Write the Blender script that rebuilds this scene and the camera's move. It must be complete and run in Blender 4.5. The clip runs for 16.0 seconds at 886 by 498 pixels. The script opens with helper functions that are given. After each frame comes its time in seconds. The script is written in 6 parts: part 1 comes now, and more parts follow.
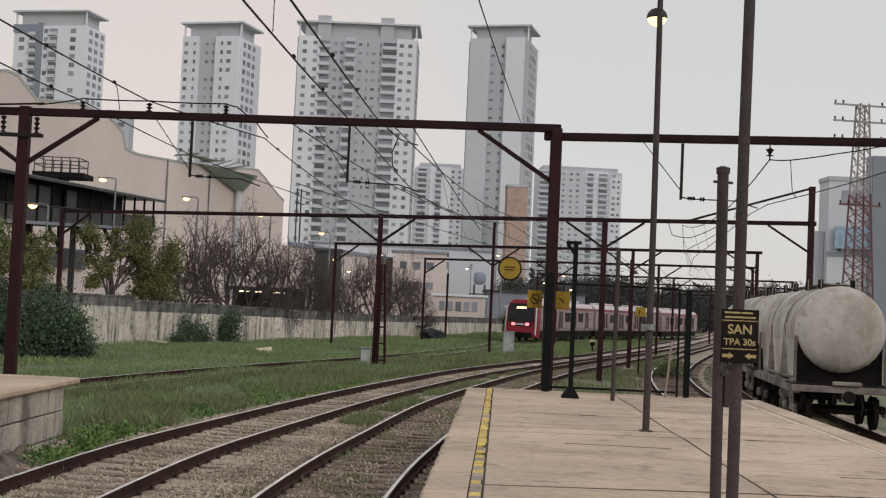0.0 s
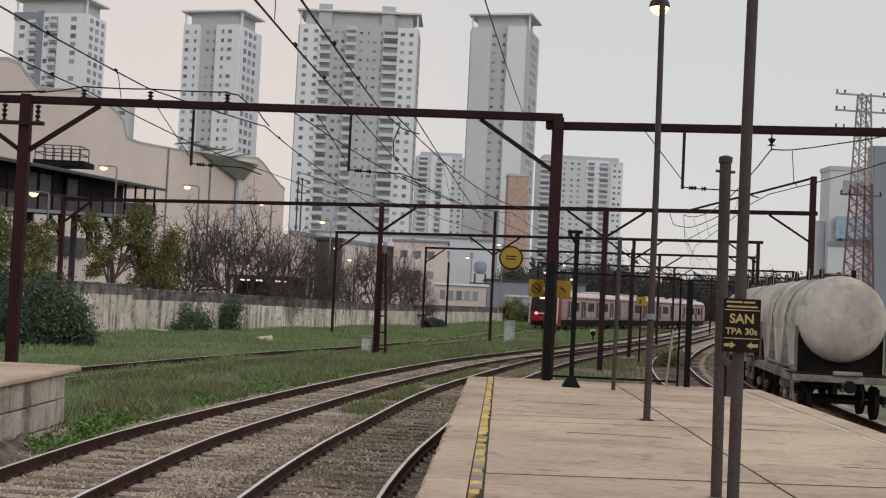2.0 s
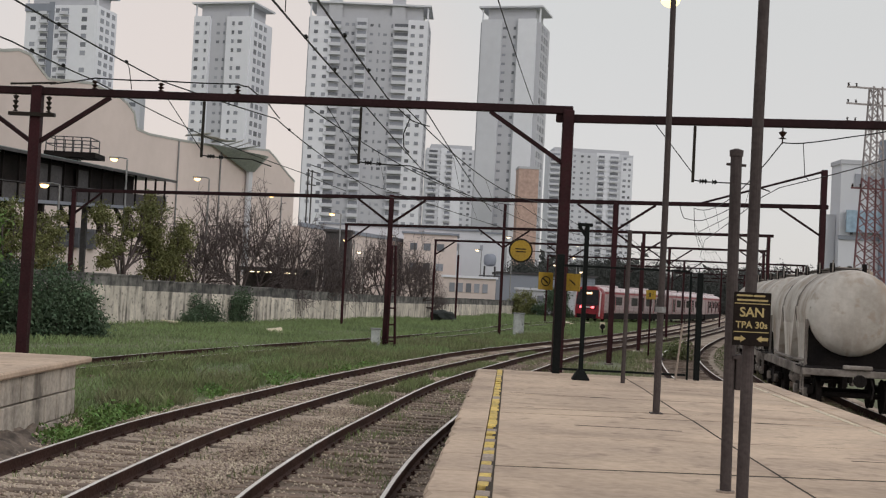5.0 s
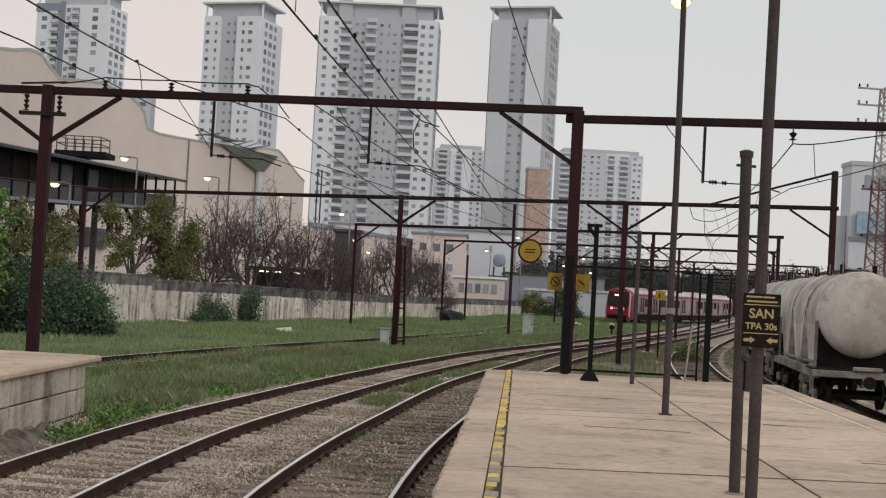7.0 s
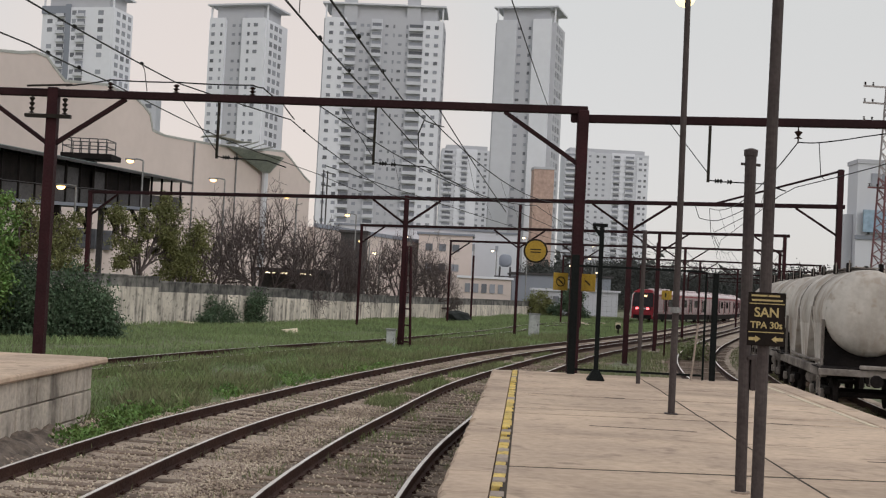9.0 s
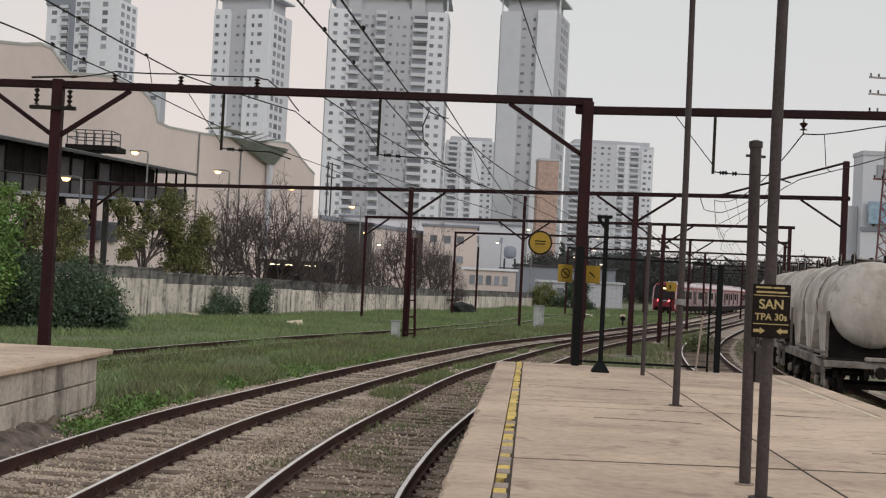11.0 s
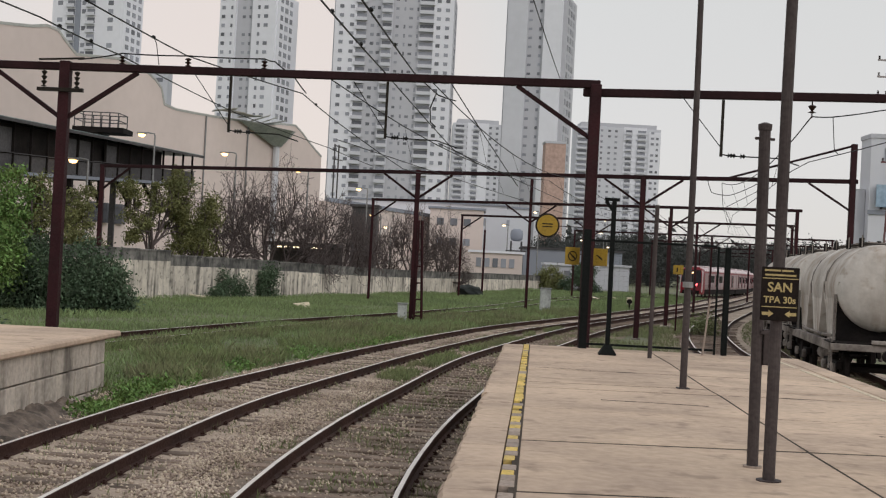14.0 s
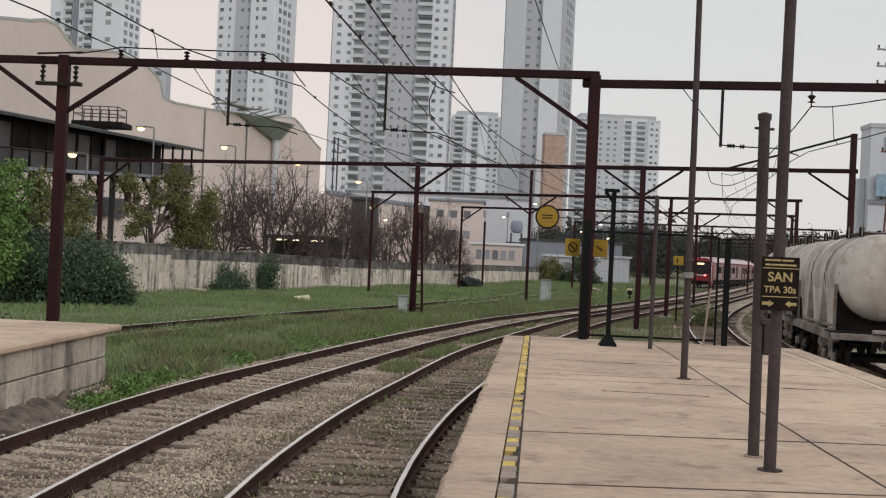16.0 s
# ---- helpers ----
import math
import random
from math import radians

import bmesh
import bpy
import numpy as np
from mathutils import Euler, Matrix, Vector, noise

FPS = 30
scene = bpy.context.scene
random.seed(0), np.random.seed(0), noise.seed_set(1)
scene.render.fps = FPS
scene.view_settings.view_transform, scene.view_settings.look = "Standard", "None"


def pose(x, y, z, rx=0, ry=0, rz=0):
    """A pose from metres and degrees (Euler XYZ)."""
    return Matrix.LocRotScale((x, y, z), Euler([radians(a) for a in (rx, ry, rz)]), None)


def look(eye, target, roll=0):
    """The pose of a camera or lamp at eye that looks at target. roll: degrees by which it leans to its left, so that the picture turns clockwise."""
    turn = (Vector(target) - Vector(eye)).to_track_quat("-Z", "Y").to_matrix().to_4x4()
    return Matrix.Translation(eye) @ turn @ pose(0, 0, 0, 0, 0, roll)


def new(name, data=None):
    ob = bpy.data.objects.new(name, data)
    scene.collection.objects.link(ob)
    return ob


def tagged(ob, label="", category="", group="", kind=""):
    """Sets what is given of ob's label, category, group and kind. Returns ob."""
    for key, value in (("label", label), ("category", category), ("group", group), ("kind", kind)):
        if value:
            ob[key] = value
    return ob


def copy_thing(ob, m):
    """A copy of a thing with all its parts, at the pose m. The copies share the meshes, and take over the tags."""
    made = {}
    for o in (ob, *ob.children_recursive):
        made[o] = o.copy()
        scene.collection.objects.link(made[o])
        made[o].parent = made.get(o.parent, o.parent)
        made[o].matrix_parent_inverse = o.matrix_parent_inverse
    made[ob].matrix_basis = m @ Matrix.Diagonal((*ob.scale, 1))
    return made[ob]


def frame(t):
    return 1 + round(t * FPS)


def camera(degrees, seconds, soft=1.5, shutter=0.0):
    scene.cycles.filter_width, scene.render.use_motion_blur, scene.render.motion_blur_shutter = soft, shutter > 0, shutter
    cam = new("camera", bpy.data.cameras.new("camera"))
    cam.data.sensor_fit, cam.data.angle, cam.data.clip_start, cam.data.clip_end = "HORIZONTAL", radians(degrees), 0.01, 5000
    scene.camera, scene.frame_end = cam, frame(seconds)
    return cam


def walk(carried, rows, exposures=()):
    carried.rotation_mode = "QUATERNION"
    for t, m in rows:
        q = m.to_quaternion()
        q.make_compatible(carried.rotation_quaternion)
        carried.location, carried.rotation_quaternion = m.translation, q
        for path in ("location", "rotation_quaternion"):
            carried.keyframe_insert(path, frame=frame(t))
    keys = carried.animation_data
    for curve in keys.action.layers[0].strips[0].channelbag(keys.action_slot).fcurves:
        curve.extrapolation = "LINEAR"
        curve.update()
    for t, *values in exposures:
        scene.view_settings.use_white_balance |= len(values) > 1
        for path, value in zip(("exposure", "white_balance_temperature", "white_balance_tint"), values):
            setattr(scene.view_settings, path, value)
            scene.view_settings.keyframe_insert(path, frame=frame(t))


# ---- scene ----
cam = camera(39.22, 16.0, soft=1.2)

EYE_HEIGHT = 2.6


def aim(yaw, pitch, roll, dx, dz):
    """The camera's pose from its heading, tilt and lean in degrees and its small sway in metres."""
    eye = Vector((dx, 0, EYE_HEIGHT + dz))
    a, b = radians(yaw), radians(pitch)
    return look(eye, eye + Vector((math.sin(a) * math.cos(b), math.cos(a) * math.cos(b), math.sin(b))), roll)


walk(cam, [
    (0.0, aim(-0.000, 2.704, 2.600, 0.000, -0.000)),
    (0.5, aim(0.054, 2.628, 2.584, -0.005, -0.000)),
    (1.0, aim(0.046, 2.519, 2.618, -0.013, -0.004)),
    (1.5, aim(0.017, 2.364, 2.651, -0.014, -0.002)),
    (2.0, aim(-0.007, 2.199, 2.726, -0.012, -0.003)),
    (2.5, aim(-0.034, 2.048, 2.714, -0.009, -0.005)),
    (3.0, aim(-0.032, 1.905, 2.781, -0.014, -0.006)),
    (3.5, aim(-0.051, 1.820, 2.793, -0.014, -0.004)),
    (4.0, aim(-0.121, 1.790, 2.833, -0.018, -0.004)),
    (6.5, aim(-0.855, 1.915, 3.077, -0.009, -0.003)),
    (7.0, aim(-0.866, 1.820, 3.119, -0.013, -0.003)),
    (7.5, aim(-0.916, 1.760, 3.075, -0.013, -0.005)),
    (8.0, aim(-1.000, 1.807, 2.990, -0.006, -0.005)),
    (8.5, aim(-1.101, 1.858, 2.906, -0.002, -0.005)),
    (9.0, aim(-1.145, 1.826, 2.855, 0.000, -0.004)),
    (11.5, aim(-1.471, 1.333, 2.891, 0.002, -0.003)),
    (12.0, aim(-1.622, 1.238, 2.915, 0.003, -0.005)),
    (12.5, aim(-1.675, 1.079, 2.920, -0.006, -0.006)),
    (13.0, aim(-1.704, 0.879, 2.918, -0.005, -0.006)),
    (13.5, aim(-1.649, 0.747, 2.963, -0.013, -0.014)),
    (14.0, aim(-1.598, 0.618, 2.965, -0.014, -0.006)),
    (14.5, aim(-1.575, 0.538, 2.844, -0.005, -0.005)),
    (15.0, aim(-1.557, 0.474, 2.740, -0.009, -0.003)),
    (15.5, aim(-1.584, 0.378, 2.645, -0.006, -0.009)),
    (16.0, aim(-1.584, 0.257, 2.621, -0.014, -0.009)),
], exposures=[(0, 0.0, 6500, 10), (16, 0.09, 6500, 10)])

# ---------------------------------------------------------------- sky and light
world = bpy.data.worlds.new("overcast_dusk")
scene.world = world
world.use_nodes = True
wn, wl = world.node_tree.nodes, world.node_tree.links
wn.clear()
w_out, w_bg = wn.new("ShaderNodeOutputWorld"), wn.new("ShaderNodeBackground")
w_sky = wn.new("ShaderNodeTexSky")
w_sky.sky_type, w_sky.sun_disc = "NISHITA", False
w_sky.sun_elevation, w_sky.sun_rotation = radians(27), radians(140)
w_dim = wn.new("ShaderNodeVectorMath")
w_dim.operation = "SCALE"
w_dim.inputs["Scale"].default_value = 0.1
wl.new(w_sky.outputs[0], w_dim.inputs[0])
w_tc, w_sep, w_ramp = wn.new("ShaderNodeTexCoord"), wn.new("ShaderNodeSeparateXYZ"), wn.new("ShaderNodeValToRGB")
wl.new(w_tc.outputs["Generated"], w_sep.inputs[0])
wl.new(w_sep.outputs["Z"], w_ramp.inputs[0])
w_ramp.color_ramp.elements[0].position, w_ramp.color_ramp.elements[0].color = 0.0, (0.70, 0.675, 0.66, 1)
w_ramp.color_ramp.elements[1].position, w_ramp.color_ramp.elements[1].color = 1.0, (0.86, 0.87, 0.88, 1)
for pos, col in ((0.10, (0.71, 0.69, 0.68, 1)), (0.22, (0.69, 0.685, 0.67, 1)), (0.45, (0.72, 0.73, 0.735, 1))):
    el = w_ramp.color_ramp.elements.new(pos)
    el.color = col
# a faint rose glow low in the west, where the clouds thin out
w_dot = wn.new("ShaderNodeVectorMath")
w_dot.operation = "DOT_PRODUCT"
w_dot.inputs[1].default_value = Vector((-0.2, 0.97, 0.12)).normalized()
wl.new(w_tc.outputs["Generated"], w_dot.inputs[0])
w_map = wn.new("ShaderNodeMapRange")
w_map.inputs["From Min"].default_value, w_map.inputs["From Max"].default_value = 0.965, 1.0
w_map.inputs["To Max"].default_value = 0.55
w_map.interpolation_type = "SMOOTHSTEP"
wl.new(w_dot.outputs["Value"], w_map.inputs["Value"])
w_rose = wn.new("ShaderNodeMix")
w_rose.data_type = "RGBA"
w_rose.inputs["B"].default_value = (0.86, 0.70, 0.62, 1)
wl.new(w_map.outputs[0], w_rose.inputs["Factor"])
wl.new(w_ramp.outputs[0], w_rose.inputs["A"])
w_mix = wn.new("ShaderNodeMix")
w_mix.data_type = "RGBA"
w_mix.inputs["Factor"].default_value = 0.9
wl.new(w_dim.outputs[0], w_mix.inputs["A"])
wl.new(w_rose.outputs["Result"], w_mix.inputs["B"])
wl.new(w_mix.outputs["Result"], w_bg.inputs[0])
w_bg.inputs[1].default_value = 1.0
wl.new(w_bg.outputs[0], w_out.inputs[0])

sun = new("sun", bpy.data.lights.new("sun", "SUN"))
sun.data.energy, sun.data.angle, sun.data.color = 0.7, radians(25), (1.0, 0.95, 0.91)
sun.matrix_world = look((60, -52, 48), (0, 20, 0))


# ---------------------------------------------------------------- materials
def mat(name, col, col2=None, rough=0.8, metal=0.0, big=0.6, fine=18.0, bump=0.25, streak=0.0, dirt=(0.06, 0.055, 0.05), tint=0.0, spots=0.0, island=0.0, speck=0.3, smear=0.0, spec=0.25, rain=1.5):
    """A weathered surface: two colours mixed by wide stains and fine grain, with optional rain streaks and a tint for each piece."""
    m = bpy.data.materials.new(name)
    m.use_nodes = True
    n, l = m.node_tree.nodes, m.node_tree.links
    bsdf = n["Principled BSDF"]
    bsdf.inputs["Roughness"].default_value, bsdf.inputs["Metallic"].default_value = rough, metal
    bsdf.inputs["Specular IOR Level"].default_value = spec if sum(col) > 0.25 else 0.1
    tc = n.new("ShaderNodeTexCoord")

    def tex(scale, detail=6.0, squeeze=None):
        t = n.new("ShaderNodeTexNoise")
        t.inputs["Scale"].default_value, t.inputs["Detail"].default_value = scale, detail
        if squeeze:
            mp = n.new("ShaderNodeMapping")
            mp.inputs["Scale"].default_value = squeeze
            l.new(tc.outputs["Object"], mp.inputs[0])
            l.new(mp.outputs[0], t.inputs[0])
        else:
            l.new(tc.outputs["Object"], t.inputs[0])
        return t

    def mix(a, b, fac, blend="MIX"):
        x = n.new("ShaderNodeMix")
        x.data_type, x.blend_type = "RGBA", blend
        for sock, v in (("A", a), ("B", b), ("Factor", fac)):
            if hasattr(v, "is_linked"):
                l.new(v, x.inputs[sock])
            else:
                x.inputs[sock].default_value = (*v, 1) if isinstance(v, tuple) else v
        return x.outputs["Result"]

    def span(v, a, b, c=0.0, d=1.0):
        r = n.new("ShaderNodeMapRange")
        for key, val in (("From Min", a), ("From Max", b), ("To Min", c), ("To Max", d)):
            r.inputs[key].default_value = val
        l.new(v, r.inputs["Value"])
        return r.outputs[0]

    col2 = col2 or tuple(c * 0.72 for c in col)
    wide, grain = tex(big, 5.0), tex(fine, 4.0)
    c = mix(col, col2, span(wide.outputs["Fac"], 0.35, 0.68))
    c = mix(c, (0.0, 0.0, 0.0), span(grain.outputs["Fac"], 0.35, 0.75, 0.0, speck))
    if spots:
        c = mix(c, dirt, span(tex(big * 6, 3.0).outputs["Fac"], 0.58, 0.7, 0.0, spots))
    if streak:
        s, s2 = tex(1.0, 8.0, (rain, rain, 0.11 * rain)), tex(big * 1.7, 4.0)
        k = n.new("ShaderNodeMath")
        k.operation = "MULTIPLY"
        l.new(span(s.outputs["Fac"], 0.46, 0.62, 0.0, streak), k.inputs[0])
        l.new(span(s2.outputs["Fac"], 0.36, 0.6, 0.15, 1.0), k.inputs[1])
        c = mix(c, dirt, k.outputs[0])
    if smear:
        c = mix(c, dirt, span(tex(1.0, 6.0, (0.4, 1.15, 1.0)).outputs["Fac"], 0.5, 0.78, 0.0, smear))
    if tint:
        oi = n.new("ShaderNodeObjectInfo")
        hsv = n.new("ShaderNodeHueSaturation")
        l.new(span(oi.outputs["Random"], 0, 1, 1 - tint, 1 + tint), hsv.inputs["Value"])
        l.new(c, hsv.inputs["Color"])
        c = hsv.outputs[0]
    if island:
        ge = n.new("ShaderNodeNewGeometry")
        hsv = n.new("ShaderNodeHueSaturation")
        l.new(span(ge.outputs["Random Per Island"], 0, 1, 1 - island, 1 + island), hsv.inputs["Value"])
        l.new(span(ge.outputs["Random Per Island"], 0, 1, 0.5 - island * 0.05, 0.5 + island * 0.04), hsv.inputs["Hue"])
        l.new(c, hsv.inputs["Color"])
        c = hsv.outputs[0]
    l.new(c, bsdf.inputs["Base Color"])
    l.new(span(grain.outputs["Fac"], 0.3, 0.7, max(rough - 0.12, 0.05), min(rough + 0.1, 1.0)), bsdf.inputs["Roughness"])
    if bump:
        bp = n.new("ShaderNodeBump")
        bp.inputs["Strength"].default_value, bp.inputs["Distance"].default_value = bump, 0.02
        l.new(grain.outputs["Fac"], bp.inputs["Height"])
        l.new(bp.outputs[0], bsdf.inputs["Normal"])
    return m


def glow(name, col, power):
    m = bpy.data.materials.new(name)
    m.use_nodes = True
    b = m.node_tree.nodes["Principled BSDF"]
    b.inputs["Base Color"].default_value = (*col, 1)
    b.inputs["Emission Color"].default_value, b.inputs["Emission Strength"].default_value = (*col, 1), power
    return m


M = dict(
    slab=mat("slab_concrete", (0.63, 0.478, 0.358), (0.45, 0.34, 0.262), rough=0.85, big=0.55, fine=9, bump=0.3, tint=0.07, spots=0.45, dirt=(0.17, 0.12, 0.095), smear=0.5, speck=0.18),
    block=mat("block_concrete", (0.64, 0.565, 0.485), (0.43, 0.375, 0.325), big=0.9, fine=14, streak=0.8, rain=2.4, dirt=(0.09, 0.075, 0.065), tint=0.14),
    spoil=mat("spoil_dark_gravel", (0.23, 0.185, 0.155), (0.09, 0.075, 0.065), rough=0.95, big=4.0, fine=20, bump=1.0),
    joint=mat("joint_earth", (0.085, 0.068, 0.055), rough=0.95, fine=30),
    yellow_tile=mat("yellow_tile", (0.72, 0.51, 0.13), (0.60, 0.44, 0.17), big=2.5, fine=25, spots=0.7, dirt=(0.2, 0.16, 0.12), tint=0.2),
    worn_tile=mat("worn_tile", (0.43, 0.345, 0.285), (0.33, 0.265, 0.225), big=3, fine=25, tint=0.2),
    white_line=mat("white_paint", (0.76, 0.66, 0.48), (0.60, 0.51, 0.40), big=2, fine=20, spots=0.5),
    ground=mat("soil_and_grass", (0.20, 0.215, 0.115), (0.15, 0.155, 0.10), big=0.15, fine=3, bump=0.8, spots=0.5, dirt=(0.14, 0.11, 0.08)),
    ballast=mat("ballast", (0.53, 0.43, 0.345), (0.32, 0.25, 0.20), rough=0.95, big=0.5, fine=22, bump=1.0, spots=0.4, dirt=(0.09, 0.065, 0.05)),
    ballast_dirty=mat("ballast_fouled", (0.29, 0.23, 0.18), (0.17, 0.13, 0.10), rough=0.95, big=0.7, fine=22, bump=1.0, spots=0.4, dirt=(0.07, 0.055, 0.04)),
    stone=mat("ballast_stone", (0.56, 0.46, 0.37), (0.35, 0.275, 0.215), rough=0.9, big=0.5, fine=40, island=0.42),
    sleeper=mat("sleeper_timber", (0.27, 0.20, 0.155), (0.14, 0.105, 0.085), rough=0.9, big=1.6, fine=24, bump=0.7, tint=0.3),
    rail=mat("rail_rust", (0.078, 0.042, 0.034), (0.05, 0.029, 0.025), rough=0.75, metal=0.3, big=1, fine=25),
    rail_top=mat("rail_polish", (0.86, 0.81, 0.77), (0.68, 0.62, 0.57), rough=0.5, metal=0.7, speck=0.1, big=0.8, fine=30, bump=0.05),
    mast=mat("mast_oxide_paint", (0.048, 0.016, 0.019), (0.030, 0.012, 0.014), rough=0.6, big=1.2, fine=20, spots=0.5, dirt=(0.03, 0.018, 0.017)),
    beam=mat("beam_oxide_paint", (0.034, 0.014, 0.016), (0.022, 0.011, 0.012), rough=0.6, big=1.2, fine=20),
    wire=mat("copper_wire_dark", (0.03, 0.03, 0.03), rough=0.6, metal=0.5, bump=0),
    insul=mat("insulator_brown", (0.035, 0.018, 0.014), rough=0.35, bump=0),
    pole_grey=mat("pole_grey_paint", (0.088, 0.072, 0.07), (0.055, 0.044, 0.044), rough=0.6, big=1.5, fine=30, spots=0.4),
    post_black=mat("post_dark_green", (0.010, 0.0125, 0.012), (0.008, 0.009, 0.009), rough=0.75, big=2, fine=30),
    galv=mat("galvanised_steel", (0.34, 0.34, 0.34), (0.24, 0.24, 0.24), rough=0.5, metal=0.6, big=2, fine=30),
    sign_face=mat("sign_dark_brown", (0.017, 0.011, 0.009), (0.011, 0.008, 0.007), rough=0.5, big=3, fine=40, bump=0.05),
    sign_gold=mat("sign_gold_lettering", (0.50, 0.39, 0.18), (0.43, 0.33, 0.15), rough=0.6, big=3, fine=40, bump=0),
    sign_yellow=mat("sign_yellow", (0.43, 0.275, 0.03), (0.33, 0.215, 0.035), rough=0.5, big=2, fine=30, bump=0.05),
    sign_black=mat("sign_black", (0.03, 0.025, 0.02), rough=0.5, bump=0),
    wall=mat("boundary_wall_plaster", (0.80, 0.73, 0.635), (0.52, 0.475, 0.41), rough=0.9, big=0.5, fine=5, speck=0.2, streak=0.95, spots=0.7, dirt=(0.12, 0.11, 0.10), tint=0.12, rain=3.2),
    wall_top=mat("wall_soot_band", (0.09, 0.088, 0.086), (0.30, 0.285, 0.265), rough=0.95, big=1.3, fine=6, streak=1.0, dirt=(0.05, 0.05, 0.05), tint=0.15, rain=3.2),
    factory=mat("factory_render_beige", (0.70, 0.60, 0.56), (0.61, 0.525, 0.49), rough=0.9, big=0.08, fine=1.2, speck=0.04, bump=0.0),
    factory_roof=mat("factory_roof_sheet", (0.50, 0.50, 0.47), (0.42, 0.43, 0.41), rough=0.6, big=0.3, fine=6),
    gallery=mat("gallery_dark_cladding", (0.095, 0.09, 0.094), (0.055, 0.052, 0.055), rough=0.7, big=0.5, fine=8, streak=0.3),
    green_roof=mat("green_sheet_roof", (0.24, 0.30, 0.29), (0.17, 0.21, 0.205), rough=0.6, big=0.6, fine=10),
    # glass lifted to grey-blue in colour for distance haze and mirrored sky
    tower_glass=mat("tower_hazed_glass", (0.19, 0.20, 0.235), (0.30, 0.31, 0.34), rough=0.35, big=0.1, fine=1, bump=0, tint=0.5, speck=0.1),
    sheet_pale=mat("weathered_sheet_pale_green", (0.40, 0.45, 0.43), (0.30, 0.35, 0.33), rough=0.6, big=0.5, fine=5),
    glass=mat("window_glass_dark", (0.10, 0.105, 0.12), (0.15, 0.155, 0.17), rough=0.15, big=0.1, fine=2, bump=0, tint=0.6),
    # distance haze is mixed into these wall colours, paler and bluer
    tower_white=mat("tower_white_hazed_paint", (0.78, 0.79, 0.84), (0.74, 0.75, 0.80), rough=0.85, big=0.03, fine=0.5, bump=0, speck=0.05),
    tower_grey=mat("tower_grey_hazed_paint", (0.52, 0.525, 0.565), (0.485, 0.49, 0.53), rough=0.85, big=0.03, fine=0.5, bump=0, speck=0.05),
    tower_mid=mat("tower_light_grey_hazed_paint", (0.63, 0.64, 0.685), (0.59, 0.60, 0.645), rough=0.85, big=0.03, fine=0.5, bump=0, speck=0.05),
    tower_dark=mat("tower_slate_paint", (0.27, 0.29, 0.34), (0.24, 0.26, 0.30), rough=0.8, big=0.03, fine=0.5, bump=0, speck=0.05),
    # terracotta with the haze of distance paled into its base colour
    brick_pink=mat("terracotta_hazed_render", (0.56, 0.40, 0.34), (0.50, 0.355, 0.305), rough=0.9, big=0.1, fine=1, bump=0),
    bark=mat("bark", (0.15, 0.12, 0.115), (0.10, 0.08, 0.078), rough=0.95, big=3, fine=20, bump=0.6),
    leaf=mat("leaves_green", (0.205, 0.205, 0.08), (0.14, 0.15, 0.06), rough=0.7, big=0.8, fine=8, bump=0, island=0.45),
    leaf_bright=mat("leaves_fresh_green", (0.17, 0.27, 0.075), (0.11, 0.19, 0.055), rough=0.65, big=0.8, fine=8, bump=0, island=0.45),
    leaf_dark=mat("leaves_dark_green", (0.095, 0.14, 0.08), (0.06, 0.092, 0.055), rough=0.7, big=0.8, fine=8, bump=0, island=0.45),
    # leaf colour greyed to hold the haze over the far woods
    leaf_far=mat("leaves_far_hazed", (0.08, 0.084, 0.08), (0.066, 0.07, 0.068), rough=1.0, big=0.05, fine=2, bump=0, island=0.1, speck=0.1),
    grass=mat("grass_blades", (0.24, 0.315, 0.135), (0.175, 0.225, 0.108), rough=0.75, big=0.25, fine=5, bump=0, island=0.4),
    weeds=mat("weeds", (0.20, 0.25, 0.105), (0.215, 0.21, 0.12), rough=0.8, big=0.5, fine=6, bump=0, island=0.35),
    tank=mat("tank_cement_dust", (0.78, 0.735, 0.69), (0.32, 0.28, 0.245), rough=0.8, metal=0.0, big=0.55, fine=9, speck=0.12, streak=0.75, dirt=(0.30, 0.225, 0.165), spots=0.5, rain=2.0),
    wagon_frame=mat("wagon_frame_grime", (0.34, 0.30, 0.27), (0.12, 0.10, 0.09), rough=0.85, big=1.2, fine=14, spots=0.4),
    under=mat("underframe_and_recess_black", (0.012, 0.010, 0.010), (0.02, 0.016, 0.015), rough=0.8, big=2, fine=20),
    train_red=mat("train_red_paint", (0.30, 0.022, 0.034), (0.24, 0.018, 0.028), rough=0.35, big=0.5, fine=5, bump=0),
    train_side=mat("train_side_brushed_steel", (0.47, 0.37, 0.37), (0.38, 0.295, 0.30), rough=0.45, metal=0.25, big=0.4, fine=4, bump=0.02),
    train_roof=mat("train_roof_light", (0.72, 0.62, 0.63), (0.64, 0.54, 0.55), rough=0.6, big=0.4, fine=4, bump=0.02),
    train_glass=mat("train_dark_glass", (0.025, 0.022, 0.026), (0.035, 0.03, 0.034), rough=0.12, big=1, fine=5, bump=0),
    cabinet=mat("cabinet_grey_green", (0.55, 0.57, 0.55), (0.42, 0.44, 0.43), rough=0.7, big=1.5, fine=14, streak=0.4),
    rubbish=mat("dark_tarpaulin", (0.035, 0.04, 0.038), (0.022, 0.025, 0.024), rough=0.6, big=2, fine=14),
    board=mat("blue_billboard", (0.30, 0.42, 0.54), (0.38, 0.48, 0.57), rough=0.6, big=0.3, fine=3, bump=0),
    pylon=mat("pylon_red_white", (0.22, 0.10, 0.105), (0.16, 0.08, 0.085), rough=0.7, big=1, fine=8),
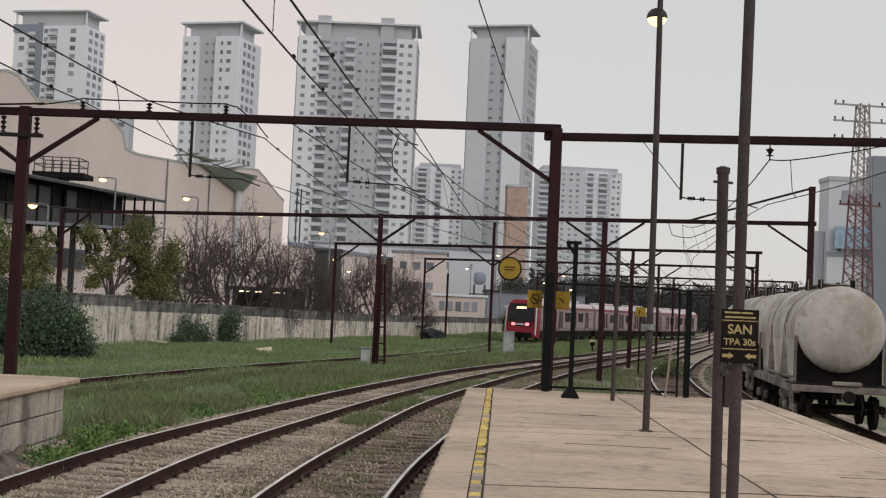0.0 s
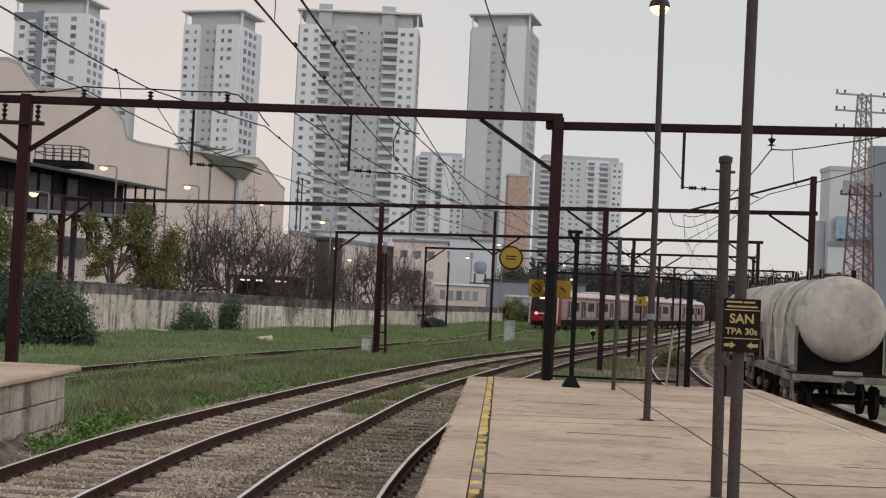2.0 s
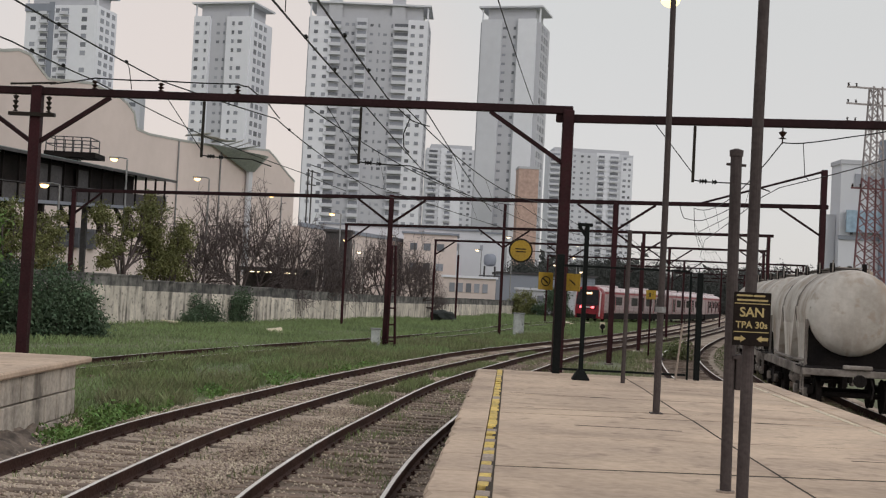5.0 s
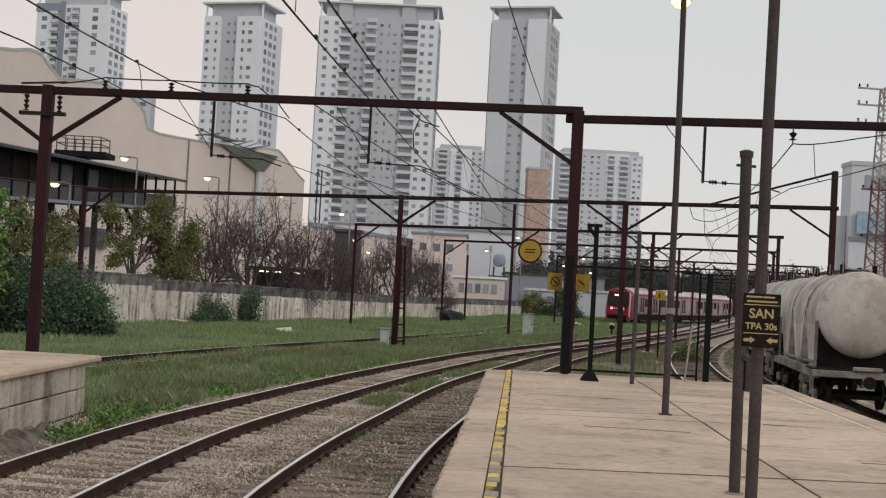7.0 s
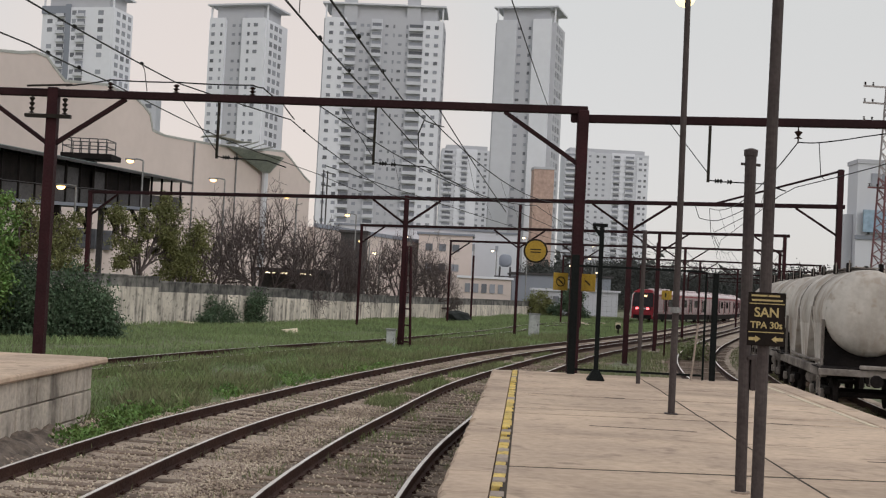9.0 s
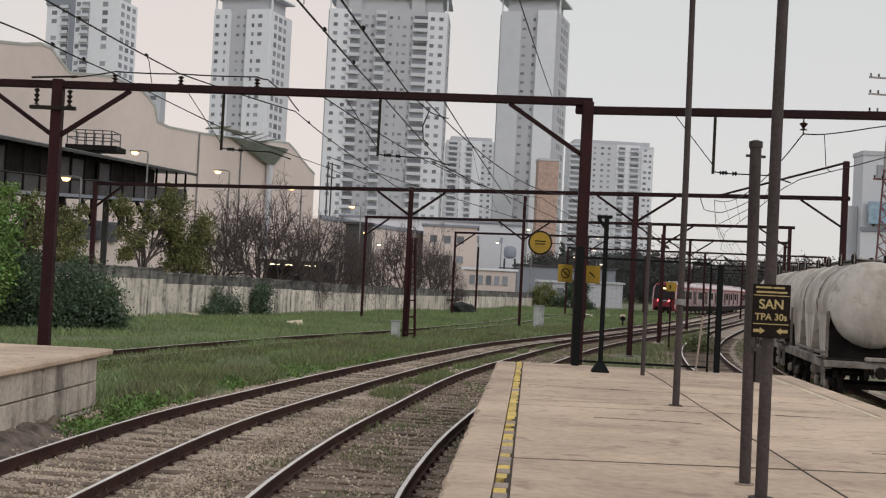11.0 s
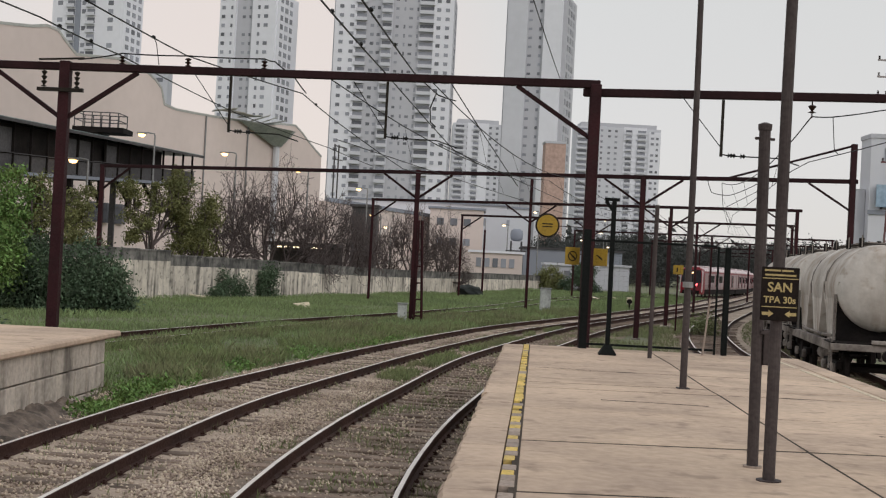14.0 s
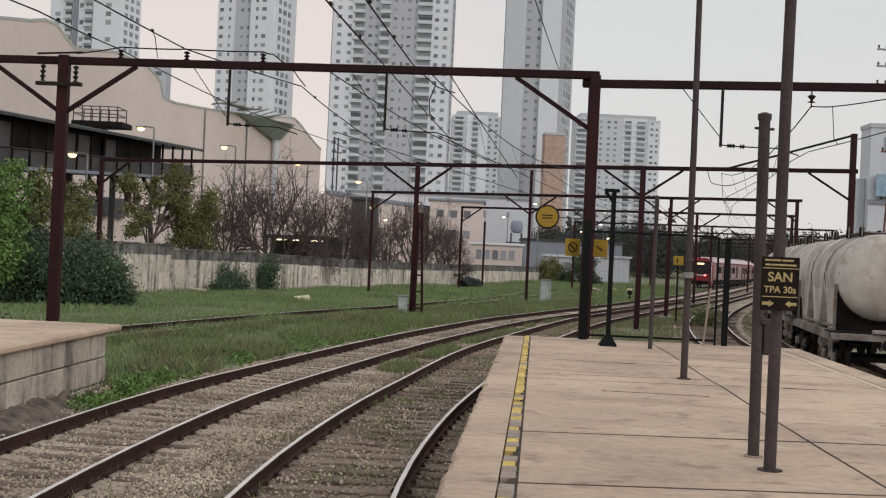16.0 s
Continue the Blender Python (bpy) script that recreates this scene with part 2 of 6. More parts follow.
    pylon_white=mat("pylon_white_paint", (0.42, 0.38, 0.38), (0.34, 0.3, 0.3), rough=0.7, big=1, fine=8),
    lamp_glow=glow("sodium_lamp_glow", (1.0, 0.60, 0.24), 4.0),
    lamp_warm=glow("globe_lamp_glow", (1.0, 0.78, 0.36), 2.0),
    tail_glow=glow("tail_light_glow", (1.0, 0.10, 0.11), 5.0),
    dest_glow=glow("destination_glow", (1.0, 0.62, 0.30), 2.5),
    white_glow=glow("far_lamp_glow", (1.0, 0.76, 0.48), 3.5),
)


# ---------------------------------------------------------------- mesh helpers
def link(name, bm, material, parent=None, label=""):
    me = bpy.data.meshes.new(name)
    bm.to_mesh(me)
    bm.free()
    for mm in (material if isinstance(material, (list, tuple)) else [material]):
        me.materials.append(mm)
    ob = new(name, me)
    ob.parent = parent
    if label:
        ob["label"] = label
    return ob


def part(name, bm, material, parent, label=""):
    return link(name, bm, material, parent, label)


def raw(name, verts, faces, material, parent=None, label="", idx=None):
    me = bpy.data.meshes.new(name)
    me.from_pydata([tuple(v) for v in verts], [], faces)
    for mm in (material if isinstance(material, (list, tuple)) else [material]):
        me.materials.append(mm)
    if idx is not None:
        me.polygons.foreach_set("material_index", idx)
    ob = new(name, me)
    ob.parent = parent
    if label:
        ob["label"] = label
    return ob


def share(name, data, parent, m):
    ob = new(name, data)
    ob.parent = parent
    ob.matrix_local = m
    return ob


def thing(name, m=None, label="", category="", group="", kind=""):
    ob = new(name)
    if m is not None:
        ob.matrix_world = m
    return tagged(ob, label, category, group, kind)


def box(x0, x1, y0, y1, z0, z1, bev=0.0, bm=None):
    bm = bm or bmesh.new()
    vs = [bm.verts.new((x, y, z)) for z in (z0, z1) for y in (y0, y1) for x in (x0, x1)]
    fs = [bm.faces.new([vs[i] for i in q]) for q in ((0, 2, 3, 1), (4, 5, 7, 6), (0, 1, 5, 4), (2, 6, 7, 3), (0, 4, 6, 2), (1, 3, 7, 5))]
    if bev:
        es = list({e for f in fs for e in f.edges})
        bmesh.ops.bevel(bm, geom=es, offset=bev, segments=1, affect="EDGES")
    return bm


def tube(pts, r, sides=6, bm=None, r1=None, caps=True):
    """A round bar along a line of points, tapering from r to r1."""
    bm = bm or bmesh.new()
    pts = [Vector(p) for p in pts]
    rings, side = [], None
    for i, p in enumerate(pts):
        d = (pts[min(i + 1, len(pts) - 1)] - pts[max(i - 1, 0)]).normalized()
        if side is None or abs(side.dot(d)) > 0.95:
            side = d.orthogonal().normalized()
        u = (side - d * side.dot(d)).normalized()
        side = u
        v = d.cross(u)
        rr = r if r1 is None else r + (r1 - r) * i / max(len(pts) - 1, 1)
        rings.append([bm.verts.new(p + (u * math.cos(a) + v * math.sin(a)) * rr) for a in (2 * math.pi * k / sides for k in range(sides))])
    for a, b in zip(rings, rings[1:]):
        for k in range(sides):
            bm.faces.new((a[k], a[(k + 1) % sides], b[(k + 1) % sides], b[k]))
    if caps:
        bm.faces.new(rings[0][::-1])
        bm.faces.new(rings[-1])
    return bm


def bar(a, b, w, h=None, bm=None):
    """A square bar between two points."""
    bm = bm or bmesh.new()
    a, b = Vector(a), Vector(b)
    h = h or w
    d = (b - a).normalized()
    s = d.cross(Vector((0, 0, 1)))
    s = s.normalized() if s.length > 1e-3 else Vector((1, 0, 0))
    u = s.cross(d)
    rings = [[bm.verts.new(p + s * i * w / 2 + u * j * h / 2) for i, j in ((-1, -1), (1, -1), (1, 1), (-1, 1))] for p in (a, b)]
    for k in range(4):
        bm.faces.new((rings[0][k], rings[0][(k + 1) % 4], rings[1][(k + 1) % 4], rings[1][k]))
    bm.faces.new(rings[0][::-1])
    bm.faces.new(rings[1])
    return bm


def lathe(profile, sides=16, bm=None, axis="Z", at=(0, 0, 0)):
    """A turned body: (radius, height) pairs round an axis."""
    bm = bm or bmesh.new()
    at = Vector(at)
    rings = []
    for r, h in profile:
        ring = []
        for k in range(sides):
            a = 2 * math.pi * k / sides
            c, s = r * math.cos(a), r * math.sin(a)
            ring.append(bm.verts.new(at + Vector({"Z": (c, s, h), "Y": (c, h, s), "X": (h, c, s)}[axis])))
        rings.append(ring)
    for a, b in zip(rings, rings[1:]):
        for k in range(sides):
            bm.faces.new((a[k], a[(k + 1) % sides], b[(k + 1) % sides], b[k]))
    bm.faces.new(rings[0][::-1])
    bm.faces.new(rings[-1])
    bmesh.ops.recalc_face_normals(bm, faces=bm.faces)
    return bm


def smooth(ob):
    ob.data.polygons.foreach_set("use_smooth", [True] * len(ob.data.polygons))
    return ob


def words(text, size, parent, m, material):
    """Raised lettering in the built-in font, as a mesh."""
    cu = bpy.data.curves.new("lettering", "FONT")
    cu.body, cu.size, cu.extrude, cu.align_x, cu.align_y = text, size, 0.001, "CENTER", "CENTER"
    cu.offset = size * 0.022
    tmp = new("lettering", cu)
    me = bpy.data.meshes.new_from_object(tmp.evaluated_get(bpy.context.evaluated_depsgraph_get()))
    bpy.data.objects.remove(tmp)
    me.materials.clear()
    me.materials.append(material)
    return share("lettering", me, parent, m)


# ---------------------------------------------------------------- the lines of the tracks, as (y, x) of their centres
def line_of(knots):
    """A smooth x(y) through a few knots, and its slope."""
    ys, xs = np.array([k[0] for k in knots], float), np.array([k[1] for k in knots], float)
    sl = np.gradient(xs, ys)

    def at(y):
        i = int(np.clip(np.searchsorted(ys, y) - 1, 0, len(ys) - 2))
        h = ys[i + 1] - ys[i]
        t = (y - ys[i]) / h
        if t < 0 or t > 1:
            j = 0 if t < 0 else -1
            return float(xs[j] + sl[j] * (y - ys[j]))
        return float((2 * t ** 3 - 3 * t ** 2 + 1) * xs[i] + (t ** 3 - 2 * t ** 2 + t) * h * sl[i] + (3 * t ** 2 - 2 * t ** 3) * xs[i + 1] + (t ** 3 - t ** 2) * h * sl[i + 1])
    return at


TRACKS = dict(
    one=line_of([(-12, -1.65), (5, -1.62), (16.5, -1.5), (20.4, -1.2), (25.6, -0.6), (34, 0.48), (43.6, 2.38), (58, 5.75), (68.5, 8.9), (85, 14.0), (110, 21.6), (154, 33.6), (220, 51.0), (300, 70), (420, 92), (600, 118)]),
    two=line_of([(-12, -5.2), (5, -5.15), (16.8, -5.02), (21.4, -4.68), (27.4, -3.78), (37, -2.1), (44, -0.62), (52.6, 1.42), (62, 4.3), (80, 9.9), (97, 15.0), (154, 30.2), (220, 47.4), (300, 66), (420, 88), (600, 114)]),
    three=line_of([(-12, -17), (20, -13.2), (37, -9.8), (48.7, -6.9), (60, -3.4), (80, 1.7), (108, 7.4), (125, 13.2), (140, 20.0), (153, 26.6), (170, 33.4), (190, 39.6), (220, 47.4), (300, 66)]),
    four=line_of([(-12, 7.9), (10, 7.9), (25, 7.95), (35, 8.1), (42, 8.5), (49, 9.35), (58.5, 10.9), (69.5, 13.3), (87, 17.8), (131, 30.3), (160, 38), (220, 55), (300, 74), (420, 97), (600, 124)]),
    five=line_of([(-12, 9.4), (10, 9.4), (20, 9.55), (31, 10.1), (41, 11.4), (50, 12.8), (61, 14.9), (87, 21.6), (131, 34.3), (220, 59.5), (300, 79), (420, 103), (600, 130)]),
)


def along(name, y, off=0.0, z=0.0):
    """The point beside a track's centre (off to the right) at y, and the heading there."""
    f = TRACKS[name]
    s = (f(y + 0.05) - f(y - 0.05)) / 0.1
    n = math.hypot(1, s)
    return Vector((f(y) + off / n, y - off * s / n, z)), math.atan2(s, 1)


def steps(y0, y1, d):
    return [y0 + (y1 - y0) * i / max(1, round((y1 - y0) / d)) for i in range(max(1, round((y1 - y0) / d)) + 1)]


# ---------------------------------------------------------------- ground, ballast, tracks
def build_ground():
    gx = sorted(set([-3000, -1500, -700, -300, -150] + list(range(-90, 160, 3)) + [200, 300, 700, 1500, 3000]))
    gy = sorted(set([-300, -100, -40] + list(range(-20, 240, 3)) + [280, 350, 450, 700, 1200, 2500, 4500]))
    v, f = [], []
    for y in gy:
        for x in gx:
            h = 0.0
            if -60 < x < 150 and 5 < y < 240:
                edge = TRACKS["two"](y) - 2.4
                if x < edge:
                    h = 0.10 * noise.noise((x * 0.12, y * 0.12, 3.0)) + 0.05 * noise.noise((x * 0.5, y * 0.5, 8.0)) + 0.06
            v.append((x, y, -0.27 + h))
    w = len(gx)
    for j in range(len(gy) - 1):
        for i in range(w - 1):
            a = j * w + i
            f.append((a, a + 1, a + w + 1, a + w))
    ob = raw("ground", v, f, M["ground"])
    smooth(ob)
    tagged(ob, "wide green and earthy ground beside the tracks", "ground", kind="structure")


def build_ballast(name, y0, y1, half, z, material="ballast"):
    v, f = [], []
    ys = steps(y0, y1, 1.0)
    for y in ys:
        for off, dz in ((-half - 0.7, -0.2), (-half, 0), (-half / 2, 0.01), (0, -0.01), (half / 2, 0.01), (half, 0), (half + 0.7, -0.2)):
            p, _ = along(name, y, off)
            v.append((p.x, p.y, z + dz + 0.035 * noise.noise((p.x * 1.3, p.y * 1.3, 0))))
    for j in range(len(ys) - 1):
        for i in range(6):
            a = j * 7 + i
            f.append((a, a + 1, a + 8, a + 7))
    ob = smooth(raw("ballast_bed", v, f, M[material]))
    return tagged(ob, "grey-brown crushed stone ballast under the rails", "ballast", kind="structure")


RAIL_PROFILE = [(-0.070, -0.172), (0.070, -0.172), (0.070, -0.158), (0.012, -0.140), (0.010, -0.045), (0.036, -0.036), (0.036, -0.006), (0.028, 0.0), (-0.028, 0.0), (-0.036, -0.006), (-0.036, -0.036), (-0.010, -0.045), (-0.012, -0.140), (-0.070, -0.158)]


def chair_mesh():
    """A tie plate with a clip and bolt on each side of the rail foot."""
    bm = box(-0.13, 0.13, -0.07, 0.07, -0.03, -0.014)
    for k in (-1, 1):
        box(k * 0.09 - 0.028, k * 0.09 + 0.028, -0.03, 0.03, -0.014, 0.012, 0, bm)
        box(k * 0.095 - 0.012, k * 0.095 + 0.012, -0.012, 0.012, 0.012, 0.03, 0, bm)
    me = bpy.data.meshes.new("rail_chair")
    bm.to_mesh(me)
    bm.free()
    me.materials.append(M["rail"])
    return me


CHAIR = chair_mesh()


def build_track(name, y0, y1, sleeper_to, label, sunk=0.0, chairs=False):
    tr = thing("railway_track", label=label, category="railway track", group="railway tracks", kind="structure")
    for side in (-0.835, 0.835):
        v, f, mi = [], [], []
        ys = steps(y0, y1, 1.5)
        n = len(RAIL_PROFILE)
        for y in ys:
            for px, pz in RAIL_PROFILE:
                p, _ = along(name, y, side + px)
                v.append((p.x, p.y, pz - sunk))
        for j in range(len(ys) - 1):
            for i in range(n):
                a, b = j * n + i, j * n + (i + 1) % n
                f.append((a, b, b + n, a + n))
                mi.append(1 if i == 7 else 0)
        raw("rail", v, f, [M["rail"], M["rail_top"]], tr, "rusty rail with a polished head", mi)
    bm = box(-1.35, 1.35, -0.12, 0.12, -0.14, 0.0, 0.012)
    me = bpy.data.meshes.new("sleeper")
    bm.to_mesh(me)
    bm.free()
    me.materials.append(M["sleeper"])
    rnd = random.Random(5)
    y = y0
    while y < sleeper_to:
        p, h = along(name, y, rnd.uniform(-0.06, 0.06), -0.168 - sunk - rnd.uniform(0, 0.02))
        share("sleeper", me, tr, Matrix.Translation(p) @ Matrix.Rotation(-h + rnd.uniform(-0.02, 0.02), 4, "Z") @ Matrix.Rotation(rnd.uniform(-0.012, 0.012), 4, "Y"))
        if chairs and 9 < y < 50:
            for side in (-0.835, 0.835):
                q, _ = along(name, y, side, -0.15 - sunk)
                share("rail_chair", CHAIR, tr, Matrix.Translation(q) @ Matrix.Rotation(-h, 4, "Z"))
        y += 0.62 + rnd.uniform(-0.03, 0.03)
    return tr


build_ground()
for nm, half, z in (("one", 1.5, -0.205), ("two", 1.5, -0.186), ("four", 1.9, -0.205), ("five", 1.7, -0.215)):
    build_ballast(nm, -12, 420, half, z, "ballast_dirty" if nm == "one" else "ballast")
build_track("one", -10, 600, 75, "curving main line with timber sleepers beside the platform", chairs=True)
build_track("two", -10, 600, 85, "second main line curving through gravel and weeds", chairs=True)
build_track("three", 22, 205, 60, "overgrown siding rails lying in tall grass", sunk=0.0)
build_track("four", -10, 600, 80, "line curving past the far platform edge")
build_track("five", -10, 600, 60, "goods siding under a row of tank wagons")


# ---------------------------------------------------------------- main platform
P_END = 25.55


def edge_left(y):
    return -0.1 + 0.049 * (y - 11.2)


def edge_right(y):
    return 6.29 + 0.05 * (y - 19.1)


def build_platform():
    pl = thing("platform", label="long pale concrete station platform with slab joints", category="platform", kind="structure")
    # the block retaining walls and the core
    v, f = [], []
    ys = steps(-8, P_END - 0.12, 2.0)
    for y in ys:
        v += [(edge_left(y) + 0.14, y, -0.3), (edge_left(y) + 0.14, y, 0.86), (edge_right(y) - 0.14, y, 0.86), (edge_right(y) - 0.14, y, -0.3)]
    for j in range(len(ys) - 1):
        for i in range(3):
            a = j * 4 + i
            f.append((a, a + 4, a + 5, a + 1))
    f += [(0, 1, 2, 3), tuple(len(v) - 4 + i for i in (3, 2, 1, 0))]
    raw("platform_body", v, f, M["block"], pl)
    rnd = random.Random(11)

    def slab(name, x0a, x1a, x0b, x1b, ya, yb, material, z1=1.0, z0=0.87, bev=0.012, skew=0.0):
        bm = bmesh.new()
        q = [(x, y + (skew * (x - 0.7) if y < P_END - 0.1 else 0.0)) for x, y in ((x0a, ya), (x1a, ya), (x1b, yb), (x0b, yb))]
        dz = [rnd.uniform(0.003, 0.008) for _ in range(4)]
        lo = [bm.verts.new((x, y, z0)) for x, y in q]
        hi = [bm.verts.new((x, y, z1 + d)) for (x, y), d in zip(q, dz)]
        bm.faces.new(lo[::-1])
        top = bm.faces.new(hi)
        for i in range(4):
            bm.faces.new((lo[i], lo[(i + 1) % 4], hi[(i + 1) % 4], hi[i]))
        bmesh.ops.bevel(bm, geom=list(top.edges), offset=bev, segments=1, affect="EDGES")
        return part(name, bm, material, pl)

    def mid(y):
        return 3.2 + 0.028 * (y - 12) + 0.03 * math.sin(y * 2.1)

    rows = [(-8, 0.01), (-5, 0.01), (-2, 0.01), (1, 0.01), (3.6, 0.01), (6.25, 0.02), (8.85, 0.034), (11.48, 0.036), (14.05, 0.014), (16.55, 0.034), (17.35, 0.028), (19.6, 0.036), (22.0, 0.014), (24.0, 0.014), (P_END, 0.0)]
    g = 0.008
    for (a, ga), (b, gb) in zip(rows, rows[1:]):
        ya, yb = a + ga, b - gb
        e0, e1 = edge_left(ya), edge_left(yb)
        slab("slab", e0 + 0.555, mid(ya) - g, e1 + 0.555, mid(yb) - g, ya, yb, M["slab"], skew=0.08)
        slab("slab", mid(ya) + g, edge_right(ya) - 0.42, mid(yb) + g, edge_right(yb) - 0.42, ya, yb, M["slab"], skew=0.08)
        slab("slab", edge_right(ya) - 0.40, edge_right(ya), edge_right(yb) - 0.40, edge_right(yb), ya, yb, M["slab"], 0.997)
    def chipped_stone(ya, yb):
        """One edge stone whose outer arris is broken away in bites."""
        bm = bmesh.new()
        k = 7
        rings = []
        for i in range(k + 1):
            y = ya + (yb - ya) * i / k
            bite = 0.015 + 0.05 * max(0.0, noise.noise((3.1, y * 2.3, 0.4))) + (0.05 * rnd.random() if rnd.random() < 0.22 else 0.0)
            drop = 0.01 + 0.5 * bite * rnd.random()
            x0 = edge_left(y)
            rings.append([bm.verts.new(p) for p in ((x0 + bite * 0.5, y, 0.8), (x0 + bite * 0.6, y, 0.975 - drop), (x0 + bite + 0.025, y, 0.997), (x0 + 0.42, y, 0.999), (x0 + 0.42, y, 0.8))])
        for a, b in zip(rings, rings[1:]):
            for i in range(5):
                bm.faces.new((a[i], b[i], b[(i + 1) % 5], a[(i + 1) % 5]))
        bm.faces.new(rings[0])
        bm.faces.new(rings[-1][::-1])
        bmesh.ops.recalc_face_normals(bm, faces=bm.faces)
        return part("edge_stone", bm, M["slab"], pl)

    # edge stones, chipped, about a metre long each
    y = -8.0
    while y < P_END - 0.2:
        y1 = min(y + rnd.uniform(0.95, 1.25), P_END)
        chipped_stone(y + 0.006, y1 - 0.006)
        y = y1
    y = -8.0
    while y < P_END - 0.05:
        y1 = min(y + 0.25, P_END)
        if rnd.random() < 0.93:
            worn = (rnd.random() < 0.45 and y < 12.4) or (rnd.random() < 0.12 and y < 17) or rnd.random() < 0.05
            o, w = 0.432, (0.112 if worn else rnd.uniform(0.09, 0.112))
            slab("tactile_tile", edge_left(y) + o, edge_left(y) + o + w, edge_left(y1) + o, edge_left(y1) + o + w, y + 0.004, y1 - (0.004 if worn else rnd.uniform(0.004, 0.05)), M["worn_tile"] if worn else M["yellow_tile"], 1.001 if worn else 1.003, 0.9, 0.006)
        y = y1
    # painted safety line on the far side, in dashes
    y = -6.0
    while y < P_END - 0.4:
        y1 = min(y + rnd.uniform(2.2, 2.9), P_END - 0.2)
        c0, c1 = 5.66 + 0.035 * (y - 17.9), 5.66 + 0.035 * (y1 - 17.9)
        slab("painted_line", min(c0, edge_right(y) - 0.5), min(c0, edge_right(y) - 0.5) + 0.075, min(c1, edge_right(y1) - 0.5), min(c1, edge_right(y1) - 0.5) + 0.075, y, y1, M["white_line"], 1.008, 0.99, 0.002)
        y = y1 + rnd.uniform(0.35, 0.5)
    # the base course that shows through open joints
    slab("joint_fill", edge_left(-8) + 0.5, 4.6, edge_left(P_END) + 0.5, 4.6, -8, P_END - 0.13, M["joint"], 0.9935, 0.86, 0.001)
    # cracks running along the platform
    for pts in ([(3.6, 22.6), (4.2, 22.45)], [(1.0, 19.9), (2.6, 19.75)], [(1.6, 15.4), (2.9, 15.3)], [(3.9, 16.9), (5.2, 16.8)], [(4.3, 13.2), (5.5, 13.1)]):
        bm = bmesh.new()
        for (xa, ya2), (xb, yb2) in zip(pts, pts[1:]):
            for q in range(6):
                ta, tb = q / 6, (q + 1) / 6
                ja, jb = 0.04 * noise.noise((xa + q * 3.1, ya2, 1)), 0.04 * noise.noise((xa + q * 3.1 + 3.1, ya2, 1))
                bar((xa + (xb - xa) * ta, ya2 + (yb2 - ya2) * ta + ja, 1.0), (xa + (xb - xa) * tb, ya2 + (yb2 - ya2) * tb + jb, 1.0), 0.012 + 0.03 * abs(math.sin(q * 2.3 + xa * 9)), 0.014, bm)
        part("crack", bm, M["joint"], pl)


def build_side_platform():
    """The older platform across the tracks: a thick slab on big concrete blocks."""
    pl = thing("side_platform", label="old platform end of stacked concrete blocks with overhanging slab", category="platform", kind="structure")
    x1 = -6.75
    bm = box(-16, x1 + 0.12, -8, 23.25, 0.885, 1.0, 0.03)
    part("deck_slab", bm, M["slab"], pl, "weathered brown deck slab")
    part("core", box(-15.8, x1 - 0.14, -8, 22.5, -0.3, 0.88), M["joint"], pl)
    rnd = random.Random(3)
    for row, (z0, z1) in enumerate(((-0.5, -0.02), (-0.01, 0.44), (0.45, 0.88))):
        y = -8 + 0.45 * (row % 2)
        while y < 22.6:
            y2 = min(y + rnd.choice((0.45, 0.6, 0.9, 1.1)), 22.7)
            part("concrete_block", box(x1 - 0.16, x1 + rnd.uniform(-0.008, 0.012), y + 0.022, y2 - 0.022, z0, z1 - 0.016, 0.012), M["block"], pl)
            y = y2
        x = x1 - 0.17
        while x > -15:
            part("concrete_block", box(x - 0.88, x, 22.52, 22.7 + rnd.uniform(-0.01, 0.01), z0, z1, 0.015), M["block"], pl)
            x -= 0.89


build_platform()
build_side_platform()


def build_spoil():
    """A low dark bank of ballast spoil along the foot of the side platform."""
    v, f = [], []
    ys = steps(4, 23.5, 0.12)
    for y in ys:
        for i in range(7):
            x = -6.85 + i * 0.17
            z = -0.24 + 0.3 * math.exp(-((i - 1) / 2.4) ** 2) * min(1, (24 - y) / 5) + 0.07 * noise.noise((x * 4, y * 2.5, 0)) + 0.14 * noise.noise((x * 9, y * 7, 0))
            v.append((x, y, z))
    for j in range(len(ys) - 1):
        for i in range(6):
            a = j * 7 + i
            f.append((a, a + 1, a + 8, a + 7))
    tagged(raw("spoil_bank", v, f, M["spoil"]), "dark grey spoil heaped along the block wall", "spoil", kind="structure")


build_spoil()


# ---------------------------------------------------------------- overhead line structures
def insulator(bm, at, n=3, r=0.06, axis="Z", pitch=0.06):
    prof = [(0.02, 0)]
    for i in range(n):
        prof += [(r, pitch * i + 0.01), (r * 0.5, pitch * i + 0.035), (0.02, pitch * i + 0.045)]
    lathe(prof, 8, bm, axis, at)
    return bm


def build_portal(a, b, posts, label, beam=6.72, size=0.2, hangers=(), tops=0.0, base=-0.3, ladder=None, kneed=True):
    """A portal: masts along the line a to b at given fractions, one steel beam and knee braces."""
    po = thing("catenary_portal", label=label, category="catenary portal", group="catenary portals")
    a, b = Vector((*a, 0)), Vector((*b, 0))
    d = (b - a).normalized()
    L = (b - a).length
    bm = bar(a + Vector((0, 0, beam)), b + Vector((0, 0, beam)), 0.16, 0.17)
    bmesh.ops.bevel(bm, geom=list(bm.edges), offset=0.015, segments=1, affect="EDGES")
    part("beam", bm, M["beam"], po, "dark oxide-red beam")
    for s, up in posts:
        p = a + d * s
        top = beam + up
        bm = bar(p + Vector((0, 0, base)), p + Vector((0, 0, top)), size, size)
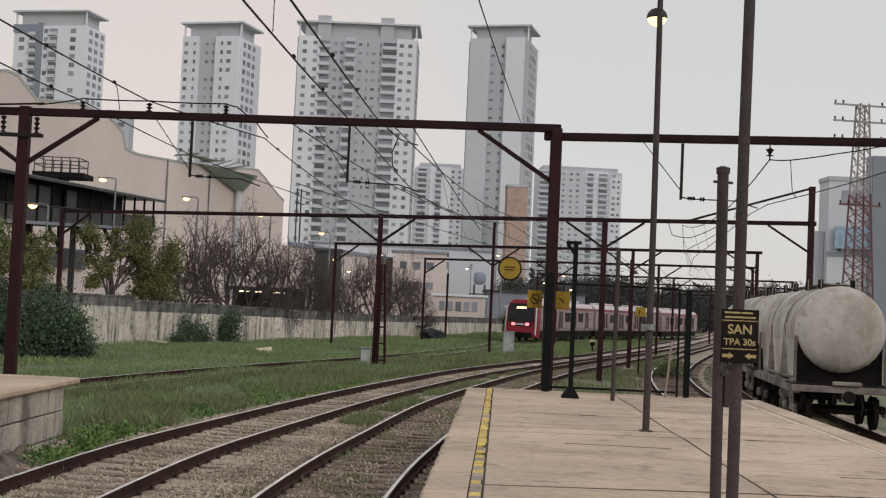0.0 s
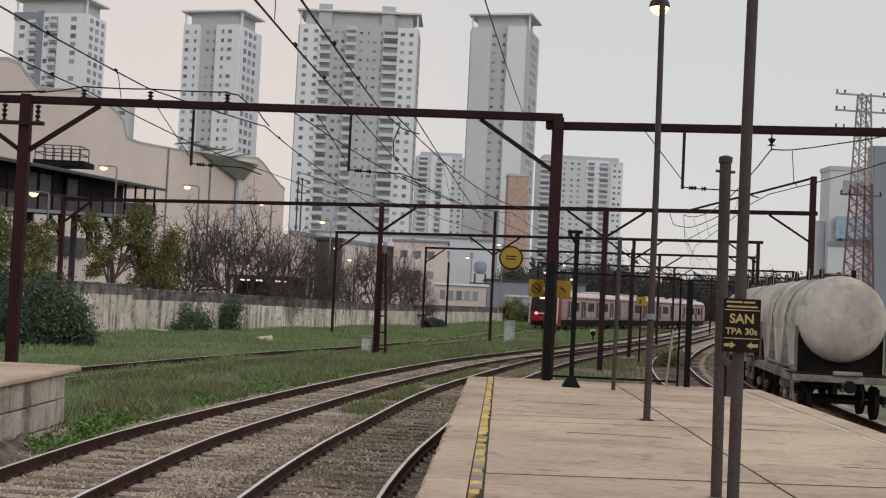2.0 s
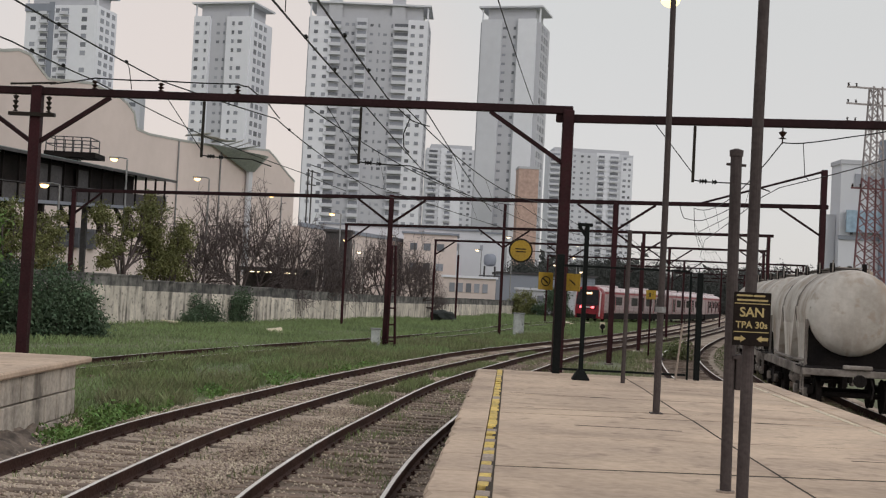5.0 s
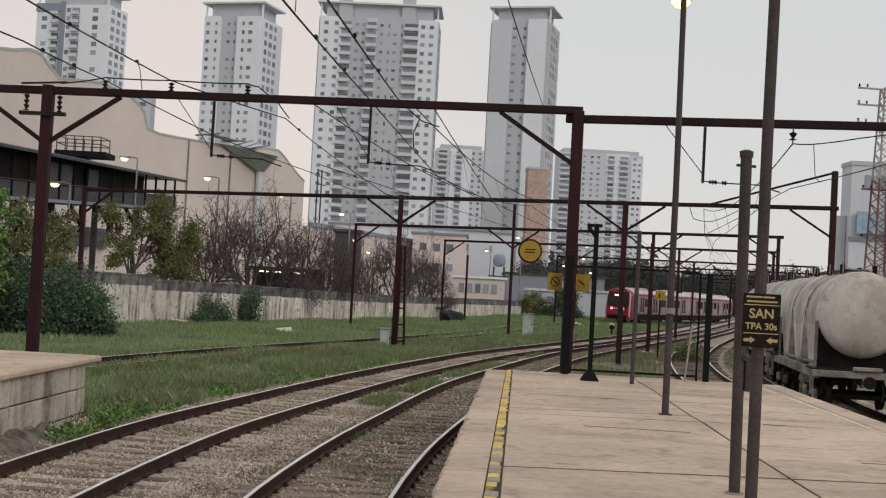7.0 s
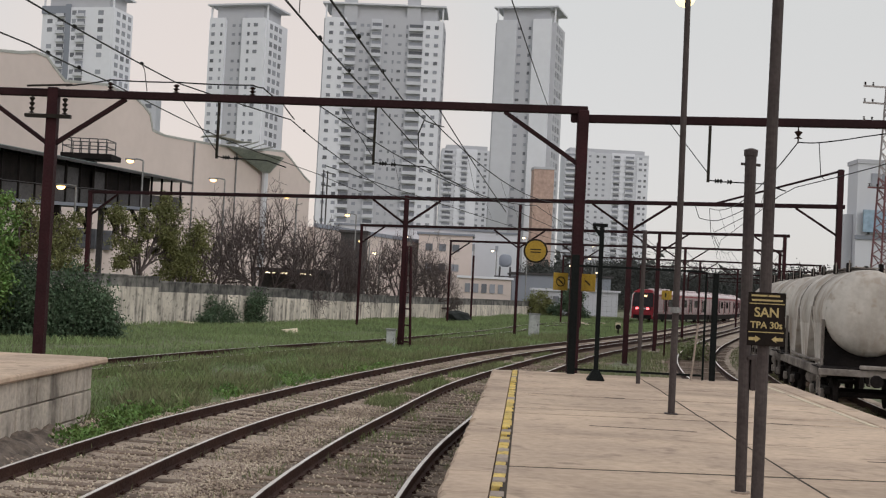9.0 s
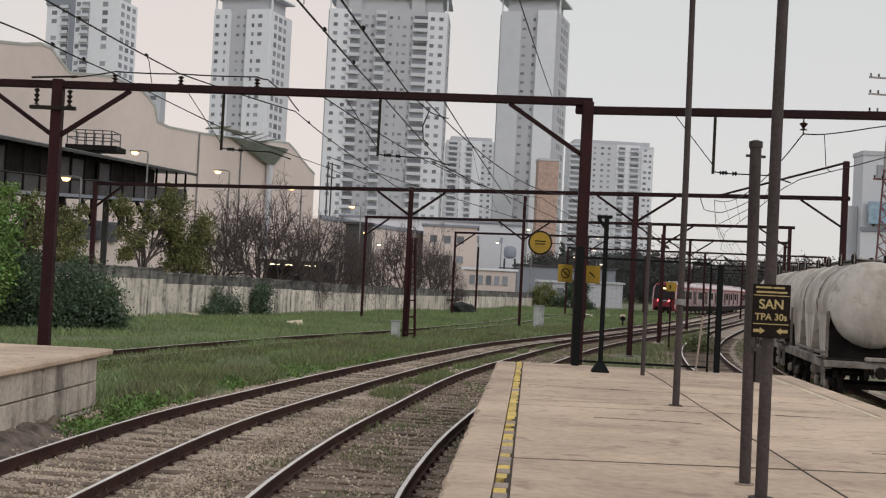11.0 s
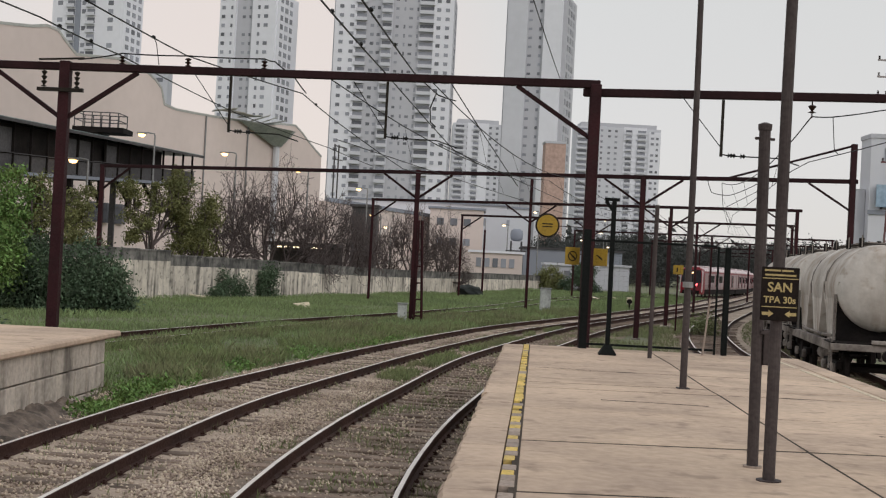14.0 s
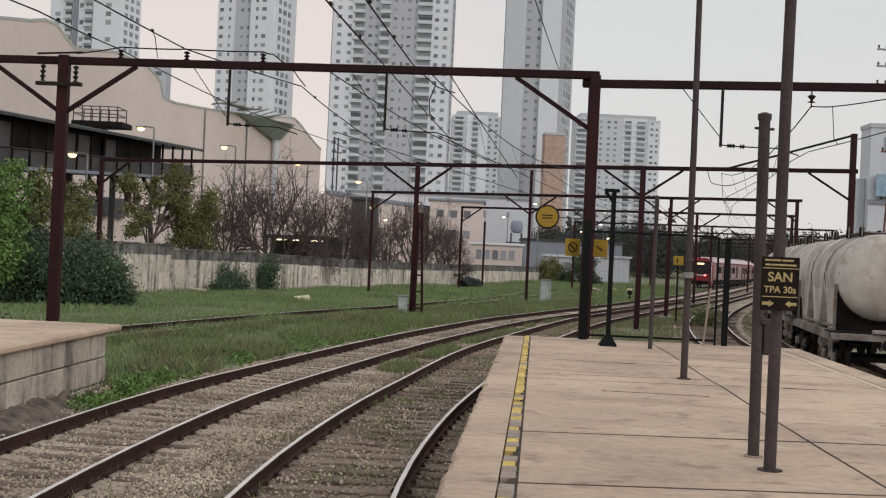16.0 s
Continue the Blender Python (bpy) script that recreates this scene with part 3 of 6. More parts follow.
        bmesh.ops.bevel(bm, geom=list(bm.edges), offset=size * 0.08, segments=1, affect="EDGES")
        part("mast", bm, M["mast"], po, "oxide-red steel mast")
        part("mast_foot", box(p.x - size * 0.8, p.x + size * 0.8, p.y - size * 0.8, p.y + size * 0.8, base - 0.2, base + 0.1, 0.02), M["wagon_frame"], po, "concrete foot")
        if kneed:
            for k in (-1, 1):
                if 0.5 < s + k * 1.75 < L - 0.2:
                    bm = bar(p + Vector((0, 0, beam - 1.15)) + d * k * size * 0.4, p + d * k * 1.7 + Vector((0, 0, beam - 0.09)), 0.10, 0.09)
                    part("knee_brace", bm, M["beam"], po)
    for s, drop in hangers:
        p = a + d * s
        bm = bar(p + Vector((0, 0, beam - 0.1)), p + Vector((0, 0, beam - drop)), 0.055, 0.055)
        part("drop_post", bm, M["sign_black"], po, "black drop post")
        bm = tube([p + Vector((0, 0, beam - drop + 0.05)), p + d * 0.2 + Vector((0, 0, beam - drop + 0.02)), p + d * 1.15 + Vector((0, 0, beam - drop + 0.0)), p + d * 1.6 + Vector((0, 0, beam - drop - 0.14))], 0.014, 5)
        insulator(bm, p + d * 0.4 + Vector((0, 0, beam - drop + 0.02)), 2, 0.055, "X")
        insulator(bm, p + d * 0.14 + Vector((0, 0, beam - drop + 0.03)), 3, 0.055, "X")
        part("registration_arm", bm, M["wire"], po)
    if ladder:
        p = a + d * ladder + Vector((0.16, 0, 0))
        bm = bmesh.new()
        for k in (0.0, 0.34):
            bar(p + Vector((k, -0.3, -0.25)), p + Vector((k * 0.4, -0.1, beam - 2.2)), 0.085, 0.085, bm)
        for i in range(6):
            z = 0.1 + i * 0.75
            bar(p + Vector((0, -0.28, z)), p + Vector((0.32 - 0.04 * i, -0.28, z)), 0.07, 0.07, bm)
        part("ladder", bm, M["mast"], po, "oxide-red access ladder")
    return po


def build_top_insulators(po, pts):
    for p in pts:
        part("insulator", insulator(bmesh.new(), Vector(p), 3, 0.075, "Z", 0.075), M["insul"], po, "brown pin insulator")


def y_one(x):
    """The first portal's line, square to the bending tracks."""
    return 27.09 - 0.092 * x


p1 = build_portal((-20.5, y_one(-20.5)), (2.45, y_one(2.45)), [(10.98, 0.12), (22.95, 0.0)], "oxide-red steel portal over the curving tracks", beam=6.6, size=0.24, hangers=((14.85, 1.35), (18.4, 1.35)))
build_top_insulators(p1, [(x, y_one(x), 6.69) for x in (-8.25, -6.72, -4.97)])
bm = bar((-10.15, 27.85, 6.05), (-9.1, 27.8, 6.05), 0.12, 0.08)
bar((-10.15, 27.85, 6.72), (-9.1, 27.8, 6.78), 0.04, 0.04, bm)
for dx in (-10.0, -9.25):
    insulator(bm, (dx, 27.82, 6.1), 4, 0.07, "Z", 0.11)
part("insulator_bracket", bm, M["sign_black"], p1, "black bracket with stacked insulators")
p1b = build_portal((2.1, 26.98), (17.4, 24.0), [(15.3, 0.0)], "oxide-red beam reaching over the goods siding", beam=6.43, size=0.22, hangers=((2.97, 1.3),))
bm = bmesh.new()
insulator(bm, (6.8, 26.1, 6.1), 2, 0.09, "Z", 0.13)
tube([(6.8, 26.1, 6.42), (6.8, 26.1, 6.0)], 0.015, 5, bm)
part("hanging_insulator", bm, M["insul"], p1b)
build_portal((-19.6, 63.4), (15.0, 50.0), [(0.15, 0), (17.9, 0.12), (28.4, 0.0), (36.9, 1.5)], "oxide-red portal spanning every track", beam=6.66, size=0.22, ladder=17.9)
build_portal((-7.2, 82.5), (18.2, 70.8), [(0.1, 0), (11.4, 1.55), (20.4, 0), (27.7, 0)], "slender dark portal over the tracks", beam=6.55, size=0.18)
build_portal((-1.5, 102), (23, 91), [(0.1, 0), (11.5, 0), (19.6, 0), (26.6, 0)], "slender dark portal over the tracks", beam=6.55, size=0.18)
for y in (122, 145, 170, 198, 230, 268, 315, 370):
    xa, xb = TRACKS["three" if y < 200 else "two"](y + 4) - 4.0, TRACKS["five"](y - 5) + 3.0
    LL = math.hypot(xb - xa, 9)
    build_portal((xa, y + 4), (xb, y - 5), [(0.1, 0), (LL * 0.55, 0), (LL - 0.2, 0)], "distant dark portal over the tracks", beam=6.5, size=0.18, kneed=y < 180)


def build_wires():
    def wire_run(name, spans, r, sag, drop=None, label="", rr=5):
        ob = None
        bm = bmesh.new()
        pts = [Vector(spans[0])]
        for a, b in zip(spans, spans[1:]):
            a, b = Vector(a), Vector(b)
            pts += [a.lerp(b, i / 10) - Vector((0, 0, sag * 4 * (i / 10) * (1 - i / 10))) for i in range(1, 11)]
        tube(pts, r, rr, bm)
        ob = link(name, bm, M["wire"])
        return tagged(ob, label, "overhead wire", group="overhead wires", kind="")

    lines = {"one": [(27.0, 6.5), (54, 6.6), (77, 6.5), (97, 6.5), (122, 6.45), (145, 6.4), (170, 6.4), (230, 6.4)],
             "two": [(27.4, 6.5), (57, 6.6), (79, 6.5), (100, 6.5), (124, 6.45), (147, 6.4), (172, 6.4), (230, 6.4)],
             "four": [(26.1, 6.03), (52, 6.5), (72, 6.5), (92, 6.45), (120, 6.4), (143, 6.4), (168, 6.4), (230, 6.4)]}
    for nm, kn in lines.items():
        off = {"one": -0.75, "two": 0.35, "four": 0.2}[nm]
        top = [along(nm, y, off, z)[0] for y, z in kn]
        if nm == "four":
            top[0] = Vector((6.8, 26.1, 6.03))
        wire_run("messenger_wire", top, 0.014, 0.55, label="dark stranded messenger wire hung between portals")
        low = [along(nm, y, off + (0.5 if i % 2 else 0.2), 5.18)[0] for i, (y, z) in enumerate(kn)]
        if nm == "four":
            low[0] = Vector((6.41, 26.0, 4.86))
        con = wire_run("contact_wire", low, 0.010, 0.02, label="thin dark contact wire above the rails")
        for i, (a, b) in enumerate(zip(top, top[1:])):
            if i > 4:
                continue
            for k in range(1, 5):
                t = k / 5
                p = a.lerp(b, t) - Vector((0, 0, 0.55 * 4 * t * (1 - t)))
                q = low[i].lerp(low[i + 1], t)
                part("dropper", tube([p, q], 0.006, 4), M["wire"], con)
    # feeders and the slack jumpers near the first portal
    wire_run("feeder_wire", [(-6.77, -10, 5.65), (-6.77, 18.4, 6.6), (-6.77, 27.7, 6.94), (-4.6, 31, 6.64), (-4.12, 36, 6.4), (-2.93, 46, 5.98), (-2.3, 57, 6.6)], 0.015, 0.02, label="dark feeder wire on pin insulators")
    wire_run("feeder_wire", [(-8.0, -10, 4.95), (-8.03, 21.97, 6.6), (-8.34, 27.8, 6.91), (-7.9, 39, 6.98), (-6.2, 50, 6.97), (-5.2, 59, 7.0)], 0.015, 0.02, label="dark feeder wire on pin insulators")
    wire_run("feeder_wire", [(-2.6, -10, 4.65), (-2.41, 14.03, 6.0), (-2.3, 27.3, 6.75), (-0.96, 40, 6.24), (0.6, 54, 6.6)], 0.016, 0.02, label="slanting dark wire climbing to the portal")
    wire_run("feeder_wire", [(-2.2, -10, 4.65), (-1.85, 13.93, 6.0), (-1.62, 27.3, 6.74), (-1.16, 30, 6.63), (-0.75, 31, 6.64)], 0.016, 0.01, label="slanting dark wire climbing to the portal")
    wire_run("feeder_wire", [(-1.5, -10, 4.9), (0.27, 13.54, 6.0), (1.57, 26.9, 6.7)], 0.008, 0.03, label="thin stay wire to the portal beam")
    wire_run("jumper_wire", [(-9.25, 27.82, 6.75), (-8.25, 27.85, 6.94), (-6.72, 27.7, 6.93), (-4.97, 27.55, 6.92), (-4.75, 27.6, 6.88), (-4.45, 28.5, 6.7), (-4.45, 30.6, 6.6)], 0.016, 0.015, label="dark jumper cable looping along the beam")
    wire_run("jumper_wire", [(-6.77, 24.9, 6.84), (-6.72, 24.95, 6.72), (-6.66, 25.0, 6.3)], 0.009, 0.0, label="thin dark dropper hanging from a feeder")
    wire_run("jumper_wire", [(-1.2, 29.8, 6.63), (-1.34, 30, 6.3), (-1.32, 30.1, 5.98), (-1.2, 30.4, 5.9)], 0.016, 0.0, label="dark jumper loop between two wires")
    wire_run("jumper_wire", [(-2.35, 16.1, 6.1), (-2.35, 16.1, 6.7)], 0.007, 0.0, label="thin dark dropper above a wire")
    wire_run("jumper_wire", [(-6.5, 27.45, 6.5), (-5.66, 27.45, 5.35)], 0.01, 0.0, label="thin dark stay running from beam to drop post")
    wire_run("jumper_wire", [(-2.95, 27.45, 6.5), (-2.15, 27.45, 5.35)], 0.01, 0.0, label="thin dark stay running from beam to drop post")
    wire_run("jumper_wire", [(-0.79, 27.2, 6.54), (1.17, 40, 5.16)], 0.013, 0.03, label="dark stay wire from the beam")
    wire_run("jumper_wire", [(4.12, 26.5, 6.42), (5.02, 26.4, 5.3)], 0.01, 0.0, label="thin dark stay running from beam to drop post")
    wire_run("jumper_wire", [(6.8, 26.1, 6.03), (7.23, 26.1, 6.04), (8.15, 26.0, 6.2), (9.13, 25.9, 6.4), (10.6, 25.4, 6.42)], 0.013, 0.01, label="slack dark cable to the goods siding")
    wire_run("jumper_wire", [(7.24, 26.1, 6.04), (7.3, 26.1, 5.35), (7.38, 26.1, 5.27)], 0.009, 0.0, label="thin dark hanger wire")
    wire_run("contact_wire", [(6.2, -8, 4.88), (6.5, 20, 4.9), (6.38, 21.6, 4.88), (6.24, 24, 4.88), (6.41, 26, 4.86)], 0.009, 0.0, label="thin dark contact wire beside the platform")
    wire_run("jumper_wire", [(9.39, 52, 6.6), (9.58, 52, 6.08), (10.34, 52, 6.0), (11.36, 51.6, 6.5)], 0.016, 0.04, label="slack dark loop under the far beam")
    wire_run("jumper_wire", [(10.21, 52, 5.5), (11.47, 52, 6.22)], 0.014, 0.0, label="thin dark stay under the far beam")
    wire_run("contact_wire", [along("five", y, 0, 5.1)[0] for y in (52, 75, 100, 130)], 0.01, 0.03, label="thin dark contact wire above the goods siding")
    for at in ((-6.77, 20.6, 6.68), (-6.77, 24.9, 6.84), (-8.1, 23.2, 6.68), (-8.2, 25.4, 6.79), (-2.37, 18.5, 6.26), (-2.33, 22.6, 6.5), (-1.76, 18.2, 6.25), (-1.7, 22.4, 6.48), (-4.45, 32.5, 6.56)):
        clip = link("wire_clamp", lathe([(0.012, -0.06), (0.035, -0.03), (0.035, 0.03), (0.012, 0.06)], 8, None, "Y", at), M["wire"])
        tagged(clip, "small dark clamp gripping a wire", "clamp", "wire clamps")
    tagged(link("outrigger_tube", tube([(10.46, 53.0, 6.8), (14.87, 50.05, 8.12)], 0.045, 6), M["beam"]), "slanting dark tube tied to a tall mast", "strut")


build_wires()


# ---------------------------------------------------------------- the commuter train
def arc_table(name, y0, y1):
    ys = np.linspace(y0, y1, 4001)
    xs = np.array([TRACKS[name](y) for y in ys])
    return ys, xs, np.concatenate([[0], np.cumsum(np.hypot(np.diff(xs), np.diff(ys)))])


ARC = arc_table("three", 60, 300)


def on_track(s0, s1):
    """The pose of a car whose bogies stand s0 and s1 metres along the train's track."""
    a, b = (Vector((np.interp(s, ARC[2], ARC[1]), np.interp(s, ARC[2], ARC[0]), 0)) for s in (s0, s1))
    c, d = (a + b) / 2, b - a
    return Matrix.Translation(c) @ Matrix.Rotation(-math.atan2(d.x, d.y), 4, "Z")


CAR, GAP = 22.7, 0.55


def car_shell(y0, y1):
    """Body cross-section swept along the car, with a curved roof."""
    sec = [(-1.36, 0.95), (-1.42, 1.25), (-1.42, 2.9), (-1.34, 3.2)]
    sec = sec + [(-x, z) for x, z in sec[::-1]]
    bm = bmesh.new()
    rings = [[bm.verts.new((x, y, z)) for x, z in sec] for y in (y0, y1)]
    n = len(sec)
    for k in range(n):
        bm.faces.new((rings[0][k], rings[0][(k + 1) % n], rings[1][(k + 1) % n], rings[1][k]))
    bm.faces.new(rings[0][::-1])
    bm.faces.new(rings[1])
    bmesh.ops.recalc_face_normals(bm, faces=bm.faces)
    return bm


def build_car(cab):
    h = CAR / 2
    car = thing("train_car", label="red-nosed commuter train end car with glowing tail lights" if cab else "steel commuter train car with red-edged doors", category="train car", group="cars of the commuter train")
    y0 = -h + (1.2 if cab else 0)
    part("body", car_shell(y0, h), M["train_side"], car, "pale steel body with a rosy sheen")
    bm = bmesh.new()
    prof = [(-1.34, 3.2), (-1.15, 3.45), (-0.7, 3.62), (0.7, 3.62), (1.15, 3.45), (1.34, 3.2)]
    rings = [[bm.verts.new((x, y, z)) for x, z in prof] for y in (y0 + 0.1, h - 0.1)]
    for k in range(5):
        bm.faces.new((rings[0][k], rings[0][k + 1], rings[1][k + 1], rings[1][k]))
    bm.faces.new(rings[0][::-1])
    bm.faces.new(rings[1])
    bmesh.ops.recalc_face_normals(bm, faces=bm.faces)
    part("roof", bm, M["train_roof"], car, "light ribbed roof")
    for yy in (-5.5, 5.5):
        part("roof_unit", box(-0.8, 0.8, yy - 1.6, yy + 1.6, 3.6, 3.82, 0.06), M["train_roof"], car, "grey cooling unit")
    part("underframe", box(-1.3, 1.3, y0 + 0.3, h - 0.3, 0.32, 0.95, 0.03), M["under"], car, "black underfloor equipment")
    for yb in (-7.6, 7.6):
        bm = bmesh.new()
        box(-1.15, 1.15, yb - 1.5, yb + 1.5, 0.35, 0.62, 0.03, bm)
        for yw in (-1.1, 1.1):
            for xs in (-0.8, 0.8):
                lathe([(0.42, -0.06), (0.46, 0.0), (0.42, 0.06)], 16, bm, "X", (xs, yb + yw, 0.44))
        part("bogie", bm, M["under"], car, "black bogie")
    for sx in (-1, 1):
        for yd in (-8.2, -2.75, 2.75, 8.2):
            if cab and yd < -8:
                yd = -7.4
            part("door", box(sx * 1.425 - 0.012, sx * 1.425 + 0.012, yd - 0.72, yd + 0.72, 1.0, 2.92), M["train_side"], car)
            for k in (-1, 1):
                part("door_window", box(sx * 1.435 - 0.01, sx * 1.435 + 0.01, yd + k * 0.36 - 0.24, yd + k * 0.36 + 0.24, 1.2, 2.75), M["train_glass"], car, "dark door pane")
            part("door_edge", box(sx * 1.43 - 0.012, sx * 1.43 + 0.012, yd - 0.86, yd - 0.73, 1.0, 2.92), M["train_red"], car, "red door edge")
            part("door_edge", box(sx * 1.43 - 0.012, sx * 1.43 + 0.012, yd + 0.73, yd + 0.86, 1.0, 2.92), M["train_red"], car, "red door edge")
        for yw in (-5.45, 0, 5.45):
            part("side_window", box(sx * 1.425 - 0.012, sx * 1.425 + 0.012, yw - 1.1, yw + 1.1, 1.8, 2.65), M["train_glass"], car, "dark side window")
        part("red_stripe", box(sx * 1.422 - 0.008, sx * 1.422 + 0.008, y0 + 0.05, h - 0.05, 2.94, 3.12), M["train_red"], car, "red stripe under the roof")
    part("gangway", box(-0.7, 0.7, h, h + GAP * 0.95, 1.0, 3.0), M["under"], car, "black gangway bellows")
    if cab:
        # the rounded red nose
        bm = bmesh.new()
        sec = [(-1.38, 0.35), (-1.43, 1.2), (-1.43, 2.9), (-1.2, 3.4), (-0.7, 3.66)]
        sec = sec + [(-x, z) for x, z in sec[::-1]]
        rings = []
        for y, kx, bot, slope in ((y0, 1.0, 0.0, 0.0), (-h + 0.55, 1.0, 0.0, 0.0), (-h + 0.1, 0.97, 0.0, 0.12), (-h - 0.12, 0.86, 0.06, 0.2)):
            rings.append([bm.verts.new((x * kx, y + slope * max(0, z - 1.3) * 0.9, z - (z - 2) * (1 - kx) * 0.35)) for x, z in sec])
        n = len(sec)
        for ra, rb in zip(rings, rings[1:]):
            for k in range(n):
                bm.faces.new((ra[k], ra[(k + 1) % n], rb[(k + 1) % n], rb[k]))
        bm.faces.new(rings[-1])
        bm.faces.new(rings[0][::-1])
        bmesh.ops.recalc_face_normals(bm, faces=bm.faces)
        nose = part("nose", bm, M["train_red"], car, "glossy red cab end")
        yf = -h - 0.13

        def plate(name, x0, x1, z0, z1, material, lab, out=0.02, top=1.0):
            bmp = bmesh.new()
            q = [(x0, z0), (x1, z0), (x1 * top, z1), (x0 * top, z1)]
            fr = [bmp.verts.new((x, yf - out + 0.18 * max(0, z - 1.3), z)) for x, z in q]
            bk = [bmp.verts.new((x, yf + 0.08 + 0.18 * max(0, z - 1.3), z)) for x, z in q]
            bmp.faces.new(fr)
            bmp.faces.new(bk[::-1])
            for i in range(4):
                bmp.faces.new((fr[i], bk[i], bk[(i + 1) % 4], fr[(i + 1) % 4]))
            bmesh.ops.recalc_face_normals(bmp, faces=bmp.faces)
            return part(name, bmp, material, nose, lab)
        plate("windscreen", -1.22, 1.22, 1.72, 3.28, M["train_glass"], "dark windscreen", 0.02, 0.9)
        plate("destination_display", -0.42, 0.42, 2.84, 3.02, M["dest_glow"], "glowing amber destination display", 0.05)
        plate("headlight_strip", -0.95, 0.95, 1.36, 1.66, M["train_glass"], "black lamp strip", 0.02)
        for sx in (-1, 1):
            plate("tail_light", sx * 0.62 - 0.15, sx * 0.62 + 0.15, 1.40, 1.62, M["tail_glow"], "glowing red tail light", 0.05)
        plate("number_bar", -0.4, 0.4, 1.45, 1.56, M["train_roof"], "pale bar", 0.04)
        plate("valance", -1.05, 1.05, 0.38, 0.8, M["under"], "black valance under the cab", 0.03)
        plate("coupler", -0.2, 0.2, 0.55, 0.85, M["under"], "black coupler", 0.35)
        for sx in (-1, 1):
            bmp = tube([(sx * 1.32, -h - 0.02, 0.6), (sx * 1.34, -h + 0.04, 1.6), (sx * 1.3, -h + 0.28, 3.0), (sx * 1.0, -h + 0.38, 3.4), (0, -h + 0.42, 3.6)], 0.085, 6)
            part("nose_rim", bmp, M["train_roof"], nose, "pale rim round the cab end")
    return car


CARS = [build_car(True), build_car(False), build_car(False)]


# ---------------------------------------------------------------- tank wagons on the goods siding
def build_wagon(label):
    w = thing("tank_wagon", label=label, category="tank wagon", group="tank wagons")
    L = 8.3
    # twin-lobed tank: dished ends and a body that sags into hoppers
    bm = bmesh.new()
    rings = []
    sides = 28
    for y, r in ((-L / 2, 0.25), (-L / 2 + 0.05, 0.62), (-L / 2 + 0.16, 0.92), (-L / 2 + 0.36, 1.08), (-L / 2 + 0.7, 1.12), (-2.0, 1.13), (-1.6, 1.06), (-1.35, 0.98), (-1.1, 1.06), (-0.7, 1.14), (0.7, 1.14), (1.1, 1.06), (1.35, 0.98), (1.6, 1.06), (2.0, 1.13), (L / 2 - 0.7, 1.12), (L / 2 - 0.36, 1.08), (L / 2 - 0.16, 0.92), (L / 2 - 0.05, 0.62), (L / 2, 0.25)):
        ring = []
        for k in range(sides):
            a = 2 * math.pi * k / sides
            ring.append(bm.verts.new((r * math.cos(a), y, 2.5 + r * math.sin(a))))
        rings.append(ring)
    for ra, rb in zip(rings, rings[1:]):
        for k in range(sides):
            bm.faces.new((ra[k], ra[(k + 1) % sides], rb[(k + 1) % sides], rb[k]))
    bm.faces.new(rings[0][::-1])
    bm.faces.new(rings[-1])
    bmesh.ops.recalc_face_normals(bm, faces=bm.faces)
    smooth(part("tank", bm, M["tank"], w, "dusty pale cement tank"))
    for yc in (-2.62, 0, 2.62):
        bm = bmesh.new()
        lo = [bm.verts.new((x, yc + y, 1.1)) for x, y in ((-1.06, -0.45), (1.06, -0.45), (1.06, 0.45), (-1.06, 0.45))]
        hi = [bm.verts.new((x, yc + y, 2.62)) for x, y in ((-1.085, -1.2), (1.085, -1.2), (1.085, 1.2), (-1.085, 1.2))]
        for k in range(4):
            bm.faces.new((lo[k], lo[(k + 1) % 4], hi[(k + 1) % 4], hi[k]))
        bm.faces.new(lo[::-1])
        bm.faces.new(hi)
        part("hopper", bm, M["tank"], w, "dusty sloping hopper")
    for sx in (-1.175, 1.175):
        part("sill", box(sx - 0.075, sx + 0.075, -L / 2 - 0.35, L / 2 + 0.35, 0.88, 1.12, 0.015), M["wagon_frame"], w)
    for s in (-1, 1):
        ye = s * (L / 2 + 0.38)
        part("headstock", box(-1.32, 1.32, ye - 0.07, ye + 0.07, 0.93, 1.1, 0.015), M["wagon_frame"], w, "pale dusty headstock")
        part("end_deck", box(-1.3, 1.3, min(ye, ye - s * 1.3), max(ye, ye - s * 1.3), 1.1, 1.13), M["under"], w)
        part("end_bulkhead", box(-1.05, 1.05, s * (L / 2 - 0.6) - 0.03, s * (L / 2 - 0.6) + 0.03, 1.13, 2.35), M["under"], w, "dark bulkhead under the tank")
        for sx in (-1, 1):
            bm = bar((sx * 1.12, s * (L / 2 - 0.5), 1.13), (sx * 1.12, s * (L / 2 - 0.5), 2.3), 0.06, 0.1)
            part("saddle_post", bm, M["wagon_frame"], w)
            bm = bmesh.new()
            for k in (-0.19, 0.19):
                bar((sx * 1.26, ye - s * 0.35 + k, 0.45), (sx * 1.26, ye - s * 0.35 + k, 2.35 if sx > 0 else 1.15), 0.04, 0.04, bm)
            for i in range(6 if sx > 0 else 3):
                bar((sx * 1.26, ye - s * 0.35 - 0.19, 0.55 + 0.32 * i), (sx * 1.26, ye - s * 0.35 + 0.19, 0.55 + 0.32 * i), 0.03, 0.03, bm)
            part("ladder", bm, M["wagon_frame"], w, "steel step ladder")
        bm = lathe([(0.07, 0), (0.09, s * 0.1), (0.12, s * 0.35), (0.16, s * 0.4), (0.15, s * 0.55)], 10, None, "Y", (0, ye, 0.86))
        part("coupler", bm, M["under"], w, "black knuckle coupler")
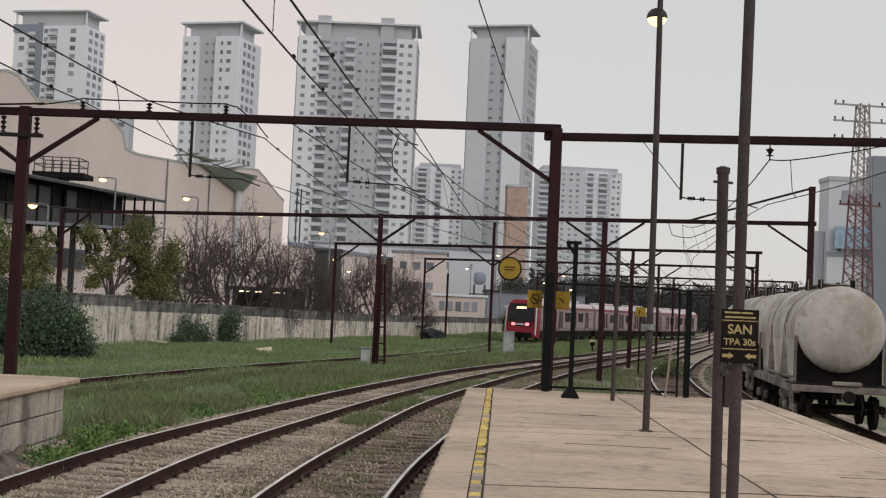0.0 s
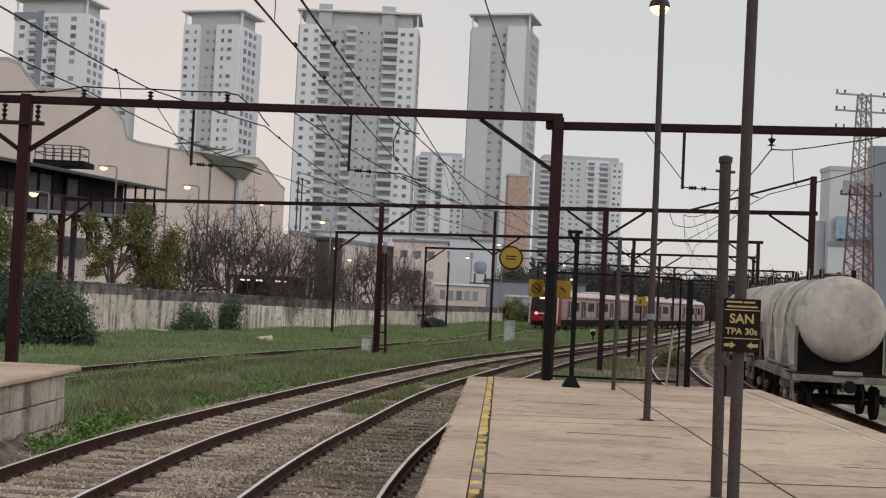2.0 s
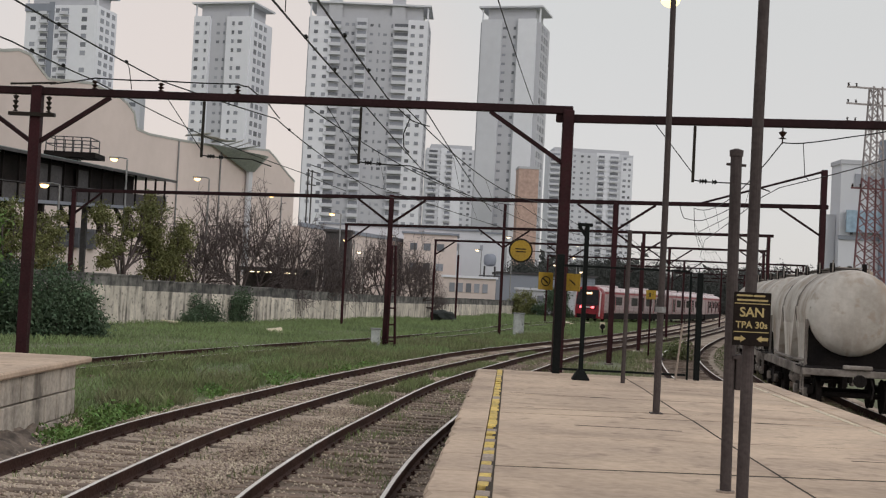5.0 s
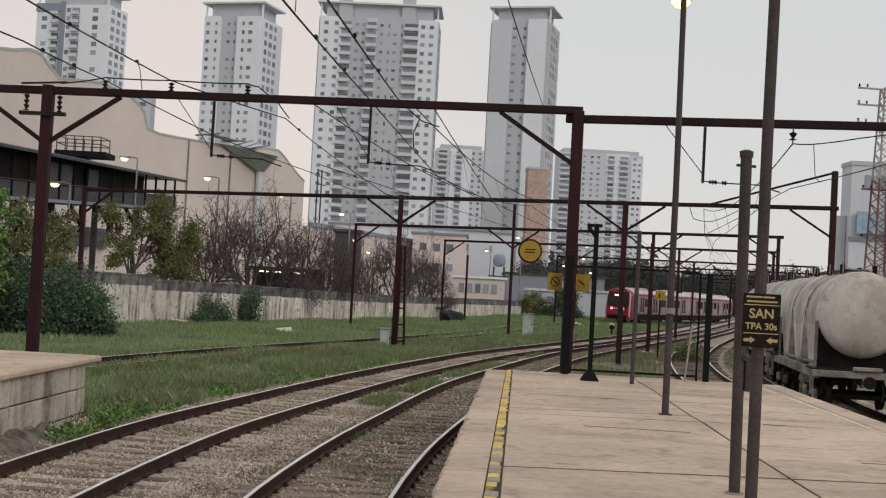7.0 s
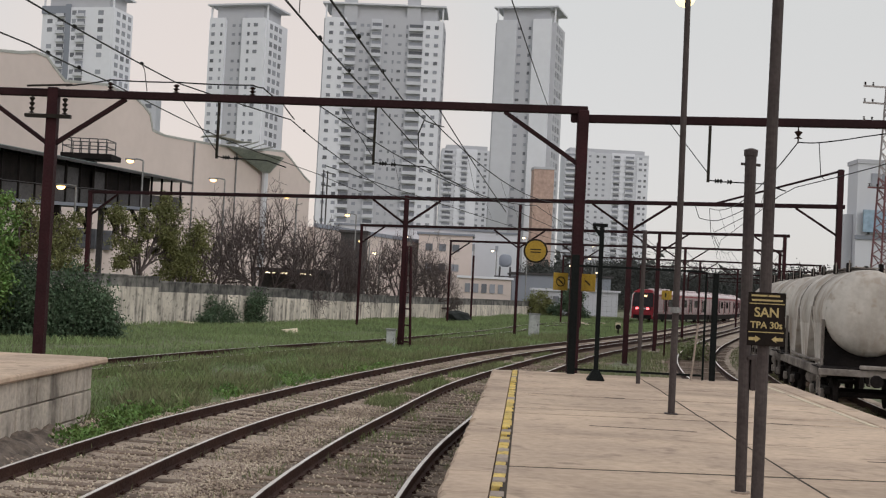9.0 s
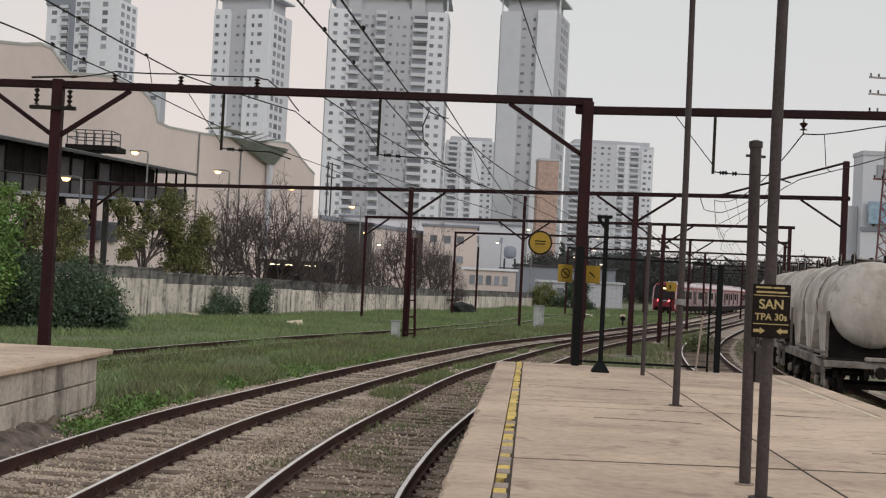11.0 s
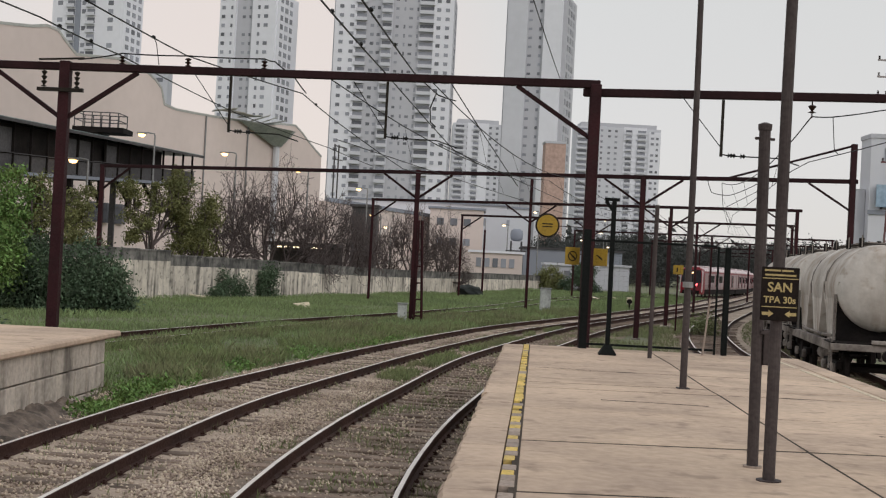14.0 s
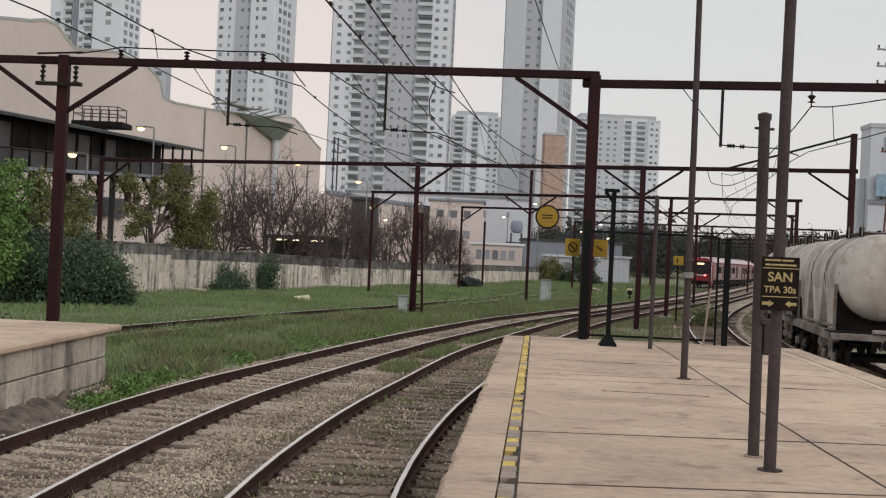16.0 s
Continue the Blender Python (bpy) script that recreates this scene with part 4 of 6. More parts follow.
        part("brake_hose", tube([(0.35, ye, 0.9), (0.37, ye + s * 0.25, 0.65), (0.3, ye + s * 0.35, 0.42)], 0.025, 5), M["under"], w)
        bm = box(-0.35, 0.35, -0.14 + ye + s * 0.05, 0.02 + ye + s * 0.05, 1.12, 1.22, 0.02)
        part("end_step", bm, M["wagon_frame"], w)
        yb = s * (L / 2 - 1.25)
        for sx in (-1, 1):
            bm = box(sx * 1.0 - 0.07, sx * 1.0 + 0.07, yb - 1.15, yb + 1.15, 0.42, 0.62, 0.02)
            box(sx * 1.0 - 0.09, sx * 1.0 + 0.09, yb - 0.3, yb + 0.3, 0.25, 0.75, 0.02, bm)
            part("bogie_frame", bm, M["under"], w, "black bogie frame")
        for yw in (-0.85, 0.85):
            bm = bmesh.new()
            for sx in (-1, 1):
                lathe([(0.36, -0.07), (0.42, -0.05), (0.42, 0.05), (0.45, 0.07)] if sx < 0 else [(0.45, -0.07), (0.42, -0.05), (0.42, 0.05), (0.36, 0.07)], 18, bm, "X", (sx * 0.83, yb + yw, 0.43))
            tube([(-0.9, yb + yw, 0.43), (0.9, yb + yw, 0.43)], 0.07, 8, bm)
            part("wheelset", bm, M["under"], w, "dark wheelset")
            for sx in (-1, 1):
                part("axle_box", box(sx * 1.1 - 0.06, sx * 1.1 + 0.06, yb + yw - 0.12, yb + yw + 0.12, 0.32, 0.56, 0.03), M["wagon_frame"], w, "pale axle box")
    part("air_tank", lathe([(0.12, -0.5), (0.2, -0.45), (0.2, 0.45), (0.12, 0.5)], 12, None, "Y", (-0.75, 0.0, 0.62)), M["wagon_frame"], w, "dusty air reservoir")
    bm = box(-0.3, -0.05, -L / 2 + 1.0, L / 2 - 1.0, 3.66, 3.69)
    box(0.05, 0.3, -L / 2 + 1.0, L / 2 - 1.0, 3.66, 3.69, 0, bm)
    part("walkway", bm, M["wagon_frame"], w, "roof walkway")
    for yc in (-2.62, 0, 2.62):
        part("hatch", lathe([(0.25, 0), (0.25, 0.08), (0.17, 0.13)], 14, None, "Z", (0.42, yc, 3.52)), M["tank"], w, "round filling hatch")
    for yc in (-1.36, 1.36):
        band = [(1.15 * math.cos(a), yc, 2.5 + 1.15 * math.sin(a)) for a in (math.radians(q) for q in range(-20, 201, 20))]
        part("tank_rib", tube([(p[0] * 0.9, p[1], 2.5 + (p[2] - 2.5) * 0.9) for p in band], 0.07, 5), M["wagon_frame"], w, "grimy rib round the tank")
    part("valve_pipe", tube([(-1.0, -3.3, 1.25), (-1.12, -2.0, 1.2), (-1.12, 2.0, 1.2), (-1.0, 3.3, 1.25)], 0.05, 6), M["wagon_frame"], w, "dusty discharge pipe")
    for sx in (-0.45, 0.45):
        for yc in (-3.2, -1.1, 1.1, 3.2):
            part("roof_clamp", box(sx * 0.9 - 0.05, sx * 0.9 + 0.05, yc + 0.25, yc + 0.5, 3.55, 3.8, 0.02), M["under"], w, "black roof clamp")
            part("walkway_stanchion", bar((sx, yc, 3.55), (sx, yc, 3.85), 0.03, 0.03), M["wagon_frame"], w)
    return w


def place_wagons():
    first = build_wagon("dust-covered cement tank wagon with dark underframe standing on rails")
    for i in range(9):
        y = 35.4 + i * 9.75
        p, h = along("five", y, 0.12)
        m = Matrix.Translation(p) @ Matrix.Rotation(-h, 4, "Z")
        if i == 0:
            first.matrix_world = m
        else:
            copy_thing(first, m)


place_wagons()


# ---------------------------------------------------------------- boundary wall, factory and gallery
WALL = line_of([(20, -33), (48, -24), (68, -17.5), (92, -9.5), (122, -1.0), (160, 10), (190, 18)])
WALL_TOP = line_of([(20, 2.25), (70, 2.25), (79, 2.15), (93, 1.9), (111, 1.75), (130, 1.72), (160, 1.55), (190, 1.5)])


def build_wall():
    wl_ = thing("boundary_wall", label="long stained concrete boundary wall with sooty coping", category="wall", kind="structure")
    y = 24.0
    rnd = random.Random(4)
    while y < 185:
        y2 = y + 3.0
        a, b = Vector((WALL(y), y, 0)), Vector((WALL(y2), y2, 0))
        h = WALL_TOP((y + y2) / 2) + (0.22 if y < 68.5 else 0)
        n = (b - a).normalized()
        s = Vector((n.y, -n.x, 0))
        for name, z0, z1, t, m in (("wall_panel", -0.5, h - 0.62, 0.09, M["wall"]), ("wall_upper", h - 0.62, h - 0.08, 0.085, M["wall_top"]), ("coping", h - 0.08, h, 0.14, M["wall_top"])):
            bm = bmesh.new()
            q = [a + n * 0.01 + s * t, b - n * 0.01 + s * t, b - n * 0.01 - s * t, a + n * 0.01 - s * t]
            lo, hi = [bm.verts.new((p.x, p.y, z0)) for p in q], [bm.verts.new((p.x, p.y, z1)) for p in q]
            bm.faces.new(lo[::-1])
            bm.faces.new(hi)
            for k in range(4):
                bm.faces.new((lo[k], lo[(k + 1) % 4], hi[(k + 1) % 4], hi[k]))
            bmesh.ops.recalc_face_normals(bm, faces=bm.faces)
            part(name, bm, m, wl_)
        y = y2


build_wall()

F0, FD = Vector((-35.6, 95, 0)), Vector((0.294, 0.956, 0)).normalized()
FN = Vector((FD.y, -FD.x, 0))


def fac(s, z, out=0.0):
    p = F0 + FD * s + FN * out
    return Vector((p.x, p.y, z))


def build_factory():
    fa = thing("factory", label="large beige rendered factory hall with curved sawtooth gables", category="factory", kind="structure")
    prof = [(-40, 16.8), (-14, 17.6), (-4, 18.6), (0.6, 19.2), (2.3, 19.6), (3.8, 19.5), (4.7, 18.9), (6.3, 18.0), (12.3, 18.7), (16.9, 18.3), (18.4, 17.8), (19.5, 17.2), (20.1, 15.8), (22.2, 15.6), (25.6, 15.7), (30.8, 15.9), (40.3, 16.4), (44, 16.9), (48.1, 17.2), (49.9, 16.6), (51.7, 15.8), (54, 14.9), (55.6, 14.4), (55.6, 13.0)]
    bm = bmesh.new()
    outs = (0.0, -14.0)
    rings = []
    for o in outs:
        rings.append([bm.verts.new(fac(s, z, o)) for s, z in prof] + [bm.verts.new(fac(55.6, -0.4, o)), bm.verts.new(fac(-40, -0.4, o))])
    n = len(rings[0])
    bm.faces.new(rings[0])
    bm.faces.new(rings[1][::-1])
    for k in range(n):
        bm.faces.new((rings[0][k], rings[1][k], rings[1][(k + 1) % n], rings[0][(k + 1) % n]))
    bmesh.ops.recalc_face_normals(bm, faces=bm.faces)
    part("wall", bm, M["factory"], fa, "beige rendered wall")
    bm = bmesh.new()
    for (s0, z0), (s1, z1) in zip(prof, prof[1:]):
        if s1 > s0:
            bar(fac(s0, z0 + 0.1, -0.4), fac(s1, z1 + 0.1, -0.4), 0.9, 0.22, bm)
    part("roof_edge", bm, M["factory_roof"], fa, "grey-green roof edge")
    # long annexe with a flat roof further along
    bm = bmesh.new()
    q = [fac(55.7, 0, 1), fac(118, 0, 1), fac(118, 0, -16), fac(55.7, 0, -16)]
    lo, hi = [bm.verts.new((p.x, p.y, -0.4)) for p in q], [bm.verts.new((p.x, p.y, 9.2 + 0.03 * i)) for i, p in enumerate(q)]
    bm.faces.new(hi)
    for k in range(4):
        bm.faces.new((lo[k], lo[(k + 1) % 4], hi[(k + 1) % 4], hi[k]))
    bmesh.ops.recalc_face_normals(bm, faces=bm.faces)
    part("annexe", bm, M["factory"], fa, "long beige flat-roofed annexe")
    part("annexe_parapet", bar(fac(55.7, 9.4, 1), fac(118, 9.4, 1), 0.4, 0.5), M["tower_dark"], fa, "dark parapet")
    # rain-water chute and canopy
    bm = bmesh.new()
    top = [fac(34.0, 16.2, 0.3), fac(41.0, 15.9, 3.2), fac(47.6, 16.5, 0.3), fac(41.2, 16.6, -1.5)]
    low = fac(42.6, 14.3, 0.5)
    vt = [bm.verts.new(p) for p in top]
    vl = [bm.verts.new(low + FD * k + FN * j) for k, j in ((-0.6, 0), (0, 0.6), (0.6, 0), (0, -0.3))]
    for k in range(4):
        bm.faces.new((vl[k], vl[(k + 1) % 4], vt[(k + 1) % 4], vt[k]))
    bm.faces.new(vt)
    part("hopper_canopy", bm, M["sheet_pale"], fa, "weathered pale green sheet canopy")
    part("chute", tube([fac(42.6, 14.4, 0.5), fac(42.6, 3.0, 0.5)], 0.35, 8), M["tower_mid"], fa, "pale down chute")
    bm = bmesh.new()
    for i in range(7):
        bar(fac(30 + i * 1.8, 16.6 + 0.4 * math.sin(i), -0.5), fac(31.4 + i * 1.8, 17.0 - 0.3 * math.sin(i), 1.5), 1.6, 0.06, bm)
    part("roof_sheet", bm, M["factory_roof"], fa, "loose pale roof sheets")
    part("wall_pipe", tube([fac(27.8, 15.8, 0.1), fac(27.8, 3, 0.1)], 0.09, 6), M["galv"], fa)
    part("wall_pipe", tube([fac(36.6, 15.8, 0.1), fac(36.6, 3, 0.1)], 0.09, 6), M["galv"], fa)
    for s in (9.5, 11.3, 13.6):
        part("window", box(*sum(([c - 0.5, c + 0.5] for c in fac(s, 0, 0.0).to_2d()), []), 4.5, 6.2), M["glass"], fa, "dark window")
    bm = bmesh.new()
    for i, z in enumerate((16.0, 14.4, 12.9)):
        bar(fac(57, z, 1), fac(60.5 - i, z, 1), 0.12, 0.12, bm)
    for s in (57.2, 58.4):
        bar(fac(s, 9.3, 1), fac(s, 16.2, 1), 0.16, 0.16, bm)
    part("steel_gantry", bm, M["gallery"], fa, "dark steel gantry")


build_factory()


def build_gallery():
    """An inclined conveyor gallery on trestles, running away behind the wall."""
    ga = thing("conveyor_gallery", label="dark elevated conveyor gallery with green sheet roof", category="gallery", kind="structure")
    a, b = Vector((-26.3, 58, 0)), Vector((-22.0, 95, 0))
    d = (b - a).normalized()
    s = Vector((d.y, -d.x, 0))
    L = (b - a).length

    def pt(t, o, z):
        p = a + d * t + s * o
        return Vector((p.x, p.y, z))

    def eave(t):
        return 8.78 + 0.0255 * t

    def deck(t):
        return 5.85 + 0.047 * t

    def prism(q, lo_z, hi_z):
        """A box whose floor and roof follow the incline; q: (t, o) corners."""
        bm = bmesh.new()
        lo, hi = [bm.verts.new(pt(t, o, lo_z(t))) for t, o in q], [bm.verts.new(pt(t, o, hi_z(t))) for t, o in q]
        bm.faces.new(lo[::-1])
        bm.faces.new(hi)
        for k in range(4):
            bm.faces.new((lo[k], lo[(k + 1) % 4], hi[(k + 1) % 4], hi[k]))
        bmesh.ops.recalc_face_normals(bm, faces=bm.faces)
        return bm
    box_l = L - 6.5
    # near-black inner box: the shade inside the openings, put into its colour
    part("cladding", prism([(0, -0.25), (box_l, -0.25), (box_l, -3.0), (0, -3.0)], deck, lambda t: eave(t) - 0.12), M["under"], ga, "near-black inner box painted as shade in the openings")
    part("roof", prism([(-0.5, 0.55), (L, 0.55), (L, -3.3), (-0.5, -3.3)], eave, lambda t: eave(t) + 0.12), M["green_roof"], ga, "dull green sheet roof")
    part("eaves_gutter", prism([(-0.5, 0.68), (L, 0.68), (L, 0.56), (-0.5, 0.56)], lambda t: eave(t) - 0.1, lambda t: eave(t) + 0.06), M["gallery"], ga, "dark gutter")
    part("floor_edge", prism([(0, 0.2), (L, 0.2), (L, -0.1), (0, -0.1)], lambda t: deck(t) - 0.14, lambda t: deck(t) + 0.06), M["tower_dark"], ga, "pale floor edge beam")
    part("deck", prism([(0, -0.12), (L, -0.12), (L, -3.0), (0, -3.0)], lambda t: deck(t) - 0.2, lambda t: deck(t) - 0.02), M["gallery"], ga)
    # waist-high sheeting, hung panel by panel between the posts
    t = 0.4
    rnd = random.Random(8)
    while t < L - 0.3:
        part("post", bar(pt(t, 0.02, deck(t)), pt(t, 0.02, eave(t)), 0.13, 0.13), M["under"], ga)
        t2 = min(t + 2.0, L - 0.2)
        h = 0.95 + rnd.uniform(-0.05, 0.05)
        if t2 - t > 0.5:
            part("side_panel", prism([(t + 0.08, 0.0), (t2 - 0.08, 0.0), (t2 - 0.08, -0.05), (t + 0.08, -0.05)], lambda q: deck(q) + 0.08, lambda q: deck(q) + h), M["gallery"], ga, "grey side sheet")
            if t < box_l and rnd.random() < 0.45:
                part("upper_panel", prism([(t + 0.08, -0.06), (t2 - 0.08, -0.06), (t2 - 0.08, -0.1), (t + 0.08, -0.1)], lambda q: deck(q) + h + 0.1, lambda q: eave(q) - 0.35), M["gallery"], ga, "grey upper sheet")
            part("rail", bar(pt(t, 0.08, deck(t) + h + 0.08), pt(t2, 0.08, deck(t2) + h + 0.08), 0.05, 0.05), M["gallery"], ga)
        t += 2.0
    # hung brackets under the floor and the trestle legs
    for t in (2, 6.5, 11, 15.5, 20, 24.5, 29, 33.5):
        bm = bar(pt(t, 0, deck(t) - 0.1), pt(t, 0, deck(t) - 1.9), 0.36, 0.36)
        part("hung_post", bm, M["under"], ga)
        part("bracket_brace", bar(pt(t - 2.0, 0, deck(t - 2.0) - 0.2), pt(t, 0, deck(t) - 1.5), 0.2, 0.2), M["under"], ga)
    for t in (4, 16, 28):
        bm = bmesh.new()
        bar(pt(t, -2.6, -0.4), pt(t, -2.6, deck(t) - 0.2), 0.35, 0.35, bm)
        part("trestle", bm, M["gallery"], ga)
    # railed service platform on the hall wall above
    c = Vector((-26.2, 85, 10.6))
    part("service_deck", box(c.x - 1.8, c.x + 1.7, c.y - 1.2, c.y + 1.2, c.z - 0.35, c.z), M["under"], ga, "dark service deck")
    bm = bmesh.new()
    for i in range(6):
        x = c.x - 1.7 + i * 0.6
        bar((x, c.y - 1.1, c.z), (x, c.y - 1.1, c.z + 1.0), 0.06, 0.06, bm)
        bar((x, c.y + 1.1, c.z), (x, c.y + 1.1, c.z + 1.0), 0.06, 0.06, bm)
    for z in (c.z + 0.5, c.z + 1.0):
        for yy in (c.y - 1.1, c.y + 1.1):
            bar((c.x - 1.7, yy, z), (c.x + 1.3, yy, z), 0.06, 0.06, bm)
        for x in (c.x - 1.7, c.x + 1.3):
            bar((x, c.y - 1.1, z), (x, c.y + 1.1, z), 0.06, 0.06, bm)
    part("guard_rail", bm, M["gallery"], ga, "grey guard rail")
    part("deck_column", bar((c.x, c.y, 8.6), (c.x, c.y, c.z - 0.2), 0.6, 0.6), M["gallery"], ga)


build_gallery()


# ---------------------------------------------------------------- towers
WIN = {}


def pane_mesh(w, h):
    if (w, h) not in WIN:
        bm = box(-w / 2, w / 2, -0.12, 0.05, -h / 2, h / 2)
        me = bpy.data.meshes.new("window")
        bm.to_mesh(me)
        bm.free()
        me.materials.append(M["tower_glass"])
        WIN[(w, h)] = me
    return WIN[(w, h)]


def balcony_mesh(w):
    key = ("b", w)
    if key not in WIN:
        bm = box(-w / 2, w / 2, -1.1, 0.0, -0.15, 0.0)
        box(-w / 2, w / 2, -1.1, -1.0, 0.0, 0.95, 0, bm)
        me = bpy.data.meshes.new("balcony")
        bm.to_mesh(me)
        bm.free()
        me.materials.append(M["tower_mid"])
        WIN[key] = me
    return WIN[key]


def build_tower(label, x, y, turn, wid, dep, height, cols, bays=(), roof=True, storey=2.9, side_cols=(), seed=1, face="tower_white", low=9.0, crown=5.5):
    """A residential tower. cols: (offset, width, height) of window columns on the front; bays: (offset, width, depth, material) of proud or recessed shafts; balconies where the width exceeds 2.5."""
    tw = thing("apartment_tower", pose(x, y, 0, 0, 0, turn), label, "apartment tower", "apartment towers")
    rnd = random.Random(seed)
    part("wall", box(-wid / 2, wid / 2, 0, dep, -0.5, height - crown), M[face], tw)
    for off, w, d, m, top in bays:
        part("bay", box(off - w / 2, off + w / 2, -d, 0.0 if d > 0 else 0.03, -0.5, height - crown + top), M[m], tw)
    part("crown_wall", box(-wid / 2 + 2.2, wid / 2 - 2.2, 1.0, dep - 1.0, height - crown, height - 0.8), M["tower_grey"], tw, "grey crown storey")
    if roof:
        part("roof_slab", box(-wid / 2 - 0.6, wid / 2 + 0.6, -0.8, dep + 0.6, height - 0.8, height - 0.25), M["tower_mid"], tw, "thin overhanging roof slab")
        for k in (-1, 1):
            part("roof_post", box(k * (wid / 2 - 0.5) - 0.25, k * (wid / 2 - 0.5) + 0.25, 0.2, 0.7, height - crown, height - 0.8), M["tower_white"], tw)
    n = int((height - crown - low) / storey)
    made = 0
    rest_v, rest_f = [], []
    for i in range(n):
        z = height - crown - 1.9 - i * storey
        for off, w, h, d in cols:
            if w < 2.5 and rnd.random() < 0.05:
                continue
            if w >= 2.5:
                made += 2
                share("window", pane_mesh(w - 0.3, 1.9), tw, pose(off, -max(d, 0) - 0.01, z - 0.1))
                share("balcony", balcony_mesh(w), tw, pose(off, -max(d, 0) - 0.06, z - 1.35))
            elif made < 300:
                made += 1
                share("window", pane_mesh(w, h), tw, pose(off, -max(d, 0) - 0.01, z))
            else:
                b = len(rest_v)
                for dz in (-h / 2, h / 2):
                    for dx in (-w / 2, w / 2):
                        rest_v.append((off + dx, -max(d, 0) - 0.06, z + dz))
                rest_f.append((b, b + 1, b + 3, b + 2))
        for off, w, h in side_cols:
            ob = share("window", pane_mesh(w, h), tw, pose(wid / 2 + 0.01, off, z, 0, 0, 90))
    if rest_v:
        ob = raw("lower_window_rest", rest_v, rest_f, M["tower_glass"], tw)
        ob["kind"] = "stuff"
    return tw


W, S = 1.3, 1.1
tower_a = build_tower("white apartment tower with slate vertical band and flat roof", -137.0, 420, -12, 27.0, 13.5, 98.0,
            [(-10.5, 2.0, 1.5, 0), (-6.3, 3.0, 1, 0), (-1.4, 1.6, 1.5, 0), (1.3, 3.2, 1, 0.0), (8.6, 2.0, 1.6, 0)],
            [(-3.6, 1.9, 0.5, "tower_dark", 1.0), (0.2, 25, 0.12, "tower_white", 0)], side_cols=((3, 2.2, 1.6), (7, 2.2, 1.6), (11, 2.0, 1.6)), seed=1)
part("slate_band", box(-13.6, -2.7, -0.56, -0.05, 90.2, 92.9), M["tower_dark"], tower_a, "slate band under the roof")
build_tower("slim white apartment tower with grey recessed centre", -77.9, 400, -16, 21.0, 15, 92.0,
            [(-8.6, 1.2, S, 0.9), (-5.6, 0.7, 1.1, 0.9), (-1.6, 1.1, 0.9, 0), (0.6, 0.7, 1.0, 0), (4.1, 0.8, 1.2, 0.9), (6.6, 1.4, S, 0.9)],
            [(-7.2, 5.6, 0.9, "tower_white", 0.6), (-1.0, 6.2, 0.06, "tower_grey", 2.2), (5.8, 8.2, 0.9, "tower_white", 0.4)], side_cols=((2.5, 1.8, 1.6), (6.0, 2.2, 1.6), (9.5, 1.8, 1.6)), seed=2)
build_tower("broad grey and white apartment tower with stacked balconies", -30.7, 400, -1, 39.0, 17, 94.0,
            [(-17.0, W, S, 0.5), (-13.6, W, S, 0.5), (-10.6, 3.6, 1.6, 0.1), (-7.0, 1.2, 1.0, 0), (-5.0, 1.0, 1.0, 0), (-2.2, 3.2, 1.6, 0.6), (1.0, 1.0, 0.8, 0), (3.4, 0.6, 1.2, 0), (5.4, 1.2, 0.8, 0), (7.6, 0.6, 1.2, 0), (10.6, 4.6, 1.6, 0.2), (14.4, W, S, 0.5), (17.2, W, S, 0.5)],
            [(-15.6, 7.0, 0.5, "tower_white", 0.3), (-7.2, 8.0, 0.05, "tower_grey", 0.3), (-2.2, 3.6, 0.5, "tower_mid", 0.3), (4.6, 9.6, 0.06, "tower_grey", 1.2), (10.6, 5.2, 0.15, "tower_grey", 0.2), (16.0, 6.4, 0.5, "tower_white", 0.3), (-11.0, 4.4, -0.02, "tower_grey", 7.2), (9.5, 4.4, -0.02, "tower_grey", 7.2)],
            side_cols=((4, 1.6, 1.3), (9, 1.6, 1.3)), seed=3, face="tower_grey")
build_tower("tall windowless-fronted white tower with grey central strip", 15.2, 400, -15, 20.0, 15, 95.3,
            [(-1.9, 1.2, 0.8, 0.0), (1.4, 0.8, 1.0, 0.0)],
            [(-6.1, 6.6, 1.0, "tower_mid", 0.8), (-0.2, 5.6, 0.05, "tower_grey", 2.0), (5.6, 6.0, 1.0, "tower_white", 1.0)], side_cols=((2.5, 2.4, 1.9), (6.5, 2.4, 1.9), (10.5, 2.4, 1.9)), seed=4, face="tower_grey", low=20)
# the far blocks get their haze from the wall colours alone
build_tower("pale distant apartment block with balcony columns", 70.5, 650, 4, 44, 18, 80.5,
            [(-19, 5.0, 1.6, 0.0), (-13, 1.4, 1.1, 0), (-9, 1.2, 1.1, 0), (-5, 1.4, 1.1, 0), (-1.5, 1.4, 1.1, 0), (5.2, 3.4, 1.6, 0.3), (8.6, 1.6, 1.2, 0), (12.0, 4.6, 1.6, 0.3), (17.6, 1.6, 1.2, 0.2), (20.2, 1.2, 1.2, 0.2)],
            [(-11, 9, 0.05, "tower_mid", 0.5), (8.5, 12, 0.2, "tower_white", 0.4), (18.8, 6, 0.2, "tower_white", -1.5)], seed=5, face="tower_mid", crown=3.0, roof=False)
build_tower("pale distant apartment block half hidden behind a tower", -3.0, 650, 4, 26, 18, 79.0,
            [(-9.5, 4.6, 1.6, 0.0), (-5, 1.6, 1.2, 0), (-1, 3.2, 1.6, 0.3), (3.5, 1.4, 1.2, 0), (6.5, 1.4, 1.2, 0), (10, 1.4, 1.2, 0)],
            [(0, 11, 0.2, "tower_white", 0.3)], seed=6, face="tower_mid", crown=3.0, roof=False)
t_pink = thing("slim_tower", pose(22.2, 380, 0, 0, 0, 4), "slim terracotta rendered lift tower", "tower")
